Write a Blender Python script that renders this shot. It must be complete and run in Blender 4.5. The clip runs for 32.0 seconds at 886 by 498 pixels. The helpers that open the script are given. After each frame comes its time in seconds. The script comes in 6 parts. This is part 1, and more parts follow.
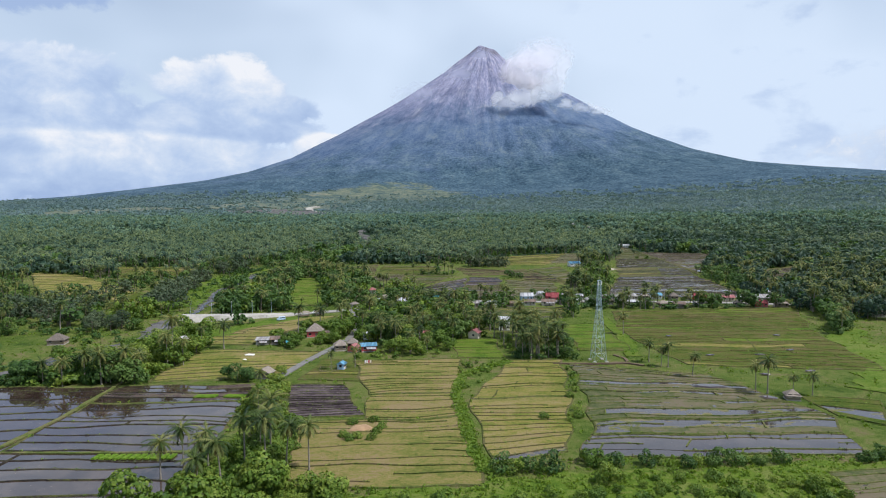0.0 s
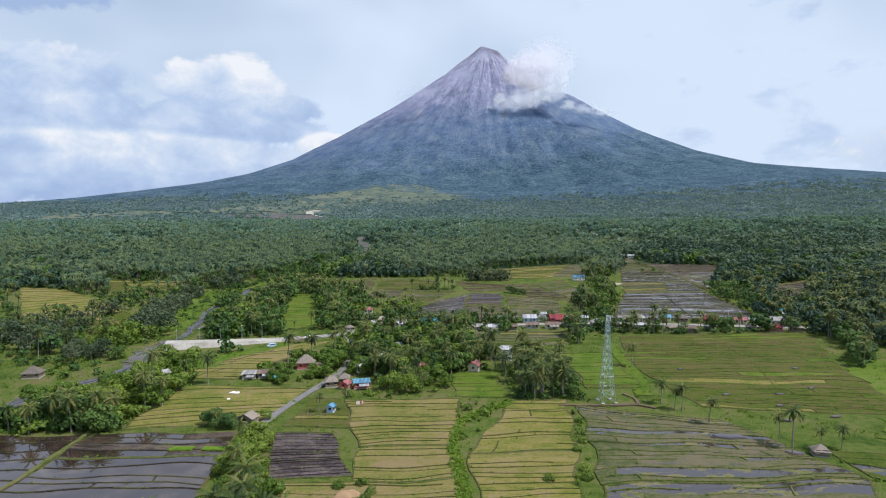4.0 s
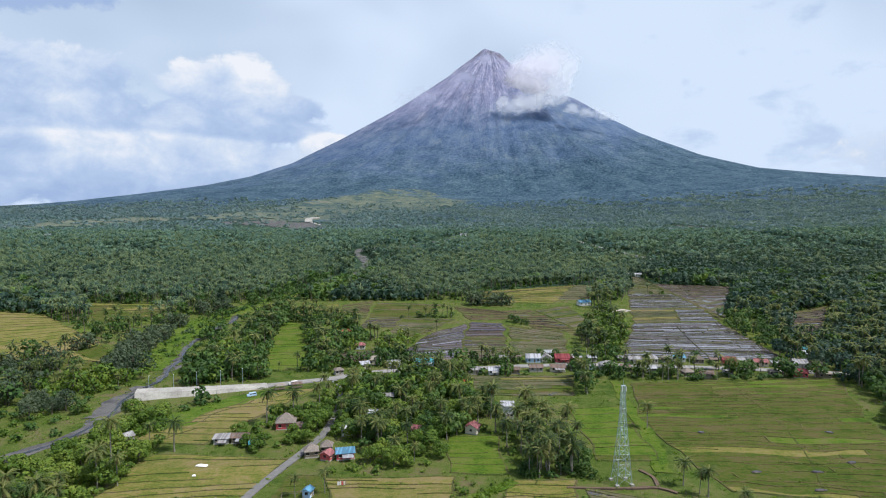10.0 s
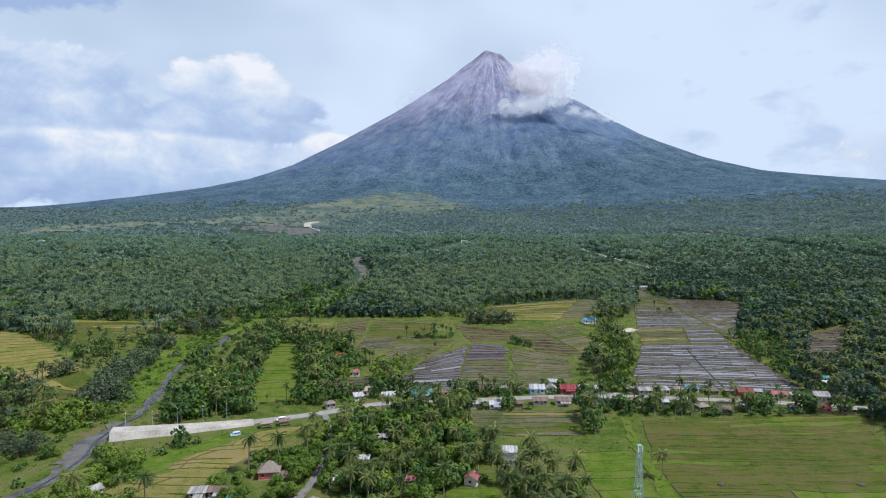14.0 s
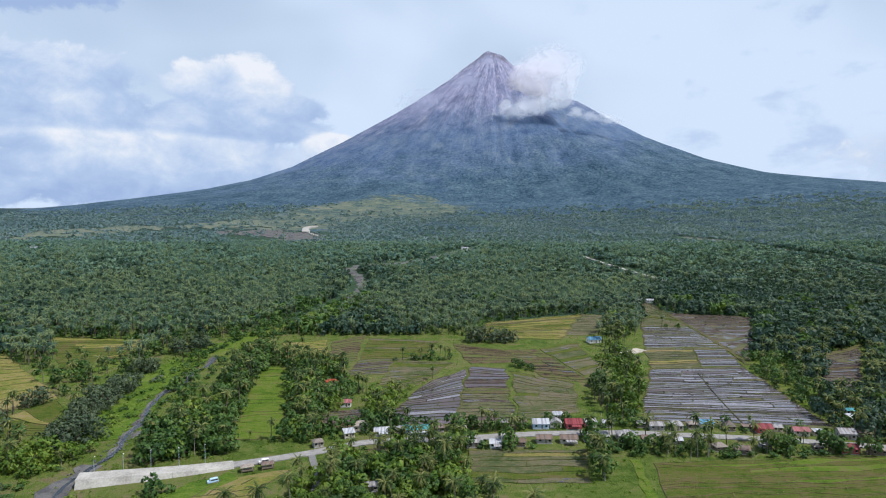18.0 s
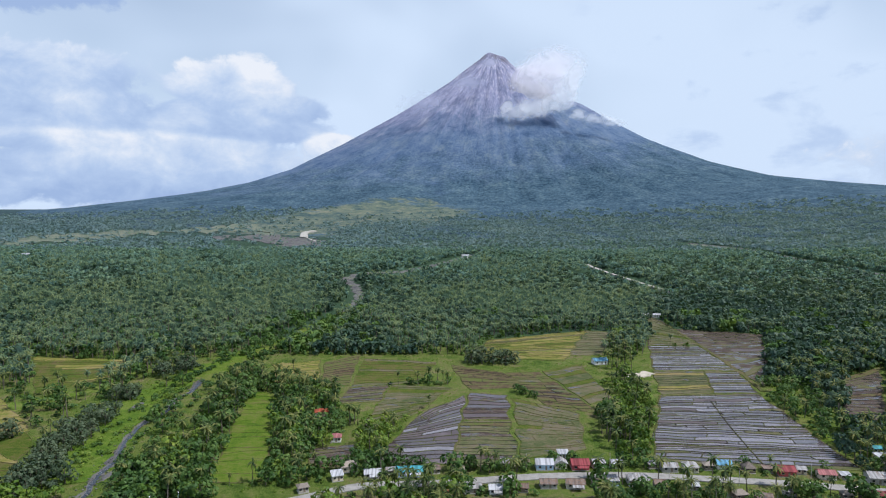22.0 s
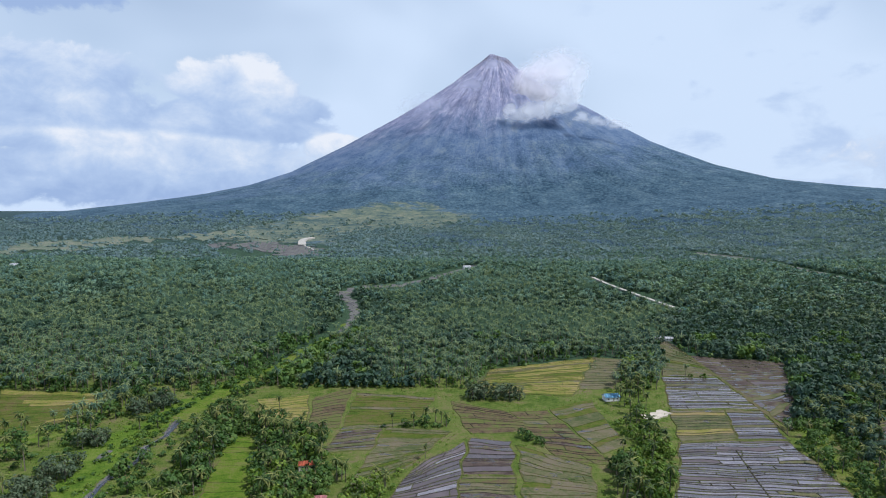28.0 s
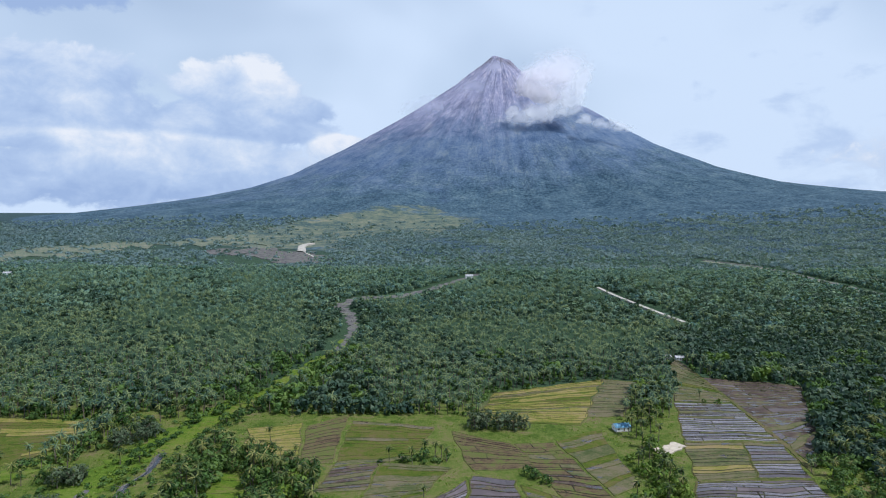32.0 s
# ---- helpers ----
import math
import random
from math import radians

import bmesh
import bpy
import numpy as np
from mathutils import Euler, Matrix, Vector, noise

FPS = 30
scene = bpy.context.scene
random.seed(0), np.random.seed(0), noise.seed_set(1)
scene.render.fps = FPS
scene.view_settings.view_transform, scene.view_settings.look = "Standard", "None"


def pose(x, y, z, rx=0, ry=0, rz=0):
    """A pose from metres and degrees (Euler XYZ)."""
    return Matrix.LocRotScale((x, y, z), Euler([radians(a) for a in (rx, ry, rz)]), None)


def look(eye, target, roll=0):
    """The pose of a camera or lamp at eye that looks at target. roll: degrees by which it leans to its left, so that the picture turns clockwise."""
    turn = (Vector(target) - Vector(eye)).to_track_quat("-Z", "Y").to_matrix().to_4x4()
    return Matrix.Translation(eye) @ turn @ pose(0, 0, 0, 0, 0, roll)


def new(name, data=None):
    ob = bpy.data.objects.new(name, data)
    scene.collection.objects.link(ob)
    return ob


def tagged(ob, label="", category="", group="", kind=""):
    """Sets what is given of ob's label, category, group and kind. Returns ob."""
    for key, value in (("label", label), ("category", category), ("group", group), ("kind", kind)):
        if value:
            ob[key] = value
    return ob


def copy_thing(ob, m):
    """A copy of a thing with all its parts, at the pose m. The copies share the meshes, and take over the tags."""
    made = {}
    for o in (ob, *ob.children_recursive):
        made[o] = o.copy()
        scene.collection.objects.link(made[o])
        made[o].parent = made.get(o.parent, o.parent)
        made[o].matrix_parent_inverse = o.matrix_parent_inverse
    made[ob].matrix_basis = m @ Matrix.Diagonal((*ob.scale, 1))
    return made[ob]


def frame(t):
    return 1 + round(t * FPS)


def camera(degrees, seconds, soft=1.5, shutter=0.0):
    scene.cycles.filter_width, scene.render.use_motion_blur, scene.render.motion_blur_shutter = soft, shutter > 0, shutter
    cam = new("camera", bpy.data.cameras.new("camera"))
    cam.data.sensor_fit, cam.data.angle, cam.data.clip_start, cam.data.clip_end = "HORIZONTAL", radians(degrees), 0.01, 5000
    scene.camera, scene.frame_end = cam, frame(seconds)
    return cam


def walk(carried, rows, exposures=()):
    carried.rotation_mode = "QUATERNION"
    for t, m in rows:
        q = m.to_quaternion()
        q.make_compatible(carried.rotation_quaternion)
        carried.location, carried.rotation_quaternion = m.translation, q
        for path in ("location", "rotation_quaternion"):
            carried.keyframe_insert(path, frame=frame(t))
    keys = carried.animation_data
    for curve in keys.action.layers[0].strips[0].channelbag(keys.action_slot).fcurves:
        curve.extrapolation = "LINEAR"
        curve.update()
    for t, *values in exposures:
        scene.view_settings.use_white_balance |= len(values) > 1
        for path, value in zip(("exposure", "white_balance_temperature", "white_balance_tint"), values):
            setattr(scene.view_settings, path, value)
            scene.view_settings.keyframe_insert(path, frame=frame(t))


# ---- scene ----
cam = camera(70, 32.0, soft=1.1)


def aim(x, y, z, yaw, pitch, roll):
    """A camera at x, y, z that looks yaw degrees to the right of north and pitch degrees up."""
    a, b = radians(yaw), radians(pitch)
    eye = Vector((x, y, z))
    return look(eye, eye + Vector((math.sin(a) * math.cos(b), math.cos(a) * math.cos(b), math.sin(b))) * 100, roll)


walk(cam, [
    (0, aim(0.00, -0.00, 65.00, 0.000, -4.214, -0.370)),
    (3, aim(1.46, 13.40, 73.48, -0.158, -4.229, -0.354)),
    (6, aim(3.05, 27.53, 81.87, -0.288, -4.244, -0.303)),
    (9, aim(4.44, 42.55, 90.91, -0.367, -4.175, -0.185)),
    (11, aim(5.21, 53.06, 96.64, -0.431, -4.175, -0.117)),
    (13, aim(5.93, 64.05, 102.40, -0.500, -4.146, -0.093)),
    (17, aim(7.71, 88.06, 113.51, -0.592, -4.156, -0.065)),
    (19, aim(8.79, 100.37, 118.85, -0.661, -4.146, -0.014)),
    (21, aim(9.86, 112.80, 124.14, -0.708, -4.128, 0.043)),
    (23, aim(10.67, 125.31, 129.49, -0.780, -4.088, 0.051)),
    (25, aim(11.33, 137.87, 134.82, -0.827, -4.082, 0.087)),
    (28, aim(12.05, 156.80, 143.10, -0.936, -4.098, 0.132)),
    (30, aim(12.44, 169.50, 148.99, -1.063, -4.071, 0.174)),
    (32, aim(12.84, 182.18, 154.99, -1.159, -4.042, 0.184)),
], [(0.0, -0.01, 6380, 10), (14.0, -0.03, 6280, 10), (24.0, -0.06, 6150, 10), (32.0, -0.08, 6080, 10)])

# ---- world, sun ----
SUN_EL, SUN_AZ = radians(58), radians(108)


class Nodes:
    """A short way to write node trees."""

    def __init__(self, tree):
        self.t = tree
        tree.nodes.clear()

    def n(self, kind, ins=None, operation=None, use_clamp=None, interpolation_type=None, data_type=None, blend_type=None):
        node = self.t.nodes.new(kind)
        if operation:
            node.operation = operation
        if use_clamp:
            node.use_clamp = True
        if interpolation_type:
            node.interpolation_type = interpolation_type
        if data_type:
            node.data_type = data_type
        if blend_type:
            node.blend_type = blend_type
        for k, v in (ins or {}).items():
            if isinstance(v, bpy.types.NodeSocket):
                self.t.links.new(v, node.inputs[k])
            else:
                node.inputs[k].default_value = v
        return node

    def math(self, op, a, b=0.0, clamp=False):
        return self.n("ShaderNodeMath", {0: a, 1: b}, operation=op, use_clamp=clamp).outputs[0]

    def noise(self, vec, scale, detail=4.0, rough=0.55, distort=0.0):
        return self.n("ShaderNodeTexNoise", {"Vector": vec, "Scale": scale, "Detail": detail, "Roughness": rough, "Distortion": distort}).outputs["Fac"]

    def span(self, v, a, b, c=0.0, d=1.0, smooth=True):
        return self.n("ShaderNodeMapRange", {"Value": v, "From Min": a, "From Max": b, "To Min": c, "To Max": d},
                      interpolation_type="SMOOTHSTEP" if smooth else "LINEAR").outputs[0]

    def ramp(self, v, stops):
        node = self.n("ShaderNodeValToRGB", {"Fac": v})
        els = node.color_ramp.elements
        while len(els) < len(stops):
            els.new(0.5)
        for e, (p, c) in zip(els, stops):
            e.position, e.color = p, (*c, 1)
        return node.outputs["Color"]

    def mix(self, f, a, b, blend="MIX"):
        node = self.n("ShaderNodeMix", data_type="RGBA", blend_type=blend)
        for i, v in ((0, f), (6, a), (7, b)):
            if isinstance(v, bpy.types.NodeSocket):
                self.t.links.new(v, node.inputs[i])
            else:
                node.inputs[i].default_value = v if i == 0 else (*v, 1)
        return node.outputs[2]

    def scale(self, vec, x, y, z):
        return self.n("ShaderNodeVectorMath", {0: vec, 1: (x, y, z)}, operation="MULTIPLY").outputs[0]


def make_world():
    w = bpy.data.worlds.new("sky")
    scene.world = w
    w.use_nodes = True
    k = Nodes(w.node_tree)
    sky = k.n("ShaderNodeTexSky")
    sky.sky_type, sky.sun_disc, sky.sun_elevation, sky.sun_rotation = "NISHITA", False, SUN_EL, SUN_AZ
    sky.air_density, sky.dust_density, sky.ozone_density = 1.0, 1.6, 1.2
    way = k.n("ShaderNodeTexCoord").outputs["Generated"]
    s = k.n("ShaderNodeSeparateXYZ", {0: way})
    az = k.math("ARCTAN2", s.outputs[0], s.outputs[1])
    el = k.math("ARCSINE", s.outputs[2])
    p = k.n("ShaderNodeCombineXYZ", {0: az, 1: k.math("MULTIPLY", el, 1.35), 2: 3.7}).outputs[0]
    fine = k.noise(p, 15.0, 10.0, 0.63, 0.25)
    coarse = k.noise(p, 6.0, 3.0, 0.5, 0.2)
    ragged = k.math("ADD", k.math("MULTIPLY", k.math("SUBTRACT", fine, 0.5), 1.5), k.math("MULTIPLY", k.math("SUBTRACT", coarse, 0.5), 1.1))
    # heaps of cumulus: azimuth, elevation, half width, half height, paleness of the top
    solid, light = 0.0, 0.5
    for a0, e0, w, h, pale in ((-0.50, 0.042, 0.36, 0.058, -0.06), (-0.56, 0.122, 0.20, 0.060, -0.10), (-0.34, 0.118, 0.17, 0.052, -0.08), (-0.56, 0.172, 0.15, 0.048, 0.02), (-0.33, 0.164, 0.115, 0.052, 0.12), (-0.26, 0.140, 0.09, 0.030, -0.10),
                               (-0.55, 0.088, 0.19, 0.034, 0.06), (-0.37, 0.082, 0.15, 0.038, 0.12), (-0.18, 0.086, 0.065, 0.024, 0.20), (-0.60, 0.290, 0.17, 0.050, -0.34), (0.95, 0.07, 0.4, 0.07, 0.0), (-1.35, 0.12, 0.4, 0.10, 0.0), (2.4, 0.1, 0.6, 0.12, 0.0)):
        u = k.math("DIVIDE", k.math("SUBTRACT", az, a0), w)
        v = k.math("DIVIDE", k.math("SUBTRACT", el, e0), h)
        away = k.math("SQRT", k.math("ADD", k.math("MULTIPLY", u, u), k.math("MULTIPLY", v, v)))
        dens = k.math("ADD", k.math("SUBTRACT", 1.0, away), k.math("MULTIPLY", ragged, 0.75))
        tone = k.math("ADD", k.math("ADD", k.math("MULTIPLY", v, 0.30), 0.5 + pale), k.math("MULTIPLY", ragged, 0.85))
        wins = k.span(k.math("SUBTRACT", dens, solid), -0.24, 0.24)
        light = k.n("ShaderNodeMix", {0: wins, 2: light, 3: tone}, data_type="FLOAT").outputs[0]
        solid = k.math("MAXIMUM", dens, solid)
    mask = k.span(solid, 0.03, 0.24)
    cumulus = k.ramp(light, [(0.10, (0.40, 0.53, 0.79)), (0.42, (0.52, 0.65, 0.88)), (0.66, (0.68, 0.78, 0.94)), (0.92, (0.93, 0.95, 1.0))])
    # a thin high veil, with a few small dark shreds under it
    q = k.n("ShaderNodeCombineXYZ", {0: az, 1: k.math("MULTIPLY", el, 1.8), 2: 9.1}).outputs[0]
    veil = k.span(k.noise(q, 1.7, 3.0, 0.5, 0.3), 0.30, 0.64, 0.40, 0.95)
    veil = k.math("MULTIPLY", k.math("ADD", veil, k.span(el, 0.4, 0.0, 0.0, 0.2), True), k.span(el, 0.85, 0.38, 0.25, 1.0))
    shred = k.math("MULTIPLY", k.span(k.noise(q, 9.0, 6.0, 0.55, 0.2), 0.55, 0.72, 0.0, 0.7), k.span(az, 0.15, 0.3))
    back = k.n("ShaderNodeBackground", {"Color": sky.outputs[0], "Strength": 0.12})
    hazy = k.n("ShaderNodeBackground", {"Color": k.mix(shred, (0.71, 0.83, 1.0), (0.49, 0.62, 0.86)), "Strength": 0.97})
    puff = k.n("ShaderNodeBackground", {"Color": cumulus, "Strength": 0.95})
    a = k.n("ShaderNodeMixShader", {0: veil, 1: back.outputs[0], 2: hazy.outputs[0]})
    b = k.n("ShaderNodeMixShader", {0: mask, 1: a.outputs[0], 2: puff.outputs[0]})
    k.n("ShaderNodeOutputWorld", {0: b.outputs[0]})


make_world()
sun = new("sun", bpy.data.lights.new("sun", "SUN"))
sun.data.energy, sun.data.angle, sun.data.color = 4.8, radians(0.6), (1.0, 0.955, 0.90)
sun.matrix_world = look((0, 0, 0), (-math.sin(SUN_AZ) * math.cos(SUN_EL), -math.cos(SUN_AZ) * math.cos(SUN_EL), -math.sin(SUN_EL)))
sun.location = (0, 0, 900)


# ---- materials ----
def material(name, build, rough=0.9, spec=0.08):
    m = bpy.data.materials.new(name)
    m.use_nodes = True
    k = Nodes(m.node_tree)
    k.where = k.n("ShaderNodeNewGeometry").outputs["Position"]
    k.lot = k.n("ShaderNodeObjectInfo").outputs["Random"]
    k.isle = k.n("ShaderNodeNewGeometry").outputs["Random Per Island"]
    ins = {"Roughness": rough, "Specular IOR Level": spec}
    ins.update(build(k))
    bsdf = k.n("ShaderNodeBsdfPrincipled", ins)
    k.n("ShaderNodeOutputMaterial", {0: bsdf.outputs[0]})
    return m


def bump(k, height, strength=0.5, distance=0.1):
    return k.n("ShaderNodeBump", {"Height": height, "Strength": strength, "Distance": distance}).outputs[0]


def plain(name, c, rough=0.7, vary=0.25, scale=1.5, metal=0.0, spec=0.3):
    """A surface of one colour with stains at two scales."""
    def build(k):
        f = k.math("ADD", k.math("MULTIPLY", k.noise(k.where, scale, 5), 0.6), k.math("MULTIPLY", k.noise(k.where, scale * 7, 3), 0.4))
        lo = tuple(v * (1 - vary) for v in c)
        hi = tuple(min(1, v * (1 + vary)) for v in c)
        return {"Base Color": k.ramp(f, [(0.3, lo), (0.7, hi)]), "Metallic": metal, "Normal": bump(k, k.noise(k.where, scale * 5, 4), 0.3, 0.05)}
    return material(name, build, rough, spec)


def foliage(name, dark, mid, light, scale=0.09, thin=0.30, vary=0.22):
    """Leaves: patches of tone over the wood, each spray a little different, and light that comes through them."""
    m = bpy.data.materials.new(name)
    m.use_nodes = True
    k = Nodes(m.node_tree)
    geo = k.n("ShaderNodeNewGeometry")
    where, isle = geo.outputs["Position"], geo.outputs["Random Per Island"]
    lot = k.n("ShaderNodeObjectInfo").outputs["Random"]
    f = k.math("ADD", k.math("ADD", k.math("MULTIPLY", k.noise(where, scale, 3, 0.6), 0.55), k.math("MULTIPLY", k.noise(where, scale * 0.16, 4, 0.6, 0.5), 0.45)), k.math("MULTIPLY", k.math("SUBTRACT", isle, 0.5), vary))
    f = k.math("ADD", f, k.math("MULTIPLY", lot, 0.14))
    c = k.ramp(f, [(0.36, dark), (0.56, mid), (0.76, light)])
    face = k.n("ShaderNodeBsdfPrincipled", {"Base Color": c, "Roughness": 0.55, "Specular IOR Level": 0.22})
    back = k.n("ShaderNodeBsdfTranslucent", {"Color": k.mix(1.0, c, (1.25, 1.15, 0.55), "MULTIPLY")})
    both = k.n("ShaderNodeMixShader", {0: thin, 1: face.outputs[0], 2: back.outputs[0]})
    k.n("ShaderNodeOutputMaterial", {0: both.outputs[0]})
    return m


def grass_build(k):
    wide = k.noise(k.where, 0.018, 6, 0.6, 0.4)
    fine = k.noise(k.where, 0.45, 6, 0.70)
    tuft = k.noise(k.where, 2.2, 4, 0.65)
    mid = k.noise(k.where, 0.11, 4, 0.6, 0.6)
    f = k.math("ADD", k.math("MULTIPLY", wide, 0.26), k.math("ADD", k.math("MULTIPLY", mid, 0.30), k.math("ADD", k.math("MULTIPLY", fine, 0.26), k.math("MULTIPLY", tuft, 0.18))))
    c = k.ramp(f, [(0.38, (0.022, 0.050, 0.008)), (0.44, (0.054, 0.092, 0.014)), (0.49, (0.084, 0.120, 0.024)), (0.53, (0.114, 0.132, 0.038)), (0.57, (0.138, 0.120, 0.062))])
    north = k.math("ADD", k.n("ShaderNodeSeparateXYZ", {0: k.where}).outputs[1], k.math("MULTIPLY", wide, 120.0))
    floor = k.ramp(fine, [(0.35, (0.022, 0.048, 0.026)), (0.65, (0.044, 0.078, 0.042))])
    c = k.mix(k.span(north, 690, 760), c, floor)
    # distance haze painted as a bluer ground colour towards the north
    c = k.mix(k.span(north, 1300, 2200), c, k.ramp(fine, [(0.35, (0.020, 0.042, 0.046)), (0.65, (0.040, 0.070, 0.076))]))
    return {"Base Color": c, "Normal": bump(k, k.math("ADD", fine, tuft), 1.0, 0.5)}


def paddy_build(stops, wet=0.0):
    """Soil or stubble of a rice field; wet: how much of it stands under water."""
    def build(k):
        wide = k.noise(k.where, 0.035, 5, 0.6, 0.6)
        fine = k.noise(k.scale(k.where, 0.6, 1.2, 1.0), 1.1, 8, 0.86)
        clump = k.span(k.noise(k.scale(k.where, 0.8, 1.1, 1.0), 1.25, 4, 0.65), 0.32, 0.68, -0.5, 0.5, False)
        blot = k.noise(k.scale(k.where, 0.8, 1.2, 1.0), 0.20, 6, 0.68, 0.6)
        drift = k.noise(k.scale(k.where, 0.10, 0.85, 1.0), 1.0, 5, 0.65, 0.4)
        f = k.math("ADD", k.math("ADD", k.math("MULTIPLY", wide, 0.24), k.math("MULTIPLY", blot, 0.34)), k.math("ADD", k.math("MULTIPLY", drift, 0.16), k.math("MULTIPLY", fine, 0.26)))
        f = k.math("ADD", k.math("MULTIPLY", k.math("SUBTRACT", f, 0.5), 2.8), k.math("ADD", k.math("MULTIPLY", k.lot, 0.12), 0.47))
        f = k.math("ADD", f, k.math("MULTIPLY", clump, 0.26))
        c = k.ramp(f, stops)
        out = {"Base Color": c, "Normal": bump(k, k.math("ADD", fine, k.math("MULTIPLY", clump, 0.5)), 0.9, 0.26)}
        if wet:
            pool = k.math("ADD", k.noise(k.scale(k.where, 0.6, 1.6, 1.0), 0.16, 6, 0.65, 0.8), k.math("MULTIPLY", k.lot, 0.08))
            pool = k.span(pool, 0.66 - 0.3 * wet, 0.72 - 0.3 * wet)
            out["Base Color"] = k.mix(pool, c, (0.040, 0.032, 0.030))
            out["Roughness"] = k.span(pool, 0, 1, 0.9, 0.06, False)
            out["Specular IOR Level"] = k.span(pool, 0, 1, 0.08, 0.8, False)
            out["Normal"] = bump(k, fine, 0.12, 0.05)
        return out
    return build


def water_build(k):
    silt = k.noise(k.where, 0.12, 6, 0.6, 0.7)
    clod = k.noise(k.where, 1.6, 5, 0.7)
    f = k.math("ADD", k.math("MULTIPLY", silt, 0.7), k.math("MULTIPLY", clod, 0.3))
    c = k.ramp(k.math("ADD", f, k.math("MULTIPLY", k.lot, 0.12)), [(0.35, (0.016, 0.010, 0.009)), (0.55, (0.036, 0.024, 0.020)), (0.72, (0.080, 0.058, 0.046))])
    r = k.span(clod, 0.60, 0.74, 0.02, 0.45)
    return {"Base Color": c, "Roughness": r, "Specular IOR Level": 0.95, "Normal": bump(k, k.noise(k.where, 3.0, 3), 0.03, 0.02)}


def pale_water_build(k):
    silt = k.noise(k.scale(k.where, 0.5, 1.5, 1.0), 0.22, 6, 0.65, 0.7)
    # silt tones raised so the base colour carries some of the sky's sheen
    c = k.ramp(k.math("ADD", k.math("MULTIPLY", silt, 0.75), k.math("MULTIPLY", k.lot, 0.3)), [(0.36, (0.052, 0.042, 0.046)), (0.52, (0.100, 0.087, 0.099)), (0.70, (0.165, 0.150, 0.170))])
    return {"Base Color": c, "Roughness": k.span(silt, 0.50, 0.62, 0.04, 0.35), "Specular IOR Level": 1.0, "Normal": bump(k, k.noise(k.where, 2.0, 3), 0.04, 0.03)}


def slurry_build(k):
    silt = k.noise(k.where, 0.10, 6, 0.6, 0.7)
    clod = k.noise(k.where, 1.4, 5, 0.7)
    f = k.math("ADD", k.math("MULTIPLY", silt, 0.6), k.math("ADD", k.math("MULTIPLY", clod, 0.10), k.math("MULTIPLY", k.lot, 0.3)))
    c = k.ramp(f, [(0.34, (0.044, 0.033, 0.035)), (0.55, (0.080, 0.064, 0.069)), (0.74, (0.124, 0.104, 0.114))])
    return {"Base Color": c, "Roughness": k.span(k.math("ADD", k.math("MULTIPLY", k.lot, 0.45), k.math("MULTIPLY", silt, 0.55)), 0.36, 0.62, 0.12, 0.65), "Specular IOR Level": 0.42, "Normal": bump(k, clod, 0.10, 0.05)}


def stream_build(k):
    f = k.noise(k.where, 0.8, 5, 0.7)
    return {"Base Color": k.ramp(f, [(0.40, (0.008, 0.012, 0.016)), (0.58, (0.026, 0.032, 0.040)), (0.68, (0.20, 0.21, 0.23))]), "Roughness": 0.22, "Specular IOR Level": 0.6, "Normal": bump(k, k.noise(k.where, 2.5, 4), 0.4, 0.2)}


def gravel_build(k):
    f = k.math("ADD", k.math("MULTIPLY", k.noise(k.where, 0.09, 6, 0.65), 0.6), k.math("MULTIPLY", k.noise(k.where, 1.7, 5, 0.7), 0.4))
    return {"Base Color": k.ramp(f, [(0.36, (0.044, 0.044, 0.048)), (0.47, (0.090, 0.089, 0.092)), (0.56, (0.145, 0.142, 0.142)), (0.61, (0.080, 0.108, 0.036))]), "Normal": bump(k, k.noise(k.where, 1.5, 5), 0.8, 0.3)}


def concrete_build(k):
    f = k.math("ADD", k.math("MULTIPLY", k.noise(k.where, 0.14, 5, 0.6), 0.5), k.math("MULTIPLY", k.noise(k.where, 1.3, 5, 0.65), 0.5))
    return {"Base Color": k.ramp(f, [(0.34, (0.22, 0.21, 0.19)), (0.52, (0.37, 0.36, 0.33)), (0.68, (0.50, 0.48, 0.44))]), "Normal": bump(k, k.noise(k.where, 4, 4), 0.3, 0.03)}


def thatch_build(k):
    f = k.math("ADD", k.math("MULTIPLY", k.noise(k.scale(k.where, 1, 1, 0.2), 3.0, 5), 0.7), k.math("MULTIPLY", k.lot, 0.3))
    return {"Base Color": k.ramp(f, [(0.3, (0.110, 0.096, 0.086)), (0.55, (0.225, 0.196, 0.172)), (0.75, (0.340, 0.300, 0.260))]), "Normal": bump(k, k.noise(k.where, 6, 4), 0.8, 0.1)}


def sheet_build(c, rust=0.3):
    """Corrugated roofing sheet, painted or bare, with rust and grime in streaks."""
    def build(k):
        f = k.noise(k.scale(k.where, 1.0, 1.0, 0.35), 0.9, 7, 0.7)
        worn = k.span(f, 0.66 - rust * 0.32, 0.78 - rust * 0.32, 0, 0.70)
        grime = k.span(k.noise(k.where, 2.4, 5, 0.7), 0.48, 0.70, 0.0, 0.45)
        sheet = k.noise(k.scale(k.where, 1.1, 0.05, 0.05), 1.0, 1, 0.5)
        shade = k.mix(k.span(sheet, 0.40, 0.60), tuple(v * 0.72 for v in c), tuple(min(1, v * 1.25) for v in c))
        shade = k.mix(grime, shade, tuple(0.45 * v + 0.03 for v in c))
        return {"Base Color": k.mix(worn, shade, (0.19, 0.12, 0.085)), "Roughness": 0.5, "Metallic": 0.0, "Normal": bump(k, f, 0.4, 0.05)}
    return build


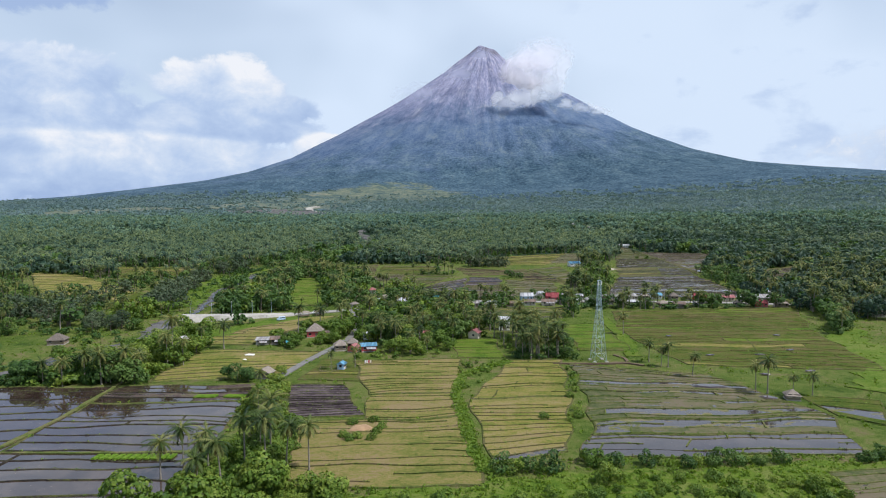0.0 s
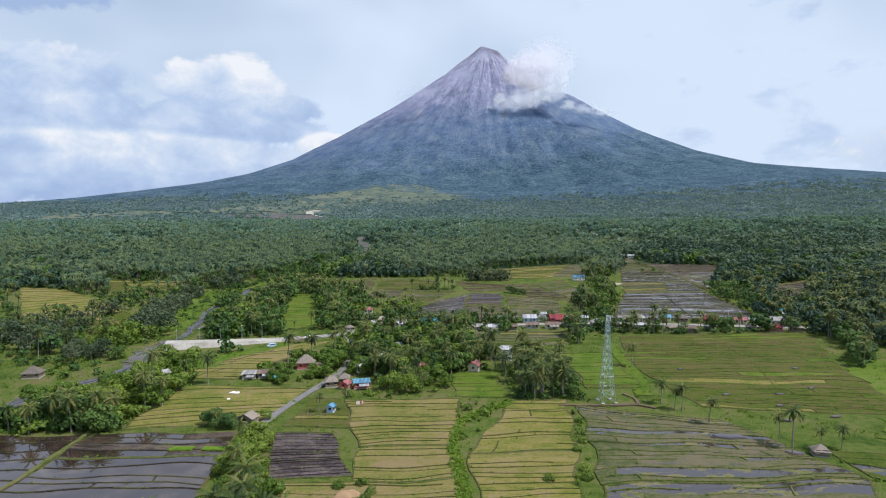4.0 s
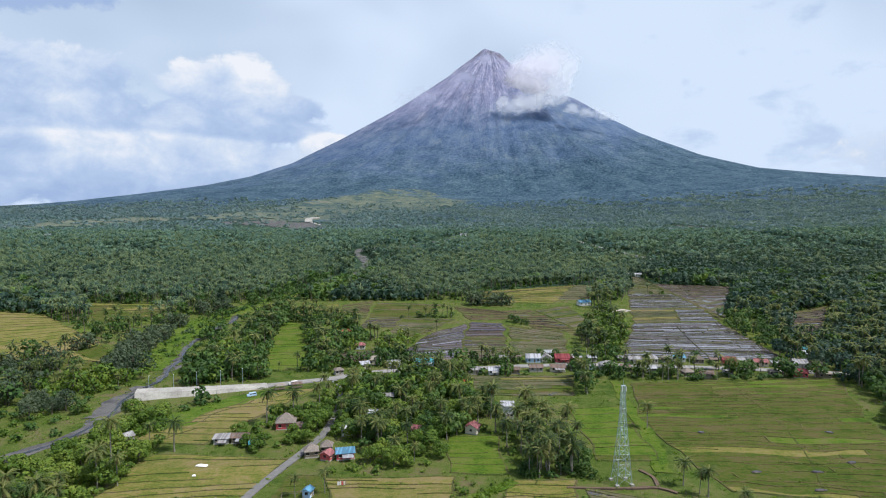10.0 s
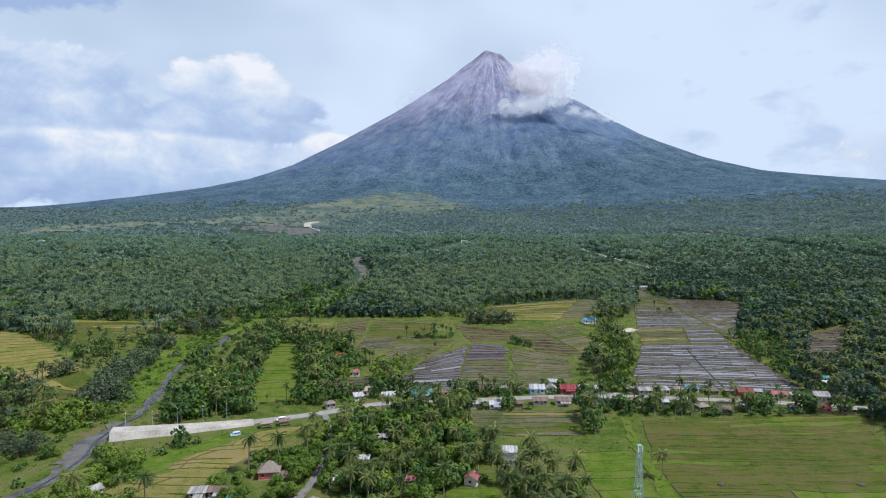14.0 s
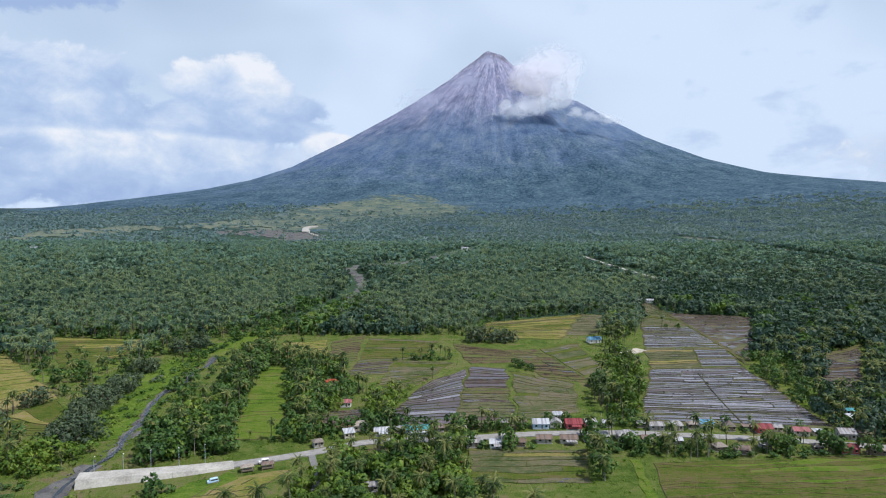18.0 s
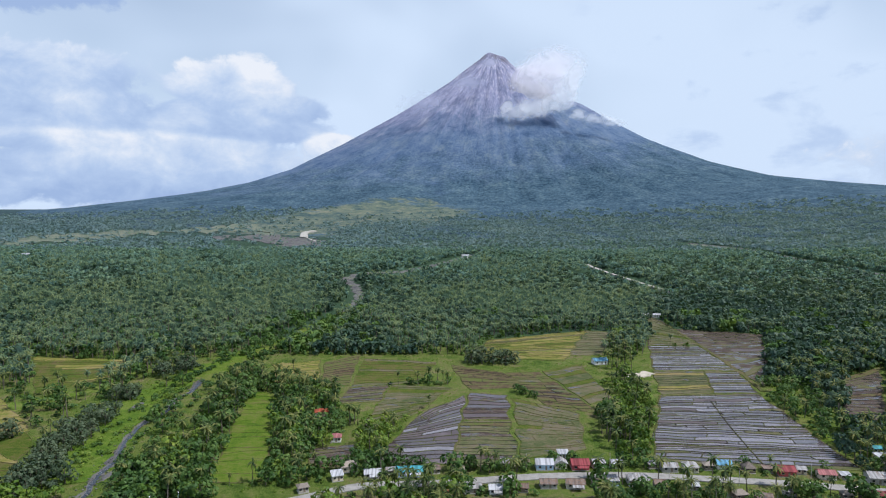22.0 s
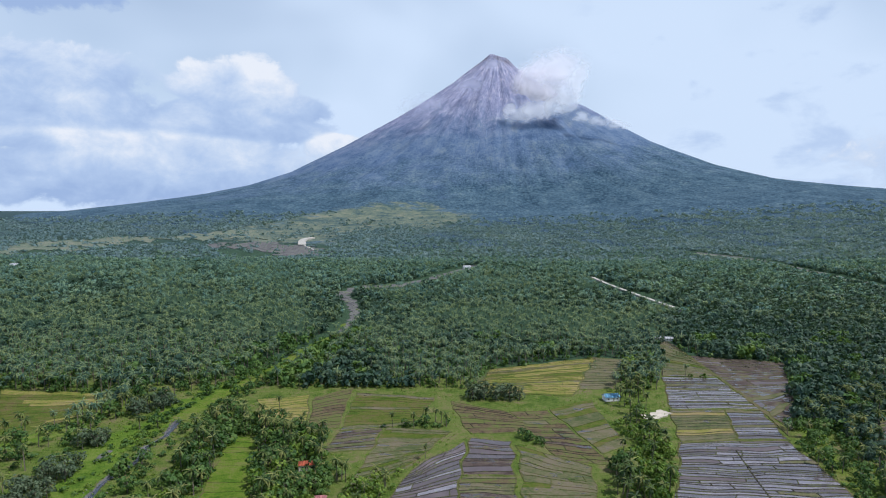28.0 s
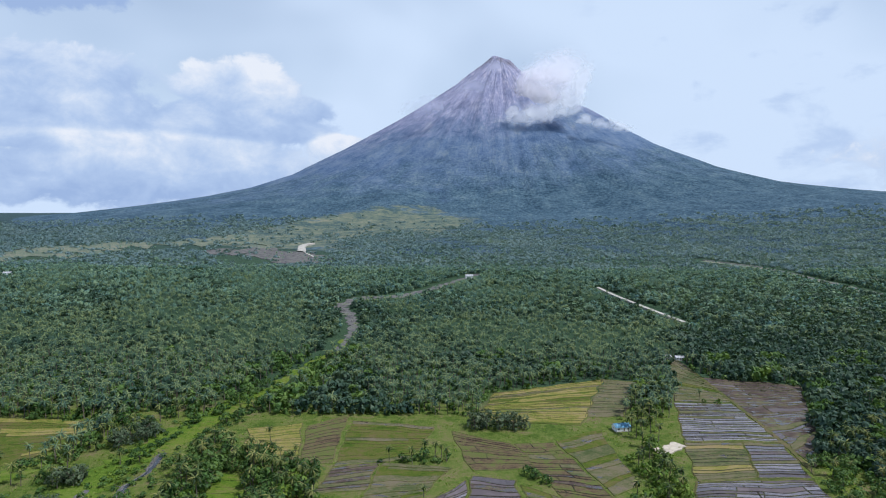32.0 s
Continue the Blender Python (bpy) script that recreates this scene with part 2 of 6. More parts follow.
def volcano_build(k):
    g = k.n("ShaderNodeVectorMath", {0: k.where, 1: (266.0, 4000.0, 0.0)}, operation="SUBTRACT").outputs[0]
    s = k.n("ShaderNodeSeparateXYZ", {0: g})
    ang = k.math("ARCTAN2", s.outputs[0], k.math("MULTIPLY", s.outputs[1], -1.0))
    z = s.outputs[2]
    rib = k.n("ShaderNodeCombineXYZ", {0: k.math("MULTIPLY", ang, 9.0), 1: k.math("MULTIPLY", z, 0.0075), 2: 0.0}).outputs[0]
    streak = k.noise(rib, 2.2, 10, 0.72, 1.6)
    rill = k.n("ShaderNodeCombineXYZ", {0: k.math("MULTIPLY", ang, 24.0), 1: k.math("MULTIPLY", z, 0.0100), 2: 4.0}).outputs[0]
    gully = k.noise(rill, 1.6, 6, 0.6, 1.8)
    crowns = k.noise(k.where, 0.085, 5, 0.78)
    wide = k.noise(k.where, 0.0042, 6, 0.6, 0.6)
    patch = k.noise(k.where, 0.011, 7, 0.7, 0.4)
    line = k.math("ADD", k.math("ADD", z, k.math("MULTIPLY", k.math("SUBTRACT", streak, 0.5), 240.0)), k.math("MULTIPLY", k.math("SUBTRACT", wide, 0.5), 420.0))
    # the western flank is barer than the eastern
    line = k.math("SUBTRACT", line, k.math("MULTIPLY", ang, 95.0))
    # wood, scrub and rock tones carry the blue distance haze in their base colour
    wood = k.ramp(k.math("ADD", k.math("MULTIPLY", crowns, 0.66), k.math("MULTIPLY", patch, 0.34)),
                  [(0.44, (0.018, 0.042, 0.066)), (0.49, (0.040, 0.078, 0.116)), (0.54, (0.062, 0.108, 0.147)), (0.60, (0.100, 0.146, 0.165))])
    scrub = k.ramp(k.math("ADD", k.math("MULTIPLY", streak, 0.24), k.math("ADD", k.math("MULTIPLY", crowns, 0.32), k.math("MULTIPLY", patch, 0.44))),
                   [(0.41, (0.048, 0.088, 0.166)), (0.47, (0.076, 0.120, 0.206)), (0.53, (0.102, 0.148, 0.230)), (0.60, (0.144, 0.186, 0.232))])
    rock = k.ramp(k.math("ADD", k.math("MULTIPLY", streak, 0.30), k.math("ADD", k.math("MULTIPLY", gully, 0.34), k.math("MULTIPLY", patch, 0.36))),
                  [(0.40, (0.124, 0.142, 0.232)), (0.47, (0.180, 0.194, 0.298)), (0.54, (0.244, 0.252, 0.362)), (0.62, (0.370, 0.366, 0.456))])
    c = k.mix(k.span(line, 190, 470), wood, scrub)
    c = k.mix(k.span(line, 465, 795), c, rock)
    ash = k.math("MULTIPLY", k.span(z, 640, 940), k.span(k.math("ADD", k.math("MULTIPLY", gully, 0.6), k.math("MULTIPLY", streak, 0.4)), 0.50, 0.60))
    c = k.mix(k.math("MULTIPLY", ash, 0.75), c, (0.44, 0.42, 0.49))
    cap = k.math("MULTIPLY", k.span(k.math("ADD", z, k.math("MULTIPLY", k.math("SUBTRACT", patch, 0.5), 120.0)), 930, 985), k.span(patch, 0.42, 0.54))
    c = k.mix(k.math("MULTIPLY", cap, 0.75), c, (0.125, 0.120, 0.155))
    # the dry grassy hill at the foot, its straw tones blued for haze
    pos = k.n("ShaderNodeSeparateXYZ", {0: k.where})
    ex, ey = k.math("SUBTRACT", pos.outputs[0], -290.0), k.math("SUBTRACT", pos.outputs[1], 2130.0)
    u = k.math("DIVIDE", k.math("ADD", k.math("MULTIPLY", ex, 0.40), k.math("MULTIPLY", ey, 0.917)), 560.0)
    v = k.math("DIVIDE", k.math("SUBTRACT", k.math("MULTIPLY", ex, 0.917), k.math("MULTIPLY", ey, 0.40)), 310.0)
    far = k.math("ADD", k.math("SQRT", k.math("ADD", k.math("MULTIPLY", u, u), k.math("MULTIPLY", v, v))), k.math("MULTIPLY", k.math("SUBTRACT", patch, 0.5), 1.5))
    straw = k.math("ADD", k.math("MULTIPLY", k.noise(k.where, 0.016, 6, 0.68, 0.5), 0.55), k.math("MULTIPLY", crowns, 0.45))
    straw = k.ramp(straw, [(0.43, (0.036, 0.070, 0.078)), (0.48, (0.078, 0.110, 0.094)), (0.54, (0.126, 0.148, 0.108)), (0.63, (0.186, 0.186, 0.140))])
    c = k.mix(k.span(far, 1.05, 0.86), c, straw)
    rough = k.math("ADD", k.math("ADD", streak, k.math("MULTIPLY", gully, 0.7)), k.math("MULTIPLY", crowns, 0.6))
    return {"Base Color": c, "Normal": bump(k, rough, 0.42, 14.0)}


M = {
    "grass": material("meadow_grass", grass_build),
    "stubble": material("rice_stubble", paddy_build([(0.24, (0.078, 0.102, 0.022)), (0.40, (0.128, 0.136, 0.034)), (0.54, (0.174, 0.156, 0.052)), (0.70, (0.206, 0.160, 0.084))])),
    "gold": material("ripe_stubble", paddy_build([(0.28, (0.080, 0.112, 0.018)), (0.44, (0.138, 0.146, 0.032)), (0.56, (0.184, 0.164, 0.050)), (0.70, (0.214, 0.176, 0.082))])),
    "young": material("green_stubble", paddy_build([(0.24, (0.028, 0.057, 0.007)), (0.40, (0.052, 0.083, 0.011)), (0.54, (0.077, 0.094, 0.017)), (0.70, (0.103, 0.088, 0.037))])),
    "olive": material("old_stubble", paddy_build([(0.28, (0.044, 0.062, 0.022)), (0.44, (0.072, 0.084, 0.036)), (0.58, (0.112, 0.104, 0.058)), (0.74, (0.128, 0.108, 0.078))], 0.10)),
    "wet": material("soaked_stubble", paddy_build([(0.30, (0.067, 0.084, 0.030)), (0.46, (0.117, 0.120, 0.051)), (0.60, (0.163, 0.149, 0.082)), (0.74, (0.133, 0.112, 0.100))], 0.62)),
    "mud": material("ploughed_mud", paddy_build([(0.30, (0.036, 0.027, 0.024)), (0.48, (0.066, 0.050, 0.046)), (0.60, (0.098, 0.078, 0.066)), (0.74, (0.10, 0.11, 0.04))], 0.30)),
    "clods": material("ploughed_dry_clods", paddy_build([(0.28, (0.034, 0.026, 0.030)), (0.44, (0.066, 0.052, 0.058)), (0.58, (0.100, 0.082, 0.088)), (0.72, (0.150, 0.124, 0.122))])),
    "brown": material("dry_soil", paddy_build([(0.30, (0.044, 0.032, 0.022)), (0.43, (0.086, 0.062, 0.040)), (0.54, (0.118, 0.092, 0.054)), (0.60, (0.085, 0.105, 0.030))])),
    "water": material("paddy_water", water_build),
    "pale_water": material("silty_sheen_water", pale_water_build),
    "slurry": material("mud_slurry", slurry_build),
    "seed": material("rice_seedlings", paddy_build([(0.30, (0.060, 0.125, 0.010)), (0.50, (0.092, 0.170, 0.016)), (0.70, (0.128, 0.205, 0.028))])),
    "bund": material("grassy_bund", paddy_build([(0.28, (0.050, 0.080, 0.018)), (0.45, (0.086, 0.112, 0.030)), (0.57, (0.118, 0.130, 0.044)), (0.72, (0.140, 0.124, 0.070))])),
    "dark_bund": material("muddy_bund", paddy_build([(0.30, (0.022, 0.020, 0.018)), (0.48, (0.042, 0.038, 0.030)), (0.62, (0.065, 0.070, 0.030)), (0.74, (0.08, 0.09, 0.03))])),
    "weedy_bund": material("weedy_bund", paddy_build([(0.28, (0.036, 0.056, 0.014)), (0.45, (0.066, 0.080, 0.022)), (0.57, (0.092, 0.090, 0.036)), (0.72, (0.112, 0.090, 0.052))])),
    "dry_bund": material("dry_grass_bund", paddy_build([(0.28, (0.056, 0.066, 0.018)), (0.45, (0.096, 0.096, 0.034)), (0.57, (0.128, 0.112, 0.052)), (0.72, (0.156, 0.126, 0.074))])),
    "meadow": material("river_meadow", paddy_build([(0.28, (0.037, 0.081, 0.008)), (0.44, (0.068, 0.120, 0.012)), (0.58, (0.094, 0.138, 0.017)), (0.72, (0.121, 0.127, 0.040))])),
    # meadow tones paled and blued in the base colour as haze
    "hazed_grass": material("hazed_meadow_grass", paddy_build([(0.30, (0.050, 0.088, 0.072)), (0.45, (0.090, 0.124, 0.092)), (0.58, (0.132, 0.152, 0.108)), (0.70, (0.178, 0.176, 0.142))])),
    "lush": material("lush_grass", paddy_build([(0.24, (0.034, 0.072, 0.009)), (0.42, (0.062, 0.114, 0.013)), (0.56, (0.088, 0.140, 0.017)), (0.72, (0.122, 0.150, 0.038))])),
    "stream": material("stream_water", stream_build, 0.15),
    "gravel": material("river_gravel", gravel_build),
    "concrete": material("pale_concrete", concrete_build, 0.85),
    "road": plain("worn_road_concrete", (0.25, 0.242, 0.232), 0.9, 0.35, 0.35),
    "lane": plain("grey_concrete", (0.16, 0.158, 0.155), 0.9, 0.3, 0.5),
    "path": plain("dirt_path", (0.12, 0.085, 0.06), 0.95, 0.35, 0.6),
    "soil": plain("bare_soil", (0.30, 0.20, 0.12), 0.95, 0.3, 0.6),
    "sand": plain("pale_bare_earth", (0.40, 0.36, 0.30), 0.95, 0.3, 0.4),
    "palm": foliage("palm_frond", (0.014, 0.038, 0.010), (0.070, 0.110, 0.026), (0.196, 0.206, 0.066), vary=0.40),
    # palm tones with light haze put in: darks blued, lights kept warm like sunlit fronds
    "hazed_forest_palm": foliage("hazed_forest_palm_frond", (0.032, 0.078, 0.058), (0.077, 0.136, 0.080), (0.172, 0.222, 0.096), vary=0.50),
    "palm_dry": foliage("dry_frond", (0.099, 0.080, 0.043), (0.216, 0.169, 0.087), (0.295, 0.238, 0.130)),
    "leaf": foliage("broad_leaf", (0.018, 0.052, 0.014), (0.052, 0.112, 0.026), (0.122, 0.196, 0.046)),
    "leaf_dark": foliage("dark_leaf", (0.026, 0.052, 0.028), (0.068, 0.104, 0.058), (0.126, 0.162, 0.092), 0.09, 0.3),
    # deep green with some haze blue put into it
    "leaf_deep": foliage("hazed_deep_leaf", (0.014, 0.040, 0.032), (0.034, 0.073, 0.050), (0.072, 0.120, 0.070)),
    "leaf_light": foliage("light_leaf", (0.036, 0.086, 0.012), (0.094, 0.166, 0.022), (0.205, 0.268, 0.044)),
    "tall_grass": foliage("tall_grass_blade", (0.078, 0.150, 0.018), (0.136, 0.228, 0.026), (0.200, 0.284, 0.050), 0.12, 0.45),
    # same palms, haze painted in: blue dark stop for shadow, warmer light stop
    "hazed_palm": foliage("hazed_palm_frond", (0.048, 0.116, 0.120), (0.092, 0.182, 0.150), (0.164, 0.248, 0.152), vary=0.46),
    # leaf green lightened and blued to paint in the haze of distance
    "hazed_leaf": foliage("hazed_distant_leaf", (0.072, 0.135, 0.160), (0.125, 0.204, 0.232), (0.174, 0.251, 0.269), 0.02, 0.42),
    "bark": plain("palm_bark", (0.115, 0.10, 0.08), 0.9, 0.35, 2.0),
    "trunk": plain("pale_palm_trunk", (0.22, 0.20, 0.17), 0.9, 0.35, 2.0),
    "thatch": material("nipa_thatch", thatch_build),
    "volcano": material("hazed_volcano_slope", volcano_build),
    "steel": plain("galvanised_steel", (0.34, 0.43, 0.49), 0.45, 0.15, 3.0, 0.35),
    "wood": plain("grey_wood", (0.21, 0.17, 0.13), 0.85, 0.35, 3.0),
    "white": plain("white_paint", (0.78, 0.78, 0.76), 0.7, 0.12),
    "cream": plain("cream_paint", (0.62, 0.56, 0.46), 0.8, 0.18),
    "block": plain("grey_block_wall", (0.36, 0.35, 0.33), 0.9, 0.25),
    "pale_blue": plain("pale_blue_paint", (0.42, 0.58, 0.76), 0.7, 0.15),
    "pink": plain("faded_red_paint", (0.52, 0.10, 0.11), 0.75, 0.25),
    "dark": plain("dark_opening", (0.025, 0.025, 0.03), 0.35, 0.3),
    "roof_grey": material("bare_roof_sheet", sheet_build((0.279, 0.279, 0.286), 0.45)),
    "roof_pale": material("pale_roof_sheet", sheet_build((0.36, 0.37, 0.40), 0.2)),
    "roof_brown": material("rusted_roof_sheet", sheet_build((0.154, 0.129, 0.119), 0.7)),
    "roof_red": material("red_roof_sheet", sheet_build((0.215, 0.050, 0.058), 0.3)),
    "roof_orange": material("orange_roof_sheet", sheet_build((0.292, 0.074, 0.042), 0.2)),
    "roof_pink": material("faded_red_roof_sheet", sheet_build((0.292, 0.119, 0.124), 0.3)),
    "roof_blue": material("blue_roof_sheet", sheet_build((0.10, 0.24, 0.36), 0.3)),
    "roof_teal": material("teal_roof_sheet", sheet_build((0.06, 0.25, 0.29), 0.1)),
}


# ---- shared shapes ----
def zp(y):
    """The plain's height: level near the paddies, rising gently towards the volcano."""
    a = 5.2e-4 * np.maximum(np.asarray(y, float) - 350, 0) ** 1.6
    return 70 * (1 - np.exp(-a / 70))


AX, AY = 266.0, 4000.0
WEST_R = [0, 45, 134, 275, 415, 592, 735, 913, 1199, 1431, 1628, 1879, 2235, 2593, 3058, 3600]
WEST_Z = [1004, 1028, 957, 841, 749, 640, 559, 457, 316, 237, 191, 154, 103, 70, 58, 50]
EAST_R = [0, 42, 112, 428, 535, 712, 889, 1209, 1494, 1815, 2100, 2520, 3200, 3600]
EAST_Z = [1004, 1022, 941, 727, 689, 584, 487, 356, 276, 234, 208, 200, 190, 180]
FRONT_R = [0, 40, 200, 350, 500, 700, 900, 1100, 1400, 1700, 2000, 2400, 3600]
FRONT_Z = [1004, 1012, 905, 790, 650, 470, 300, 190, 112, 75, 45, 15, 0]


def height(x, y):
    """The height of the land at x, y: the plain and the volcano's foot in one."""
    x, y = np.asarray(x, float), np.asarray(y, float)
    dx, dy = x - AX, y - AY
    r = np.hypot(dx, dy) + 1e-6
    w = np.clip(-dy / r, 0, 1) ** 4
    s = np.clip(dx / 200 * 0.5 + 0.5, 0, 1)
    side = (1 - s) * np.interp(r, WEST_R, WEST_Z) + s * np.interp(r, EAST_R, EAST_Z)
    c = side * (1 - w) + np.interp(r, FRONT_R, FRONT_Z) * w
    both = np.logaddexp(zp(y) / 25, c / 25) * 25
    t = np.clip((y - 900) / 900, 0, 1)
    t = t * t * (3 - 2 * t)
    return zp(y) * (1 - t) + both * t


def hz(x, y):
    return float(height(x, y))


def waves(x, y, seed, size):
    """Smooth made-up unevenness between about -1 and 1."""
    r = np.random.RandomState(seed)
    out = 0
    for i in range(5):
        a, p, f = r.rand() * 6.283, r.rand() * 6.283, (0.6 + r.rand() * 1.4) / size
        out = out + np.sin((x * np.cos(a) + y * np.sin(a)) * f * 6.283 + p)
    return out / 3.2


def mesh_of(name, verts, tris, mats, smooth=False):
    """A mesh from arrays of vertices and triangles (or quads)."""
    me = bpy.data.meshes.new(name)
    verts, tris = np.asarray(verts, np.float32), np.asarray(tris, np.int32)
    n, c = tris.shape
    me.vertices.add(len(verts))
    me.vertices.foreach_set("co", verts.ravel())
    me.loops.add(n * c)
    me.loops.foreach_set("vertex_index", tris.ravel())
    me.polygons.add(n)
    me.polygons.foreach_set("loop_start", np.arange(0, n * c, c, dtype=np.int32))
    me.polygons.foreach_set("use_smooth", np.full(n, smooth))
    for m in mats if isinstance(mats, list) else [mats]:
        me.materials.append(m)
    me.update(calc_edges=True)
    return me


def put(name, me, parent=None, label=""):
    ob = new(name, me)
    if parent is not None:
        ob.parent = parent
    return tagged(ob, label) if label else ob


def part(name, bm, mat, parent, label=""):
    me = bpy.data.meshes.new(name)
    bmesh.ops.recalc_face_normals(bm, faces=bm.faces)
    bm.to_mesh(me)
    bm.free()
    me.materials.append(mat)
    return put(name, me, parent, label)


def thing(name, x, y, turn=0.0, label="", category="", group="", z=None, kind=""):
    ob = new(name)
    ob.empty_display_size = 0.5
    ob.matrix_world = pose(x, y, hz(x, y) if z is None else z, 0, 0, turn)
    return tagged(ob, label, category, group, kind)


def box(bm, x0, y0, z0, x1, y1, z1):
    v = [bm.verts.new(p) for p in ((x0, y0, z0), (x1, y0, z0), (x1, y1, z0), (x0, y1, z0), (x0, y0, z1), (x1, y0, z1), (x1, y1, z1), (x0, y1, z1))]
    for f in ((3, 2, 1, 0), (4, 5, 6, 7), (0, 1, 5, 4), (1, 2, 6, 5), (2, 3, 7, 6), (3, 0, 4, 7)):
        bm.faces.new([v[i] for i in f])


def a_box(*d):
    bm = bmesh.new()
    box(bm, *d)
    return bm


def rod(bm, a, b, r0, r1, sides=6):
    """A tapered bar from a to b."""
    a, b = Vector(a), Vector(b)
    q = (b - a).to_track_quat("Z", "Y")
    rings = []
    for p, r in ((a, r0), (b, r1)):
        rings.append([bm.verts.new(p + q @ Vector((r * math.cos(6.2832 * i / sides), r * math.sin(6.2832 * i / sides), 0))) for i in range(sides)])
    for i in range(sides):
        j = (i + 1) % sides
        bm.faces.new((rings[0][i], rings[0][j], rings[1][j], rings[1][i]))
    bm.faces.new(rings[0][::-1])
    bm.faces.new(rings[1])


def a_rod(*d):
    bm = bmesh.new()
    rod(bm, *d)
    return bm


def inside(px, py, poly):
    """Which of the points lie in the polygon."""
    px, py = np.asarray(px, float), np.asarray(py, float)
    hit = np.zeros(px.shape, bool)
    for (x0, y0), (x1, y1) in zip(poly, poly[1:] + poly[:1]):
        if y0 != y1:
            hit ^= ((y0 > py) != (y1 > py)) & (px < (x1 - x0) * (py - y0) / (y1 - y0) + x0)
    return hit


def near_line(px, py, line, width):
    """Which of the points lie within width of the polyline."""
    hit = np.zeros(np.shape(px), bool)
    for (x0, y0), (x1, y1) in zip(line, line[1:]):
        dx, dy = x1 - x0, y1 - y0
        t = np.clip(((px - x0) * dx + (py - y0) * dy) / (dx * dx + dy * dy), 0, 1)
        hit |= np.hypot(px - x0 - t * dx, py - y0 - t * dy) < width
    return hit


def smooth_line(line, step=6.0):
    """A rounded polyline through the points, with a point every step metres."""
    p = [Vector((*q, 0)) for q in line]
    p = [p[0] * 2 - p[1]] + p + [p[-1] * 2 - p[-2]]
    out = []
    for a, b, c, d in zip(p, p[1:], p[2:], p[3:]):
        n = max(1, int((c - b).length / step))
        for i in range(n):
            t = i / n
            out.append(0.5 * (2 * b + (c - a) * t + (2 * a - 5 * b + 4 * c - d) * t * t + (3 * b - a - 3 * c + d) * t ** 3))
    out.append(p[-2])
    return [(v.x, v.y) for v in out]


def ribbon(name, line, width, mat, lift=0.1, thick=0.25, seed=0, rag=0.0, label="", category="", kind="structure", across=1, parent=None, step=6.0):
    """A strip of that width laid on the land along a line: a road, a river bed."""
    pts = smooth_line(line, step)
    rows = []
    rnd = np.random.RandomState(seed)
    for i, (x, y) in enumerate(pts):
        x0, y0 = pts[max(i - 1, 0)]
        x1, y1 = pts[min(i + 1, len(pts) - 1)]
        n = Vector((y1 - y0, x0 - x1)).normalized()
        w = (width if isinstance(width, (int, float)) else width[0] + (width[1] - width[0]) * i / (len(pts) - 1)) / 2
        a, b = w * (1 + rag * rnd.uniform(-1, 1)), w * (1 + rag * rnd.uniform(-1, 1))
        row = []
        for k in range(across + 1):
            s = -a + (a + b) * k / across
            px, py = x + n.x * s, y + n.y * s
            row.append((px, py, hz(px, py) + lift))
        rows.append([(row[0][0], row[0][1], row[0][2] - thick)] + row + [(row[-1][0], row[-1][1], row[-1][2] - thick)])
    c = len(rows[0])
    v = [q for r in rows for q in r]
    f = [(i * c + k, i * c + k + 1, (i + 1) * c + k + 1, (i + 1) * c + k) for i in range(len(rows) - 1) for k in range(c - 1)]
    ob = put(name, mesh_of(name, v, f, mat), parent)
    return tagged(ob, label, category, kind=kind) if parent is None else ob


# ---- plan ----
MAIN_ROAD = [(-146, 347), (-111, 358), (-88, 367), (-57, 380), (-30, 394), (9, 398), (51, 405), (94, 407), (134, 403), (172, 398), (212, 390), (262, 380), (330, 372)]
LANE = [(-56, 379), (-50, 360), (-46, 340), (-45, 319), (-46, 297), (-50, 280), (-55, 262), (-59, 246), (-61.5, 232), (-62.5, 219)]
STREAM = [(-151, 353), (-149, 380), (-154, 400), (-156, 422), (-163, 444), (-166, 469), (-162, 492), (-166, 512), (-163, 530), (-166, 556), (-157, 600), (-140, 660), (-128, 720), (-116, 770), (-106, 803), (-104, 850), (-106, 905), (-122, 980), (-144, 1030), (-122, 1087), (-58, 1114), (20, 1250), (44, 1300)]
LOW_STREAM = [(-172, 222), (-168, 240), (-163, 258), (-157, 275), (-149, 290), (-146, 306), (-146, 323), (-150, 340), (-151, 353)]
FAR_ROAD = [(237, 1176), (247, 1113), (259, 1060), (273, 1000), (292, 924)]
EAST_ROAD = [(530, 1510), (565, 1455), (597, 1406), (617, 1336), (634, 1230), (653, 1142), (668, 1060)]
QUARRY_ROAD = [(-352, 1640), (-338, 1612), (-362, 1722), (-350, 1778)]
DITCH = [(27, 255), (14, 243), (7, 233), (4, 210), (6, 189), (6.8, 174), (8, 162), (9.5, 148)]
MEADOW = [(-250, 250), (-176, 320), (-172, 376), (-196, 450), (-206, 504), (-200, 564), (-167, 618), (-150, 696), (-130, 760), (-120, 803), (-108, 790), (-118, 700), (-132, 619), (-147, 540), (-128, 450), (-141, 400), (-138, 336), (-140, 285), (-165, 225)]
GREEN_STRIP = [(-122, 528), (-104, 528), (-86, 450), (-72, 396), (-98, 392), (-106, 420)]
RIGHT_VIEW = [(230, 472), (250, 460), (336, 585), (336, 596), (262, 481), (245, 490)]
GAP_RIGHT = [(205, 452), (219, 446), (236, 490), (252, 550), (228, 560), (214, 528)]


# ---- ground ----
def spaced(*spans):
    out = [np.linspace(a, b, n, endpoint=False) for a, b, n in spans]
    return np.concatenate(out + [[spans[-1][1]]])


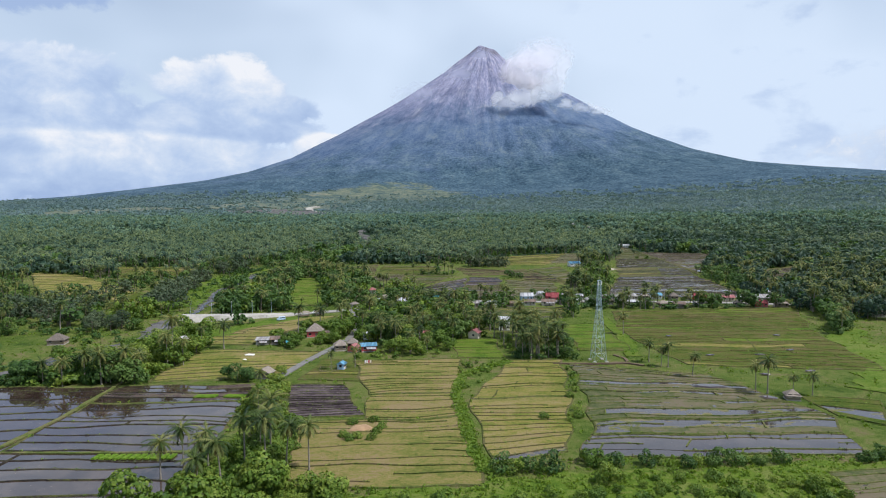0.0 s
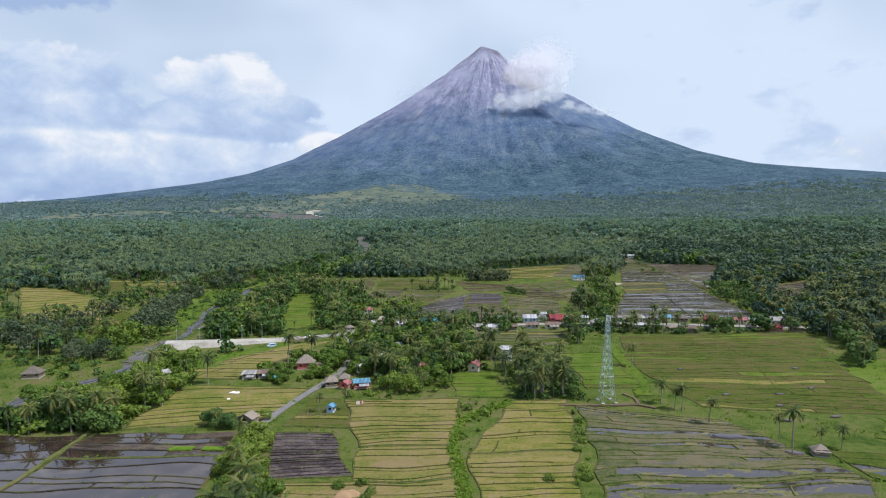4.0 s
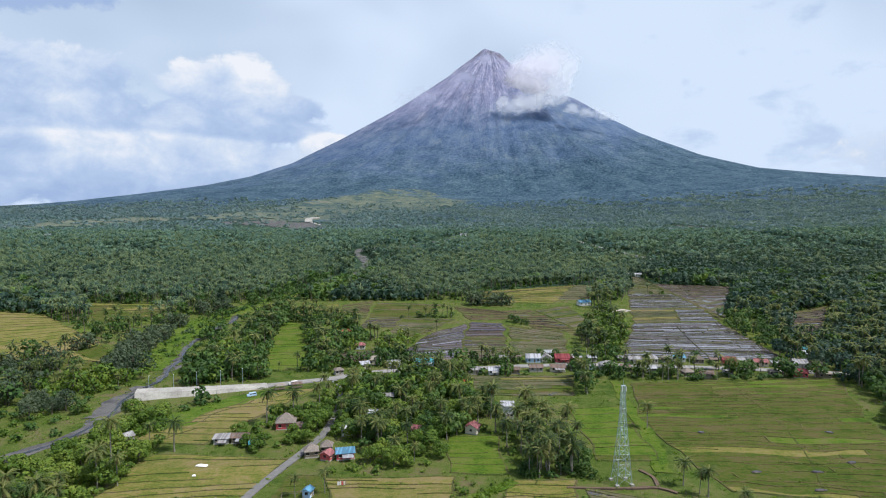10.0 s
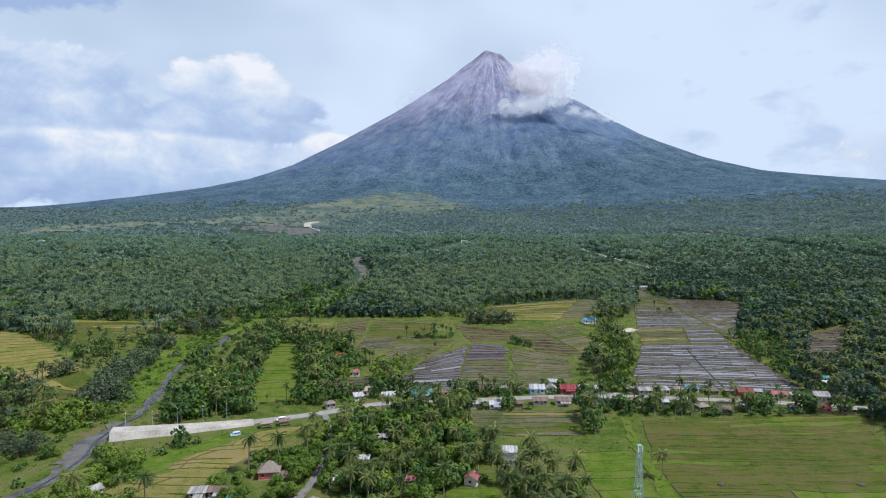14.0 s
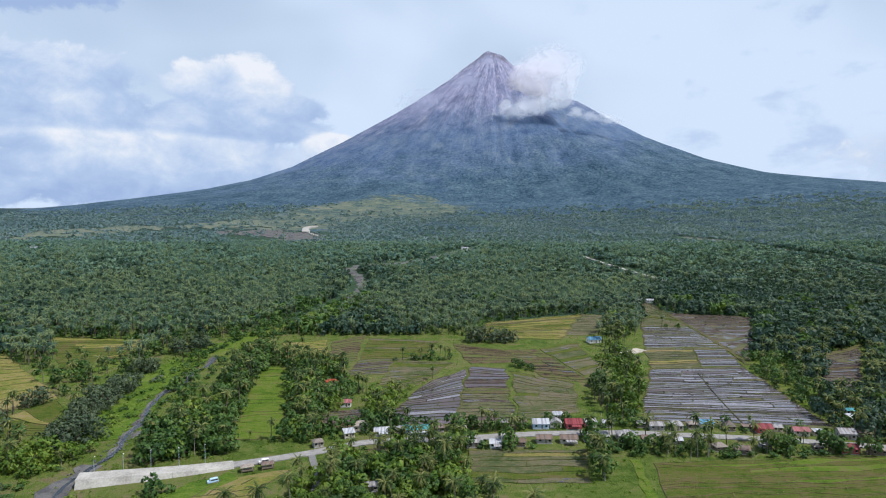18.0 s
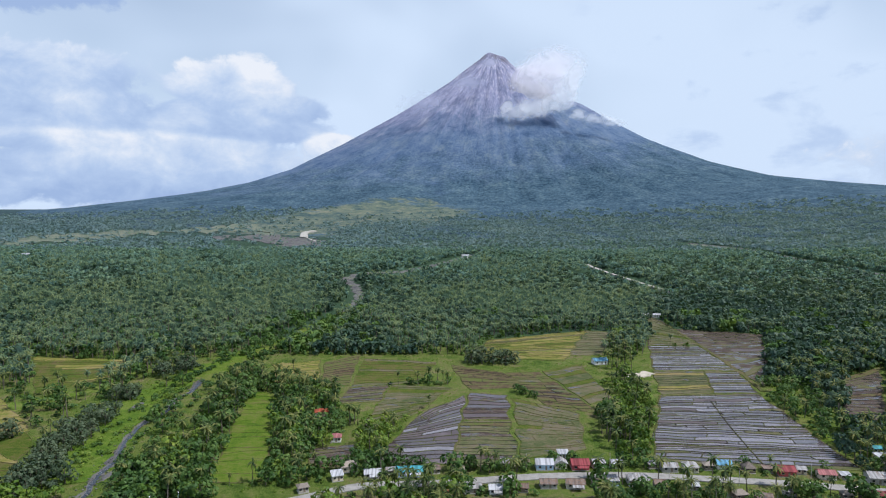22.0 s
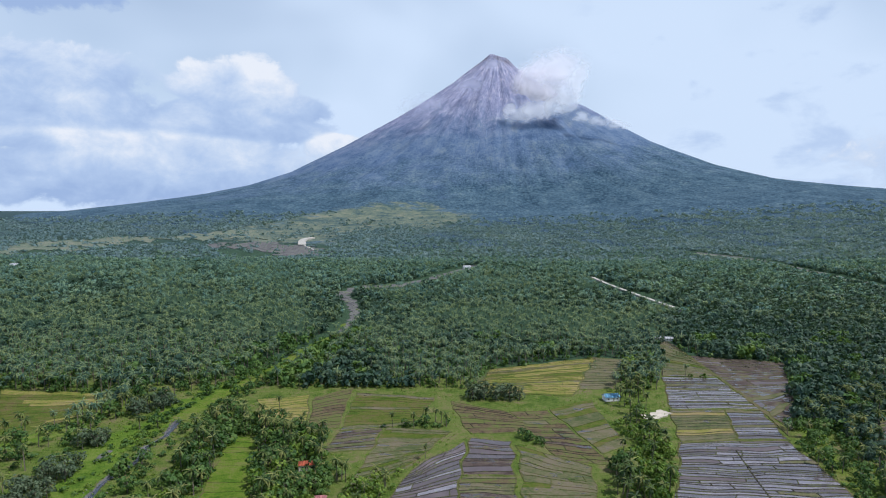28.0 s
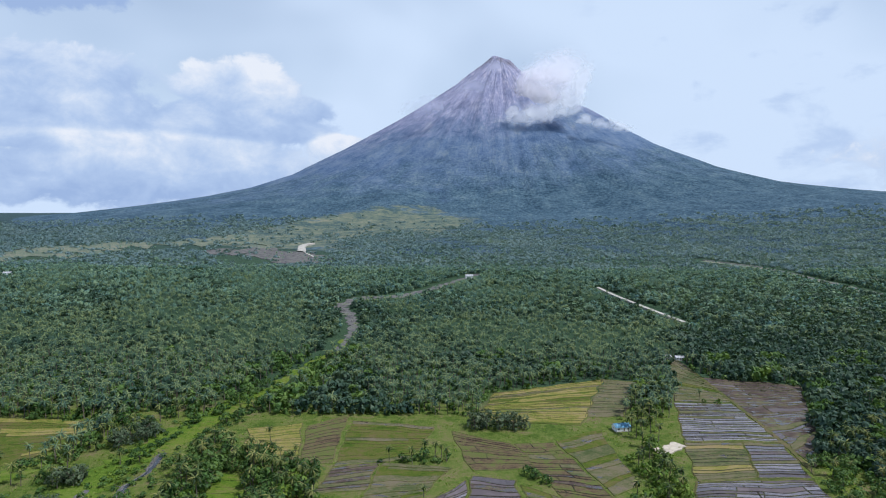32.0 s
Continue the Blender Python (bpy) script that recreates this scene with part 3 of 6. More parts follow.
def relief(x, y):
    """The volcano's gullies, crater rim and foothill, over the smooth height."""
    x, y = np.asarray(x, float), np.asarray(y, float)
    r, a = np.hypot(x - AX, y - AY), np.arctan2(x - AX, AY - y)
    g = 0
    rnd = np.random.RandomState(12)
    for i in range(16):
        f = int(rnd.uniform(14, 90))
        g = g + np.sin(a * f + rnd.rand() * 6.28 + 1.6 * np.sin(r / 240 + i) + 0.5 * np.sin(r / 90 + 2 * i)) * (16.0 / (f + 16))
    depth = np.interp(r, [0, 40, 150, 420, 900, 1500, 2300, 2420], [0, 1.5, 3.5, 5, 5, 4, 2, 0])
    z = 0.75 * depth * g * np.interp(np.abs(np.abs(a) - 1.57), [0, 0.35], [0.3, 1])
    z = z - 16 * np.exp(-((x - AX - 34) / 20) ** 2 - ((y - AY) / 90) ** 2) + 8 * np.exp(-((x - AX + 14) / 20) ** 2 - ((y - AY) / 60) ** 2)
    return z + 18 * np.exp(-((x + 250) / 150) ** 2 - ((y - 2700) / 160) ** 2)


def build_ground():
    xs = spaced((-4600, -1200, 40), (-1200, -420, 30), (-420, 420, 90), (420, 1200, 30), (1200, 4600, 40))
    ys = spaced((-900, 60, 30), (60, 760, 90), (760, 1500, 50), (1500, 3000, 40), (3000, 4950, 24))
    x, y = np.meshgrid(xs, ys)
    z = height(x, y)
    r = np.hypot(x - AX, y - AY)
    z = z - 4.0 * np.clip((2420 - r) / 60, 0, 1) - 60.0 * np.clip((2300 - r) / 500, 0, 1) + 0.10 * waves(x, y, 4, 38) * (y > 100) - 0.12
    z = np.where(y < 60, z + 0.8 * waves(x, y, 9, 160), z)
    n = len(xs)
    i = (np.arange(len(ys) - 1)[:, None] * n + np.arange(n - 1)[None, :]).ravel()
    f = np.stack([i, i + 1, i + n + 1, i + n], 1)
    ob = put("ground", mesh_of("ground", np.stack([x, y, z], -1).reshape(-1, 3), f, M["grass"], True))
    tagged(ob, "green grassy plain rising gently to the volcano", "ground", kind="structure")


def build_volcano():
    rs = np.concatenate([np.linspace(2, 120, 10), np.linspace(135, 1000, 70), np.linspace(1020, 2420, 56)])
    th = np.linspace(-math.pi, math.pi, 421)[:-1]
    r, a = np.meshgrid(rs, th, indexing="ij")
    x, y = AX + r * np.sin(a), AY - r * np.cos(a)
    z = height(x, y)
    z = z + relief(x, y)
    keep = a.shape[1]
    i = (np.arange(len(rs) - 1)[:, None] * keep + np.arange(keep)[None, :])
    j = (np.arange(len(rs) - 1)[:, None] * keep + (np.arange(keep) + 1)[None, :] % keep)
    f = np.stack([i.ravel(), j.ravel(), j.ravel() + keep, i.ravel() + keep], 1)
    v = np.stack([x, y, z], -1).reshape(-1, 3)
    f = f[v[f[:, 0], 1] < 4900]
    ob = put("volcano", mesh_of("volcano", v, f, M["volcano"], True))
    tagged(ob, "tall volcano cone with painted grey-violet haze and forested lower slopes", "volcano", kind="structure")


build_ground()
build_volcano()
road = ribbon("road", MAIN_ROAD, 6.0, M["road"], 0.30, 0.6, label="pale concrete road through the village", category="road", step=5)
ribbon("lane", LANE, 3.1, M["lane"], 0.28, 0.6, label="narrow grey concrete lane between paddies", category="road", step=5)
ribbon("river_bed", STREAM[:10], (4.2, 3.0), M["gravel"], 0.14, 0.4, 3, 0.9, "grey gravel river bed with grass tufts", "river bed", across=2, step=4)
ribbon("river_bed", STREAM[14:20], (4, 22), M["gravel"], 0.14, 0.4, 13, 0.6, "grey gravel river bed between palms", "river bed", across=3)
ribbon("river_bed", STREAM[19:], (20, 8), M["gravel"], 0.3, 0.5, 14, 0.6, "grey gravel river bed upstream", "river bed", across=3)
ribbon("river_bed", LOW_STREAM, (9, 8), M["gravel"], 0.14, 0.4, 5, 0.6, "grey gravel river bed below the road", "river bed", across=2)
ribbon("river_bed", [(-150, 318), (-153, 334), (-151, 352), (-150, 366)], (8, 9), M["gravel"], 0.2, 0.4, 15, 0.5, "grey gravel bank below the dike", "river bed", across=2, step=4)
ribbon("river_meadow", STREAM[9:16], (15, 9), M["meadow"], 0.1, 0.4, 16, 0.6, "bright green grass along the stream", "meadow", across=3)
ribbon("stream", [(x + 1, y) for x, y in STREAM[:10]], (2.1, 1.7), M["stream"], 0.24, 0.3, 7, 0.75, "dark shallow stream over stones", "stream", across=2, step=4)
ribbon("stream", [(x + 0.6, y) for x, y in LOW_STREAM], 1.5, M["stream"], 0.24, 0.3, 8, 0.4, "dark shallow stream beside bushes", "stream", across=2, step=4)
ribbon("river_bed", [(44, 1296), (70, 1330), (110, 1350)], (20, 8), M["gravel"], 0.2, 0.4, 6, 0.3, "grey gravel wash among the palms", "river bed", across=2)
ribbon("far_road", FAR_ROAD, 5.5, M["concrete"], 2.4, 2.6, label="pale concrete dike road through the palm forest", category="road")
ribbon("far_road", [(-334, 1618), (-310, 1560), (-286, 1514)], 6, M["concrete"], 2.2, 4.0, label="pale concrete road below the quarry", category="road")
ribbon("far_road", QUARRY_ROAD[1:], (20, 13), M["concrete"], 3.0, 5.0, label="pale concrete road at the quarry", category="road")
ribbon("far_meadow", [(x - 4, y - 12) for x, y in EAST_ROAD], (26, 34), M["hazed_grass"], 0.6, 3.0, 46, 0.5, "pale green clearing along the far dirt road", "meadow", across=3, step=15)
ribbon("dirt_road", EAST_ROAD, 9, M["gravel"], 1.0, 2.0, label="pale dirt road cut through the far forest", category="road")
ribbon("dirt_path", [(44, 250), (62, 249.5), (74, 250), (79, 246)], 1.1, M["path"], 0.42, 0.8, 21, 0.3, "brown earth path along a levee below the tower", "path", step=3)
ribbon("dirt_path", [(74, 250), (75, 258), (72, 264)], 1.2, M["path"], 0.3, 0.6, 22, 0.3, "brown earth path beside the tower", "path", step=3)
ribbon("yard", [(137, 565), (146, 570), (156, 578)], (11, 8), M["sand"], 0.5, 0.8, 23, 0.3, "pale bare earth yard in the grove", "yard", across=2, step=3)
ribbon("far_meadow", [(-1250, 1330), (-930, 1540), (-830, 1690), (-660, 1800), (-520, 1870)], (150, 190), M["hazed_grass"], 1.2, 4.0, 12, 0.75, "pale green far meadows among trees", "meadow", across=6, step=25)
ribbon("quarry_floor", [(-420, 1560), (-330, 1480), (-240, 1420)], (60, 90), M["gravel"], 0.7, 4.0, 48, 0.6, "grey bare ground below the quarry", "quarry", across=4, step=20)
ribbon("quarry_floor", [(-560, 1610), (-430, 1610), (-330, 1560), (-280, 1470)], (110, 90), M["gravel"], 0.8, 4.0, 11, 0.6, "grey quarry ground with sparse scrub", "quarry", across=6, step=20)


# ---- rice fields ----
def bar_line(pts, base, top, high, z0):
    """A ridge of trapezoid section along points: vertices and quads."""
    v, f = [], []
    for i, p in enumerate(pts):
        a, b = pts[max(i - 1, 0)], pts[min(i + 1, len(pts) - 1)]
        n = Vector((b[1] - a[1], a[0] - b[0])).normalized()
        z = hz(*p) + z0
        for w, h in ((-base, -0.45), (-top, high), (top, high), (base, -0.45)):
            v.append((p[0] + n.x * w, p[1] + n.y * w, z + h))
    for i in range(len(pts) - 1):
        for k in range(3):
            f.append((4 * i + k, 4 * i + k + 1, 4 * i + 5 + k, 4 * i + 4 + k))
    f += [(0, 3, 2, 1), (4 * len(pts) - 4, 4 * len(pts) - 3, 4 * len(pts) - 2, 4 * len(pts) - 1)]
    return v, f


def field(nw, ne, se, sw, n, kinds, seed, label, bund="bund", wob=1.5, splits=0, wide=None, tilt=0.0):
    """A block of terraced paddies: n strips from south to north with a bund along each edge."""
    rnd = random.Random(seed)
    wide = wide or (0.42 if bund == "dark_bund" else 0.27)
    cx, cy = (nw[0] + ne[0] + se[0] + sw[0]) / 4, (nw[1] + ne[1] + se[1] + sw[1]) / 4
    root = thing("rice_field", cx, cy, 0, label, "rice field", "rice fields")
    org = root.matrix_world.translation

    def at(u, v):
        a = Vector(sw).lerp(Vector(se), u)
        b = Vector(nw).lerp(Vector(ne), u)
        p = a.lerp(b, v)
        return p + Vector((1.7 * float(waves(p.x, p.y, 71, 48)), 1.3 * float(waves(p.x, p.y, 72, 48))))

    deep = ((Vector(nw) - Vector(sw)).length + (Vector(ne) - Vector(se)).length) / 2
    long = ((Vector(ne) - Vector(nw)).length + (Vector(se) - Vector(sw)).length) / 2
    cut = [0.0]
    for i in range(n):
        cut.append(cut[-1] + rnd.uniform(0.6, 1.4))
    cut = [c / cut[-1] for c in cut]
    k = max(5, int(long / 5))
    lines = []
    for i, c in enumerate(cut):
        amp = 0 if i in (0, n) else min(wob, (0.6 if wob > 3 else 0.36) * deep / n) / deep
        p1, p2, p3 = rnd.uniform(0, 6.3), rnd.uniform(0, 6.3), rnd.uniform(0, 6.3)
        lines.append([at(u / k, min(1, max(0, c + amp * (0.6 * math.sin(u / k * long / 14 + p1) + 0.3 * math.sin(u / k * long / 5 + p2)) + (tilt * (u / k - 0.5) / deep if 0 < i < n else 0)))) for u in range(k + 1)])
    for i in range(n):
        lift = 0.10 + 0.02 * i / n + rnd.uniform(0, 0.12)
        cuts = sorted({0, k, *(min(k - 1, max(1, int(rnd.uniform(0.1, 0.9) * k))) for _ in range(splits if rnd.random() < 0.7 else 0))})
        for a, b in zip(cuts, cuts[1:]):
            v = [(*p, hz(*p) + lift) for p in lines[i][a:b + 1]] + [(*p, hz(*p) + lift) for p in lines[i + 1][a:b + 1]]
            v = [(q[0] - org.x, q[1] - org.y, q[2] - org.z) for q in v]
            m = b - a + 1
            f = [(j, j + 1, m + j + 1, m + j) for j in range(b - a)]
            put("paddy", mesh_of("paddy", v, f, M[kinds[0] if rnd.random() < 0.62 else rnd.choice(kinds)]), root)
            if a:
                e, g = lines[i][a], lines[i + 1][a]
                v, f = bar_line([tuple(e), tuple((e + g) / 2), tuple(g)], wide * 0.9, 0.2, 0.22, 0.16)
                put("bund", mesh_of("bund", [(q[0] - org.x, q[1] - org.y, q[2] - org.z) for q in v], f, M[bund]), root)
    for i, l in enumerate(lines):
        spans = [(0, k)]
        if bund != "dark_bund" and (bund == "weedy_bund" or 0 < i < n):
            spans, j = [], 0
            while j < k:
                e = min(k, j + rnd.randint(3, 8))
                if rnd.random() < 0.80:
                    spans.append((j, e))
                j = e
        for a, b in spans:
            w = wide * rnd.uniform(0.7, 1.3) * (1.25 if i in (0, n) else 1)
            v, f = bar_line([tuple(p) for p in l[a:b + 1]], w, 0.4 * w, rnd.uniform(0.14, 0.26), 0.16)
            BUND_LINES.append(([tuple(p) for p in l[a:b + 1]], bund))
            put("bund", mesh_of("bund", [(q[0] - org.x, q[1] - org.y, q[2] - org.z) for q in v], f, M["bund" if i in (0, n) else bund]), root)
    for u in (0, 1):
        v, f = bar_line([tuple(at(u, j / 8)) for j in range(9)], wide * 2.2, 0.3, 0.08, 0.10)
        put("bund", mesh_of("bund", [(q[0] - org.x, q[1] - org.y, q[2] - org.z) for q in v], f, M["weedy_bund"]), root)
    CLEAR.append([nw, ne, se, sw])


CLEAR, BUND_LINES = [], []
S, G_, Y, W, B, X, O, R_, V = "stubble", "young", "gold", "water", "mud", "wet", "olive", "brown", "slurry"
L_ = "pale_water"
# south of the village
field((-115.6, 222), (-68, 224), (-66, 204), (-115.8, 203), 4, [B, W, B], 19, "muddy half-flooded paddies with tree reflections", "dark_bund", 1.0, 1)
field((-115.8, 202.4), (-65.2, 203.4), (-60, 132), (-116.6, 132), 12, [W], 1, "flooded rice paddies with thin muddy bunds", "dark_bund", 1.2, 1)
field((-170, 221), (-116.4, 222), (-117.4, 132), (-146, 124), 12, [W, W, W, X], 2, "flooded rice paddies beside the bushes", "dark_bund", 1.2, 1)
field((-55, 222), (-36.5, 223), (-25.5, 189), (-47, 187), 16, ["clods"], 3, "ploughed plots of dark violet-brown clods", "dark_bund", 0.5, 0, 0.25)
field((-36, 258), (7, 258), (4, 212), (-26, 210), 14, [S, S, Y], 4, "harvested rice paddies with dry stubble", "weedy_bund", 1.0)
field((-25, 209), (3, 211), (5, 188), (-25, 186), 7, [S, S, Y], 55, "dry stubble paddies beside the ploughed plot", "weedy_bund", 1.0)
field((-44, 184.5), (5, 187), (9, 140), (-36, 140), 12, [S, S, Y], 5, "harvested rice paddies with straw-coloured stubble", "weedy_bund", 1.2)
field((27, 256), (49, 255), (41, 207), (9, 205), 13, [Y, S, Y], 6, "harvested paddies beside the grassy ditch", "weedy_bund", 1.2, 1)
field((9, 204), (41, 206), (33, 160), (12, 155), 13, [Y, G_, Y, S, X], 7, "green stubble paddies, partly soaked", "weedy_bund", 2.5)
field((52, 249), (98, 233), (117, 186), (44, 184), 17, [O, O, X], 8, "soaked stubble paddies below the steel tower", "bund", 1.4, 1)
field((44, 183), (117, 185), (112, 172), (41, 173), 3, [X, X, O], 9, "soaked stubble paddies, half under water", "bund", 1.4, 1)
field((41, 172), (112, 171), (108, 158), (36, 157), 4, [W], 10, "flooded paddies with grassy bunds", "bund", 1.2, 1)
field((118, 205), (140, 201), (128, 178), (119, 187), 4, [X, G_], 18, "soaked green plots behind the field hut", "bund", 1.0)
field((100, 370), (214, 381), (186, 318), (89, 318), 20, [G_, G_, "meadow"], 11, "wide green terraced paddies below the road", "dry_bund", 3.4, 1)
field((89, 317), (185, 317), (168, 236), (96, 247), 23, [G_, G_, "meadow", G_, Y], 12, "terraced paddies of green and dry stubble", "dry_bund", 3.4, 1)
field((18, 384), (72, 386), (66, 350), (17, 350), 7, [O, S, G_], 13, "small mixed paddies behind the grove", "weedy_bund", 1.0, 1)
field((-86, 352), (-62, 363), (-90, 288), (-121, 290), 12, [S, Y, S], 14, "straw-coloured paddies beside the dike road", "weedy_bund", 0.9, 1, 0.42)
field((-50, 259), (-38, 259), (-30, 228), (-54, 229), 5, [G_, Y], 15, "small green plots round the stall", "weedy_bund", 0.9, 1)
field((5, 297), (25, 296), (25, 261), (5, 261), 6, ["meadow", G_], 56, "bright green terraces below the grove", "bund", 0.9)
field((60, 330), (84, 332), (82, 272), (60, 272), 8, ["meadow", G_], 57, "bright green terraces beside the tower", "bund", 1.2)
field((-106, 278), (-54, 274), (-64, 234), (-108, 226), 9, [Y, Y, S], 16, "golden stubble paddies beside the lane", "weedy_bund", 1.2, 0, 0.5, 5)
field((92, 147), (118, 151), (112, 126), (86, 126), 7, [O, R_], 17, "dry stubble paddies at the hedge", "bund", 1.0)
# north of the road
field((-10, 486), (20, 524), (10, 416), (-26, 421), 20, [V, V, L_], 20, "flooded mud paddies north of the road", "dark_bund", 0.9, 1)
field((23, 529), (47, 526), (44, 479), (17, 479), 9, [V, B], 59, "flooded mud paddies beside the grass path", "dark_bund", 0.7)
field((17, 477.5), (44, 477.5), (45, 415), (11, 415), 14, [O, B, O, R_], 21, "drained brown paddies with worn bunds", "dark_bund", 0.8)
field((50, 520), (87, 490), (79, 437), (46, 424), 15, [O, O, G_], 22, "olive paddies behind the roadside houses", "weedy_bund", 0.9, 1)
field((11, 596), (50, 576), (62, 540), (22, 536), 9, [R_, B, R_], 23, "dry brown paddies with grassy edges", "dark_bund", 0.9, 1)
field((52, 576), (75, 579), (101, 491), (72, 500), 15, [R_, R_, B, O], 24, "dry brown terraces in the middle fields", "dark_bund", 1.0, 1)
field((77, 581), (110, 600), (114, 520), (98, 508), 13, [O, G_, R_, O], 60, "yellow-green terraces beside the farmhouse grove", "weedy_bund", 0.9)
field((44, 676), (138, 716), (99, 609), (26, 615), 26, [Y, G_, O, Y], 25, "green and yellow terraces at the forest edge", "weedy_bund", 1.2, 1)
field((140, 716), (167, 710), (133, 626), (106, 626), 12, [O, B], 26, "dark drained terraces at the forest edge", "dark_bund", 0.9)
field((-126, 596), (-94, 608), (-82, 556), (-114, 552), 10, [Y], 27, "golden paddies under the palms", "bund", 0.9)
field((-88, 602), (-63, 624), (-61, 545), (-78, 543), 12, [R_], 28, "bare brown soil plot under the palms", "dark_bund", 0.9)
field((-58, 614), (-1, 604), (-14, 551), (-58, 540), 12, [G_, S, O], 29, "green terraces under the palms", "weedy_bund", 0.9, 1)
field((-58, 538), (-32, 548), (-36, 510), (-62, 505), 8, [B, O], 34, "dark plot beside the palm grove", "dark_bund", 0.7)
field((-30, 546), (10, 540), (-11, 489), (-41, 458), 14, [O, O, G_], 30, "olive paddies with a ploughed corner", "weedy_bund", 0.9, 1)
field((-62, 436), (-40, 442), (-38, 412), (-57, 412), 6, [B, R_], 31, "small brown plot behind the roadside huts", "dark_bund", 0.7)
# the eastern block
field((222, 795), (226, 738), (223, 658), (181, 660), 20, [O, B, G_], 40, "olive terraces at the far end of the valley", "weedy_bund", 0.9)
field((180, 657), (223, 656), (222, 584), (162, 584), 22, [L_, V, L_, B, O], 41, "narrow flooded terraces", "dark_bund", 0.6, 1, 0.6)
field((226, 722), (299, 703), (248, 582), (224, 546), 26, [B, O, V], 42, "dark wet terraces along the forest", "weedy_bund", 0.8, 1)
field((159, 581), (197, 581), (182, 530), (148, 524), 13, [O, S, O, Y], 43, "dull yellow stubble terraces", "dark_bund", 0.8)
field((198.5, 581), (221, 581), (214, 532), (183.5, 531), 13, [L_, V, V, O], 46, "half-flooded stubble terraces", "dark_bund", 0.6)
field((147, 526), (212, 529), (206, 413), (110, 424), 33, [L_, V, L_, V, O], 44, "wide flooded terraces north of the road", "dark_bund", 0.7, 2, 0.6)
field((290, 567), (336, 596), (262, 481), (245, 490), 12, [B, B, R_], 45, "dark terraces among eastern palms", "dark_bund", 0.8)
# the western side
field((-325, 614), (-228, 606), (-228, 560), (-262, 521), 12, [G_, G_, Y], 50, "green terraces beyond the stream", "weedy_bund", 1.2, 1)
field((-376, 574), (-327, 561), (-222, 458), (-262, 405), 16, [Y, S, Y], 51, "golden terraces beyond the stream", "weedy_bund", 1.2)
field((-222, 457), (-205, 430), (-196, 400), (-240, 395), 6, [G_, Y], 52, "golden paddies beside the dark trees", "weedy_bund", 0.9)
field((-122, 527), (-104, 527), (-74, 400), (-101, 396), 16, ["meadow", "meadow", G_], 58, "bright green grass terraces between the groves", "bund", 1.0)
ribbon("levee", [(175, 514), (168, 470), (162, 421)], 0.55, M["dark_bund"], 0.42, 0.8, 33, 0.3, "dark levee crossing the flooded terraces", "levee", step=4)
ribbon("levee", [(160, 582.5), (190, 582.5), (222, 583)], 3.0, M["weedy_bund"], 0.3, 0.7, 42, 0.4, "worn grassy levee between flooded terraces", "levee", step=4)
ribbon("levee", [(148, 526), (182, 529.5), (214, 530.5)], 2.4, M["weedy_bund"], 0.3, 0.7, 43, 0.4, "worn grassy levee below the yellow terraces", "levee", step=4)
ribbon("levee", [(224.5, 735), (224.5, 656), (223, 584), (218, 535)], 2.6, M["weedy_bund"], 0.3, 0.7, 44, 0.4, "worn grassy levee along the olive terraces", "levee", step=4)
CLEAR.append([(219, 790), (230, 720), (232, 560), (214, 536)])
ribbon("levee", [(-117, 228), (-117, 187), (-119.2, 165), (-123, 136)], 1.5, M["bund"], 0.5, 1.0, 34, 0.5, "grassy green bank between flooded paddies", "levee", step=3)
ribbon("levee", [(-150, 160), (-125, 161.5), (-92, 161), (-66, 161.5)], 0.9, M["bund"], 0.46, 0.9, 35, 0.5, "narrow grassy bank across the flooded paddies", "levee", step=3)
ribbon("grass_strip", [(-160, 395), (-172, 430), (-178, 470), (-185, 510), (-180, 550), (-170, 590), (-156, 640), (-148, 675)], (26, 20), M["lush"], 0.10, 0.6, 40, 0.5, "lush green grass along the stream", "grass", across=4, step=4)
ribbon("grass_strip", [(-268, 486), (-236, 530), (-224, 570), (-222, 606)], (18, 14), M["lush"], 0.12, 0.6, 41, 0.4, "lush green grass beyond the stream", "grass", across=3, step=4)
ribbon("grass_strip", DITCH, (4.2, 3.4), M["lush"], 0.30, 0.7, 36, 0.45, "lush green grass along the ditch between paddies", "grass", across=2, step=3)
ribbon("grass_strip", [(-48, 118), (-10, 129), (30, 137), (80, 138), (118, 142), (160, 150)], (16, 26), M["lush"], 0.12, 0.6, 37, 0.3, "lush green grass below the hedge", "grass", across=4, step=5)
ribbon("grass_strip", [(-136, 318), (-118, 312), (-104, 330), (-92, 348), (-84, 356)], (26, 8), M["lush"], 0.14, 0.6, 38, 0.3, "lush green grass below the dike", "grass", across=3, step=4)
ribbon("grass_strip", [(80, 262), (86, 300), (88, 340), (92, 374)], (6, 4), M["meadow"], 0.14, 0.6, 39, 0.4, "lush green grass beside the tower", "grass", across=2, step=4)
ribbon("grass_strip", [(212, 450), (217, 480), (226, 515), (238, 552)], (6, 13), M["meadow"], 0.12, 0.6, 45, 0.5, "lush green clearing at the palm forest", "grass", across=3, step=4)
ribbon("grass_strip", [(205, 318), (190, 296), (181, 262), (168, 230), (150, 208)], (16, 24), M["lush"], 0.12, 0.6, 47, 0.4, "lush green grass beside the wide terraces", "grass", across=3, step=4)
ribbon("ditch", [(163, 374), (150, 360), (147, 319), (139, 281), (128, 250)], 0.4, M["weedy_bund"], 0.30, 0.7, 31, 0.4, "narrow dark ditch bank crossing the terraces", "ditch", step=4)


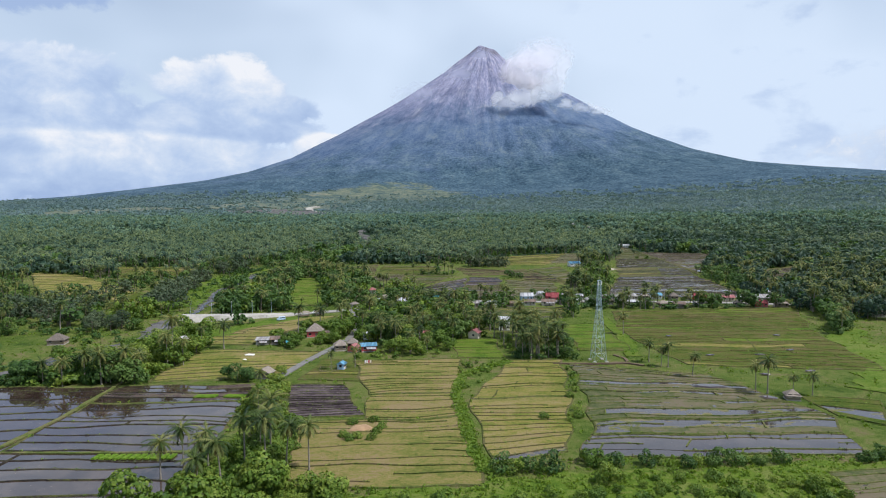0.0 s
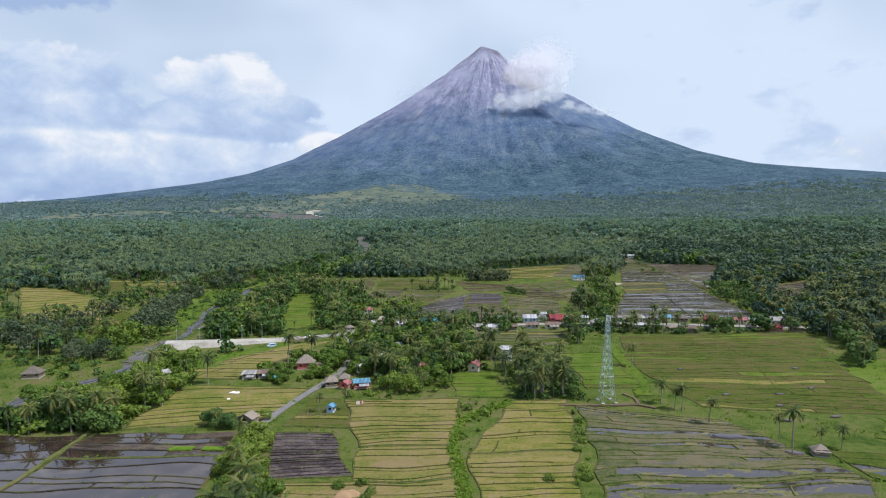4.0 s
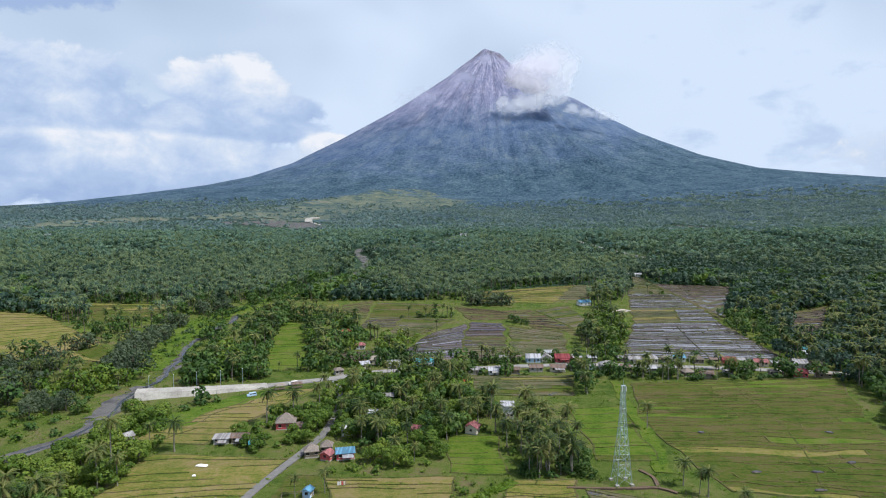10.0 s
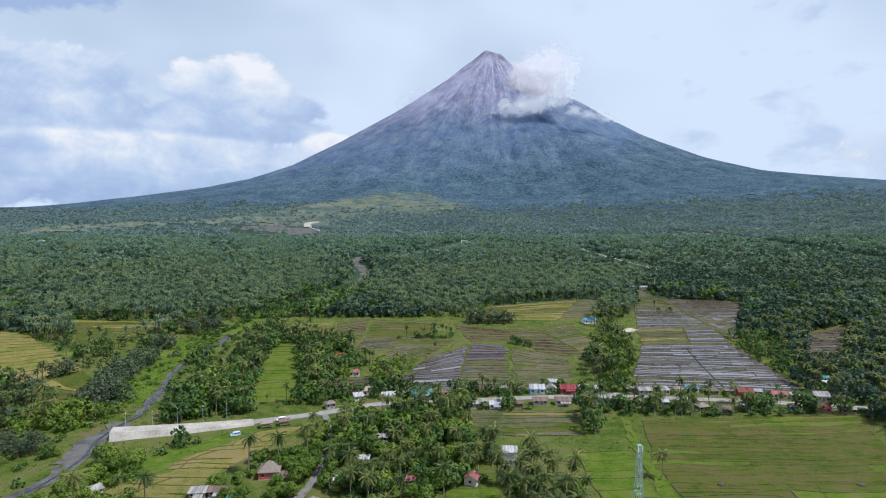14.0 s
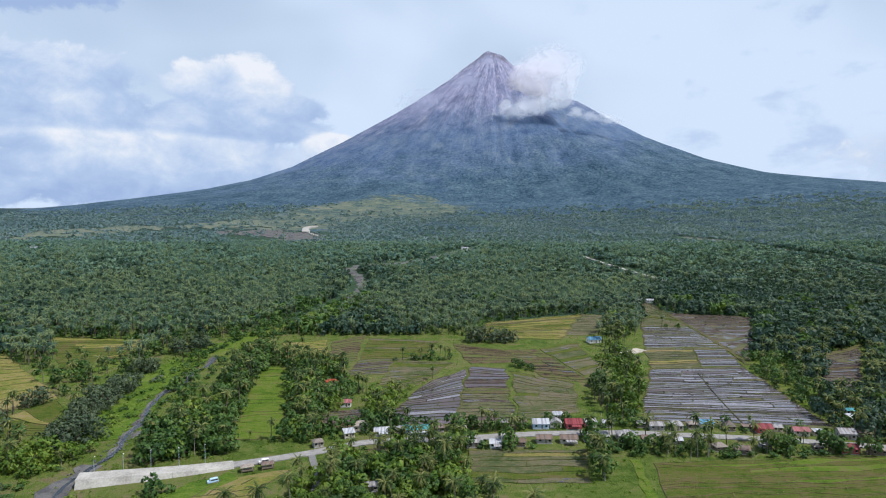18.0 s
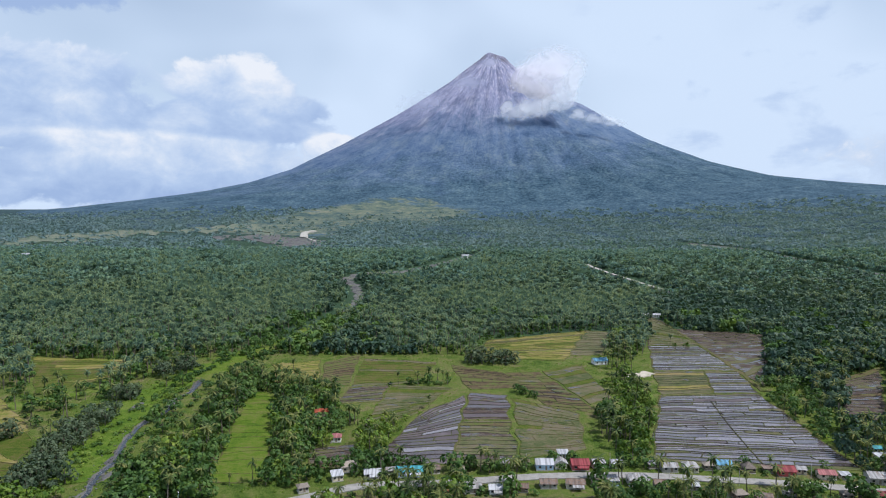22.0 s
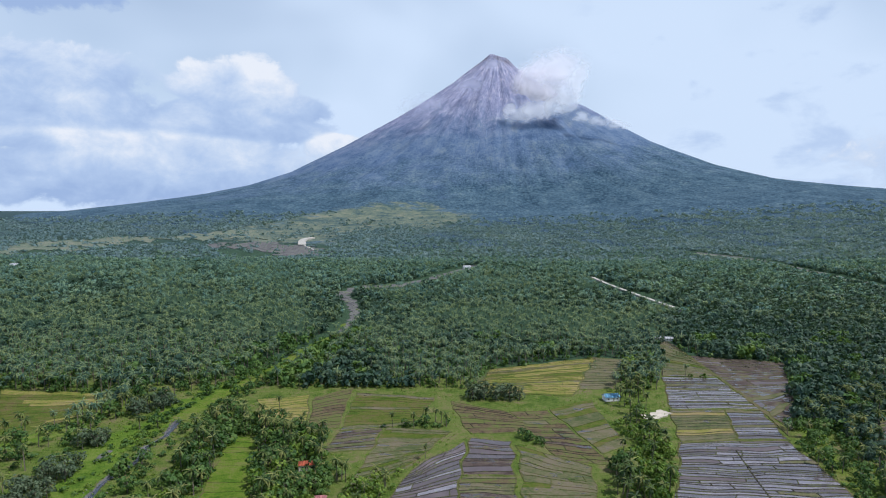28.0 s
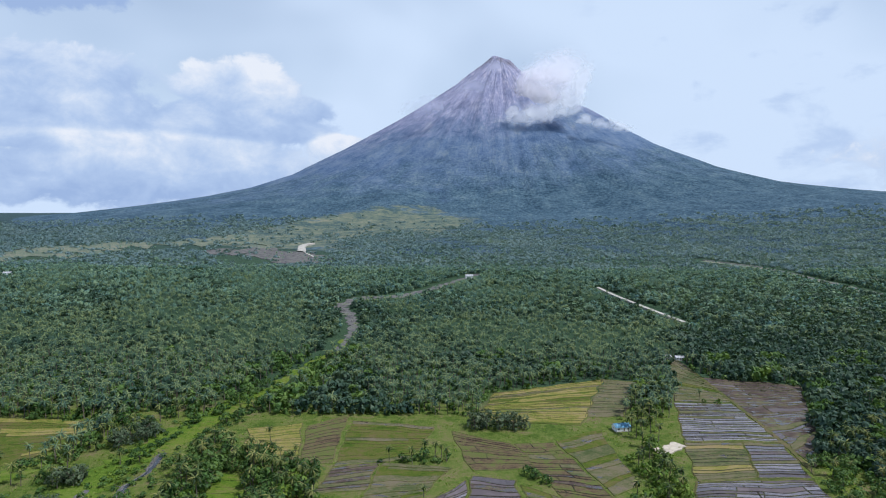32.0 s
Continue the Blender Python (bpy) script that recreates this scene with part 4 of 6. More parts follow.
# ---- plants ----
def frond(rnd, az, el, length, n, side):
    """One palm leaf: a drooping rib with leaflets on both sides (far off, two sloping blades). Vertices and triangles."""
    p = np.zeros(3)
    acr = np.array([-math.sin(az), math.cos(az), 0])
    ribs, step = [p], length / n
    e, bend = el, 1.0 + 0.7 * rnd.random()
    for i in range(n):
        e -= bend / n
        p = p + np.array([math.cos(az) * math.cos(e), math.sin(az) * math.cos(e), math.sin(e)]) * step
        ribs.append(p)
    v, f = list(ribs), []
    wide = [side * (0.30 + 1.0 * math.sin(min(1, i / n * 0.9 + 0.12) * math.pi)) * 0.8 for i in range(n + 1)]
    if n <= 6:
        for sgn in (-1, 1):
            b = len(v)
            for i in range(n):
                v.append(ribs[i] + acr * sgn * wide[i] * 0.8 + np.array([0, 0, -wide[i] * 0.55]))
            for i in range(n):
                f.append((i, i + 1, b + i))
                if i < n - 1:
                    f.append((i + 1, b + i + 1, b + i))
        return np.array(v), np.array(f)
    for i in range(n):
        mid = ribs[i] * 0.3 + ribs[i + 1] * 0.7
        fwd = (ribs[i + 1] - ribs[i]) * 0.9
        for sgn in (-1, 1):
            w = wide[i] * rnd.uniform(0.85, 1.1)
            v.append(mid + acr * sgn * w * 0.85 + fwd + np.array([0, 0, -w * (0.35 + 0.4 * rnd.random())]))
            t = len(v) - 1
            f.append((i, i + 1, t) if sgn < 0 else (i + 1, i, t))
    return np.array(v), np.array(f)


def palm_shape(seed, tall, count, n, length, side, sides, rings):
    """A coconut palm: the trunk's and the crown's vertices and triangles."""
    rnd = random.Random(seed)
    lean, way = rnd.uniform(0.02, 0.14) * tall, rnd.uniform(0, 6.28)
    tv, tf = [], []
    for i in range(rings + 1):
        s = i / rings
        c = (math.cos(way) * lean * s * s, math.sin(way) * lean * s * s, tall * s - (0.4 if i == 0 else 0))
        r = 0.23 * (1 - 0.45 * s) + (0.12 if i == 0 else 0)
        for k in range(sides):
            a = 6.2832 * k / sides
            tv.append((c[0] + r * math.cos(a), c[1] + r * math.sin(a), c[2]))
    for i in range(rings):
        for k in range(sides):
            a, b = i * sides + k, i * sides + (k + 1) % sides
            tf += [(a, b, b + sides), (a, b + sides, a + sides)]
    top = np.array([math.cos(way) * lean, math.sin(way) * lean, tall])
    cv, cf, base = [], [], 0
    for i in range(count):
        el = 1.25 - 1.75 * (i / count) ** 0.9 + rnd.uniform(-0.12, 0.12)
        v, f = frond(rnd, i * 2.39996 + rnd.uniform(-0.2, 0.2), el, length * rnd.uniform(0.8, 1.1), n, side)
        cv.append(v + top)
        cf.append(f + base)
        base += len(v)
    return np.array(tv), np.array(tf), np.concatenate(cv), np.concatenate(cf)


def tree_shape(seed, tall, wide, clumps, size, flat=0.8, low=0.25, count=9):
    """A broad-leaved tree or bush: a trunk with limbs, and a lobed crown shingled with small leaf sprays."""
    rnd = random.Random(seed)
    bm = bmesh.new()
    rod(bm, (0, 0, -0.4), (0, 0, tall * 0.55), 0.03 * tall, 0.016 * tall, 6)
    lobes = []
    for i in range(count):
        a = i * 2.4 + rnd.uniform(-0.4, 0.4)
        q = wide * rnd.uniform(0.20, 0.36) * (0.2 if i == 0 else 1)
        r = wide * rnd.uniform(0.17, 0.29)
        z = tall * 0.94 - r * 0.9 if i == 0 else tall * rnd.uniform(low + 0.16, 0.88) - r * 0.6 * flat
        c = Vector((q * math.cos(a), q * math.sin(a), max(z, tall * low * 0.5 + r * 0.4)))
        lobes.append((c, r))
        rod(bm, (0, 0, tall * rnd.uniform(0.15, 0.4)), c, 0.012 * tall, 0.004 * tall, 4)
    bm.verts.index_update()
    bmesh.ops.triangulate(bm, faces=bm.faces)
    tv = np.array([v.co[:] for v in bm.verts])
    tf = np.array([[v.index for v in f.verts] for f in bm.faces])
    bm.free()
    cv, cf = [], []
    heap = [l for l in lobes for _ in range(1 + int(9 * l[1] / wide))]
    for i in range(clumps):
        for _ in range(4):
            c, r = heap[rnd.randrange(len(heap))]
            d = Vector((rnd.gauss(0, 1), rnd.gauss(0, 1), rnd.gauss(0.35, 0.9))).normalized()
            p = c + Vector((d.x, d.y, d.z * flat)) * r * rnd.uniform(0.82, 1.12)
            if all((p - o).length > q * 0.86 for o, q in lobes if o is not c):
                break
        p.z = max(p.z, tall * low * 0.3)
        nrm = (d + Vector((rnd.gauss(0, 0.38), rnd.gauss(0, 0.38), 0.25 + rnd.gauss(0, 0.3)))).normalized()
        u = nrm.orthogonal().normalized()
        u.rotate(Matrix.Rotation(rnd.uniform(0, 6.28), 3, nrm))
        w = nrm.cross(u)
        s = size * rnd.uniform(0.6, 1.4)
        b = len(cv)
        for x, y, z in ((-1, 0, -0.22), (0.1, -0.62, 0.10), (1, 0, -0.30), (-0.1, 0.62, 0.10)):
            cv.append((p + u * x * s + w * y * s + nrm * z * s)[:])
        cf += [(b, b + 1, b + 3), (b + 1, b + 2, b + 3)]
    return tv, tf, np.array(cv), np.array(cf)


def repeat(shape_v, shape_f, x, y, size, turn, z=None):
    """Many turned and scaled copies of one shape in one pair of arrays."""
    z = height(x, y) if z is None else z
    c, s = np.cos(turn)[:, None], np.sin(turn)[:, None]
    vx, vy, vz = shape_v[:, 0][None], shape_v[:, 1][None], shape_v[:, 2][None]
    k = size[:, None]
    v = np.stack([x[:, None] + k * (c * vx - s * vy), y[:, None] + k * (s * vx + c * vy), z[:, None] + k * vz], -1)
    f = shape_f[None] + (np.arange(len(x)) * len(shape_v))[:, None, None]
    return v.reshape(-1, 3), f.reshape(-1, 3)


def stuff(name, groups, mats, label, category):
    """One object of many joined plants. groups: (vertices, triangles, material index)."""
    vs, fs, ms, base = [], [], [], 0
    for v, f, m in groups:
        vs.append(v)
        fs.append(f + base)
        ms.append(np.full(len(f), m, np.int32))
        base += len(v)
    if not vs:
        return
    me = mesh_of(name, np.concatenate(vs), np.concatenate(fs), mats)
    me.polygons.foreach_set("material_index", np.concatenate(ms))
    tagged(put(name, me), label, category, kind="stuff")


ROADS = [(MAIN_ROAD, 6.0), (LANE, 2.3), (STREAM[:10], 2.2), (LOW_STREAM, 4.5), (STREAM[:3], 5.0), (MAIN_ROAD[:4], 9.5), (STREAM[9:16], 4.5), (STREAM[14:20], 13.0), (STREAM[19:], 16.0), ([(x, y - 24) for x, y in STREAM[19:]], 20.0), (FAR_ROAD, 9.0), ([(x - 5, y - 18) for x, y in FAR_ROAD], 12.0), (QUARRY_ROAD, 30.0), (EAST_ROAD, 20.0), ([(x - 10, y - 26) for x, y in EAST_ROAD], 18.0)]
HOUSE_SPOTS = []


def blocked(x, y, road_extra=0.0, houses=True):
    """Which of the points stand on a field, a road, a stream or a house."""
    hit = np.zeros(np.shape(x), bool)
    for c in CLEAR:
        hit |= inside(x, y, c)
    for line, w in ROADS:
        hit |= near_line(x, y, line, w + road_extra)
    if houses:
        for hx, hy, hr in HOUSE_SPOTS:
            hit |= np.hypot(x - hx, y - hy) < hr
    return hit


PALMS, TREES, BUSHES = [], [], []


def grove(poly, gap, mix, seed, tone="leaf", size=1.0, open_land=False):
    """Plants spread over a polygon, about gap metres apart. mix: shares of palms, trees, bushes."""
    r = np.random.RandomState(seed)
    p = np.array(poly, float)
    x, y = np.meshgrid(np.arange(p[:, 0].min(), p[:, 0].max(), gap), np.arange(p[:, 1].min(), p[:, 1].max(), gap))
    x, y = x.ravel() + r.uniform(-0.5, 0.5, x.size) * gap, y.ravel() + r.uniform(-0.5, 0.5, y.size) * gap
    ok = inside(x, y, poly) & ~blocked(x, y) & ~inside(x, y, RIGHT_VIEW)
    if not open_land:
        ok &= ~inside(x, y, MEADOW) & ~inside(x, y, GAP_RIGHT)
    for a, b in zip(x[ok], y[ok]):
        q = r.rand() * sum(mix)
        row = (a, b, r.uniform(0.7, 1.2) * size, r.uniform(0, 360), r.randint(0, 99), tone)
        (PALMS if q < mix[0] else TREES if q < mix[0] + mix[1] else BUSHES).append(row)


# ---- houses ----
def gable(bm, w, d, z, rise, over, t=0.12):
    """A ridged roof of two slabs along x."""
    for s in (-1, 1):
        y0, y1 = 0.0, s * (d / 2 + over)
        drop = rise * over / (d / 2)
        a = [(-w / 2 - over, y0, z + rise), (w / 2 + over, y0, z + rise), (w / 2 + over, y1, z - drop), (-w / 2 - over, y1, z - drop)]
        lo = [bm.verts.new(p) for p in a]
        hi = [bm.verts.new((p[0], p[1], p[2] + t)) for p in a]
        bm.faces.new(hi)
        bm.faces.new(lo[::-1])
        for i in range(4):
            bm.faces.new((lo[i], lo[(i + 1) % 4], hi[(i + 1) % 4], hi[i]))


def hip(bm, w, d, z, rise, over, ridge=0.35, t=0.18):
    """A hipped roof, steep and thick like thatch."""
    x, y, q = w / 2 + over, d / 2 + over, w / 2 * ridge
    lo = [bm.verts.new(p) for p in ((-x, -y, z), (x, -y, z), (x, y, z), (-x, y, z))]
    hi = [bm.verts.new(p) for p in ((-x, -y, z + t), (x, -y, z + t), (x, y, z + t), (-x, y, z + t))]
    r0, r1 = bm.verts.new((-q, 0, z + rise)), bm.verts.new((q, 0, z + rise))
    for i in range(4):
        bm.faces.new((lo[i], lo[(i + 1) % 4], hi[(i + 1) % 4], hi[i]))
    bm.faces.new(lo[::-1])
    bm.faces.new((hi[0], hi[1], r1, r0))
    bm.faces.new((hi[2], hi[3], r0, r1))
    bm.faces.new((hi[1], hi[2], r1))
    bm.faces.new((hi[3], hi[0], r0))


def shed_roof(bm, w, d, z, rise, over, t=0.12):
    """A roof of one slope, high at the back."""
    x, y = w / 2 + over, d / 2 + over
    a = [(-x, -y, z), (x, -y, z), (x, y, z + rise), (-x, y, z + rise)]
    lo = [bm.verts.new(p) for p in a]
    hi = [bm.verts.new((p[0], p[1], p[2] + t)) for p in a]
    bm.faces.new(hi)
    bm.faces.new(lo[::-1])
    for i in range(4):
        bm.faces.new((lo[i], lo[(i + 1) % 4], hi[(i + 1) % 4], hi[i]))


def house(x, y, w, d, tall, style, roof, wall, label, turn=0.0, name="house", lean_to="", posts=False):
    """A small village house: walls with openings, a roof, and perhaps a lean-to."""
    root = thing(name, x, y, turn, label, name.replace("_", " "), "village houses")
    w, d, tall = w * 0.80, d * 0.80, tall * 0.92
    z0 = 0.25
    if posts:
        for sx in (-1, 1):
            for sy in (-1, 1):
                part("post", a_box(sx * w / 2 - 0.09, sy * d / 2 - 0.09, -0.3, sx * w / 2 + 0.09, sy * d / 2 + 0.09, tall + 0.1), M["wood"], root)
        part("floor", a_box(-w / 2, -d / 2, 0.35, w / 2, d / 2, 0.5), M["wood"], root)
        part("railing", a_box(-w / 2, -d / 2 - 0.04, 0.5, w / 2, -d / 2 + 0.04, 1.1), M["wood"], root)
    else:
        part("plinth", a_box(-w / 2 - 0.12, -d / 2 - 0.12, -0.4, w / 2 + 0.12, d / 2 + 0.12, z0), M["block"], root)
        t = 0.14
        for n, q in (("front_wall", (-w / 2, -d / 2, z0, w / 2, -d / 2 + t, tall)), ("back_wall", (-w / 2, d / 2 - t, z0, w / 2, d / 2, tall)),
                     ("side_wall", (-w / 2, -d / 2 + t, z0, -w / 2 + t, d / 2 - t, tall)), ("side_wall", (w / 2 - t, -d / 2 + t, z0, w / 2, d / 2 - t, tall))):
            part(n, a_box(*q), M[wall], root)
        if style == "gable":
            for s in (-1, 1):
                bm = bmesh.new()
                f = [bm.verts.new((s * (w / 2 - 0.03), q, z)) for q, z in ((-d / 2, tall), (d / 2, tall), (0, tall + d * 0.26))]
                g = [bm.verts.new((v.co.x - s * 0.12, v.co.y, v.co.z)) for v in f]
                bm.faces.new(f), bm.faces.new(g[::-1])
                for i in range(3):
                    bm.faces.new((f[i], f[(i + 1) % 3], g[(i + 1) % 3], g[i]))
                part("gable_wall", bm, M[wall], root)
        door = part("door", a_box(-0.45 + w * 0.08, -d / 2 - 0.04, z0, 0.45 + w * 0.08, -d / 2 - 0.003, z0 + 2.0), M["wood"], root)
        for sx in (-0.3, 0.34):
            win = part("window", a_box(sx * w - 0.55, -d / 2 - 0.05, 1.15, sx * w + 0.55, -d / 2 - 0.003, 2.15), M["dark"], root)
            part("sill", a_box(sx * w - 0.65, -d / 2 - 0.14, 1.05, sx * w + 0.65, -d / 2 - 0.003, 1.148), M["cream"], win)
        for s in (-1, 1):
            part("window", a_box(s * w / 2 + (0.003 if s > 0 else -0.05), -0.5, 1.15, s * w / 2 + (0.05 if s > 0 else -0.003), 0.5, 2.1), M["dark"], root)
    bm = bmesh.new()
    over = 0.45
    if style == "gable":
        gable(bm, w, d, tall, d * 0.26, over)
    elif style == "hip":
        hip(bm, w, d, tall, d * 0.34, over)
    elif style == "cone":
        hip(bm, w, d, tall, d * 0.55, over, 0.1, 0.22)
    else:
        shed_roof(bm, w, d, tall, d * 0.16, over)
    cover = part("roof", bm, M[roof], root)
    if style == "gable":
        part("ridge_cap", a_box(-w / 2 - over, -0.16, tall + d * 0.26 + 0.08, w / 2 + over, 0.16, tall + d * 0.26 + 0.16), M[roof], cover)
        for i in range(1, 5):
            px = -w / 2 - over + (w + 2 * over) * i / 5
            bm = bmesh.new()
            gable(bm, 0.08 - 2 * over, d, tall + 0.115, d * 0.26, over, 0.035)
            bmesh.ops.translate(bm, verts=bm.verts, vec=(px, 0, 0))
            part("seam", bm, M[roof], cover)
    if lean_to:
        bm = bmesh.new()
        shed_roof(bm, w * 0.6, 2.4, tall - 0.75, 0.45, 0.1, 0.08)
        bmesh.ops.translate(bm, verts=bm.verts, vec=(0.12 * w, -d / 2 - 1.3, 0))
        part("awning", bm, M[lean_to], root)
        for s in (-0.17, 0.41):
            part("post", a_box(s * w - 0.06, -d / 2 - 2.4, -0.3, s * w + 0.06, -d / 2 - 2.28, tall - 0.72), M["wood"], root)
    HOUSE_SPOTS.append((x, y, max(w, d) * 0.5 + 0.9))
    return root


# along the road, from west to east
house(-80, 361, 6, 4, 2.3, "hip", "thatch", "wood", "open wayside hut with a thatched roof", 22, "wayside_hut", posts=True)
house(-72, 364, 6, 4, 2.3, "hip", "roof_brown", "wood", "open wayside hut with a rusty brown roof", 22, "wayside_hut", posts=True)
house(-55, 389, 5.5, 5, 2.6, "hip", "thatch", "block", "grey hut with a pale thatched roof by the junction", 25)
house(-42, 401, 6, 6, 2.9, "shed", "roof_pale", "cream", "house with a pale ribbed sheet roof", 20)
house(-38, 411, 9, 7, 3.0, "hip", "thatch", "cream", "house with a wide thatched roof", 15)
house(-26, 404, 9, 6, 2.8, "gable", "roof_pale", "block", "low house with a whitish sheet roof", 8, lean_to="roof_pale")
house(-9, 406, 15, 7, 3.2, "gable", "roof_teal", "pale_blue", "long shop house with a teal and white roof", 4, lean_to="roof_pale")
house(8, 384, 7, 5, 2.6, "gable", "roof_orange", "cream", "small house with an orange-red roof", 5)
house(14, 368, 4, 4, 2.2, "cone", "roof_orange", "wood", "small hut with a pointed rust-orange roof", 0)
house(20, 390, 9, 6, 2.8, "gable", "roof_grey", "block", "grey house with a bare sheet roof", 4)
house(30, 389, 7, 6, 2.8, "gable", "roof_pale", "white", "white house with a pale roof beside bushes", 2, lean_to="roof_grey")
house(55, 415, 10, 8, 3.2, "gable", "roof_pale", "pale_blue", "pale blue and white house beside the road", 0)
house(66, 427, 6, 5, 3.0, "shed", "roof_pale", "white", "small white house behind the road", 0)
house(63, 416, 6, 7, 3.0, "gable", "roof_grey", "cream", "narrow cream house with a grey sheet roof", 90)
house(72, 415, 10, 8, 3.2, "gable", "roof_red", "pink", "bright red house with a red roof", 0, lean_to="roof_red")
house(81, 417, 7, 6, 2.9, "gable", "roof_grey", "block", "grey house with a weathered roof", 10)
house(54, 395, 9, 6, 2.7, "gable", "roof_brown", "block", "low house with a rusted brown roof", 0)
house(66, 395, 10, 6, 2.7, "gable", "roof_brown", "cream", "low house with a brown sheet roof and awning", -3, lean_to="roof_grey")
house(83, 398, 7, 6, 2.8, "shed", "roof_grey", "pale_blue", "small bluish house with a sheet roof", 0)
house(95, 399, 11, 8, 2.9, "hip", "roof_grey", "block", "wide house with a grey hipped roof", 0)
house(114, 413, 9, 6, 2.8, "gable", "roof_grey", "block", "grey house with a worn sheet roof", 0)
house(124, 413, 8, 7, 2.9, "hip", "roof_grey", "cream", "house with a grey hipped roof", -4)
house(141, 416, 8, 6, 2.9, "gable", "roof_blue", "white", "white house with a blue roof", -4)
house(151, 412, 6, 6, 2.6, "cone", "thatch", "wood", "hut with a pointed thatched roof", 0)
house(135, 386, 7, 6, 2.4, "hip", "thatch", "wood", "thatched hut below the road", 10)
house(144, 383, 8, 6, 2.4, "gable", "roof_brown", "wood", "weathered wooden house below the road", -10)
house(167, 409, 9, 7, 3.2, "gable", "roof_red", "pink", "dark red house beside the road", -6)
house(184, 406, 9, 6, 2.8, "gable", "roof_pink", "cream", "house with a faded red roof", -6)
house(204, 402, 9, 8, 3.4, "gable", "roof_grey", "block", "tall grey house beside the road", -8)
house(194, 384, 9, 7, 2.9, "gable", "roof_red", "pink", "crimson-roofed house below the road", -8)
house(206, 382, 8, 6, 2.6, "hip", "thatch", "wood", "thatched house below the road", -8)
house(223, 425, 8, 6, 2.8, "shed", "roof_pale", "block", "pale-roofed shed among palms", 10)
house(227, 436, 5, 4, 2.8, "gable", "roof_teal", "white", "small teal-roofed house among palms", 0)
house(242, 350, 9, 7, 2.9, "gable", "roof_brown", "block", "brown-roofed house among palms", 0)
for x, y, w, d, tall, style, roof, wall, label, turn in (
        (-18, 408, 5, 4, 2.3, "gable", "roof_grey", "wood", "small board shack with a grey sheet roof", 12), (3, 409, 5, 4.5, 2.4, "shed", "roof_brown", "block", "low block shack with a rusted roof", 6),
        (14, 409, 6, 5, 2.4, "hip", "thatch", "wood", "low hut with a thatched roof beside the road", 4), (37, 417, 6, 5, 2.6, "gable", "roof_grey", "cream", "cream house with a bare sheet roof", 2),
        (46, 417, 5, 4, 2.4, "shed", "roof_brown", "wood", "wooden shack with a rusted sloping roof", 0), (42, 391, 6, 5, 2.5, "gable", "roof_brown", "wood", "brown shack below the road", -4),
        (76, 396, 5, 5, 2.4, "hip", "thatch", "wood", "thatched hut among roadside palms", 8), (90, 417, 6, 5, 2.6, "gable", "roof_pale", "block", "block house with a pale sheet roof", 0),
        (104, 396, 6, 5, 2.4, "gable", "roof_brown", "block", "low brown-roofed house below the road", -2), (107, 416, 5, 4, 2.4, "shed", "roof_grey", "wood", "grey shed beside the road", 4),
        (118, 394, 6, 4.5, 2.4, "gable", "roof_pale", "block", "pale-roofed shack below the road", -6), (133, 415, 5, 5, 2.5, "hip", "thatch", "wood", "thatched hut behind the road", 0),
        (158, 389, 6, 5, 2.4, "gable", "roof_grey", "block", "grey-roofed shack below the road", -8), (160, 412, 5, 4, 2.4, "shed", "roof_brown", "wood", "small rusted lean-to shack", -6),
        (175, 411, 5, 4.5, 2.6, "gable", "roof_grey", "cream", "small cream house with a worn roof", -8), (192, 405, 5, 4, 2.4, "shed", "roof_pale", "block", "white-roofed stall beside the road", -8),
        (181, 386, 5, 5, 2.4, "hip", "thatch", "wood", "thatched hut below the eastern road", -8), (214, 404, 6, 5, 2.6, "gable", "roof_brown", "wood", "brown-roofed house among palms", -10)):
    house(x, y, w, d, tall, style, roof, wall, label, turn)
# in the grove and along the lane
house(31, 319.5, 6.5, 6, 6.0, "shed", "roof_pale", "white", "white two-storey house among palms", -4)
house(15, 301, 6, 6, 3.0, "gable", "roof_pink", "cream", "house with a faded red gable among palms", 70)
house(-24, 343, 7, 5, 2.7, "gable", "roof_grey", "block", "grey-roofed house hidden in the grove", 10)
house(-28, 319, 5, 4, 2.7, "shed", "roof_pale", "pale_blue", "small pale blue house in the grove", 0)
house(-7, 299, 6, 5, 2.8, "gable", "roof_pink", "white", "small white house with a faded roof in the grove", -20)
house(-36, 299, 6, 5, 2.6, "shed", "roof_pale", "white", "white-roofed shed beside the lane", 12)
house(-33, 275, 8, 5, 2.6, "shed", "roof_blue", "pink", "blue-roofed house with red walls", 12, lean_to="roof_pale")
house(-39.5, 274, 4.5, 5, 2.4, "gable", "roof_pink", "pink", "small shack with a faded red roof", 70)
house(-46, 277, 6, 5.5, 2.4, "cone", "thatch", "wood", "thatched house beside the lane", 14)
house(-41, 281, 5, 5, 2.6, "cone", "thatch", "wood", "small hut with a peaked thatched roof", 4)
house(-63, 307, 9.5, 8, 3.0, "cone", "thatch", "pink", "house with a steep thatched roof and pink walls", 8)
house(-56, 303, 6, 5, 2.4, "shed", "roof_brown", "wood", "rusted lean-to beside the thatched house", 8)
house(-84, 290, 7, 5, 2.3, "shed", "roof_grey", "block", "open farm shed with a grey roof", 6, lean_to="roof_grey")
house(-77, 291, 8, 5, 2.6, "gable", "roof_brown", "wood", "long farm shed with a weathered roof", 6, lean_to="roof_pale")
house(-70, 285, 4, 3.5, 2.0, "gable", "roof_teal", "wood", "small hut with a teal tarpaulin roof", 20)
house(-123, 291, 7, 5.5, 2.4, "gable", "roof_grey", "block", "grey-roofed hut among bushes", 55)
house(-67, 233, 5, 7, 2.5, "gable", "thatch", "wood", "small weathered hut beside a round tree", 75)
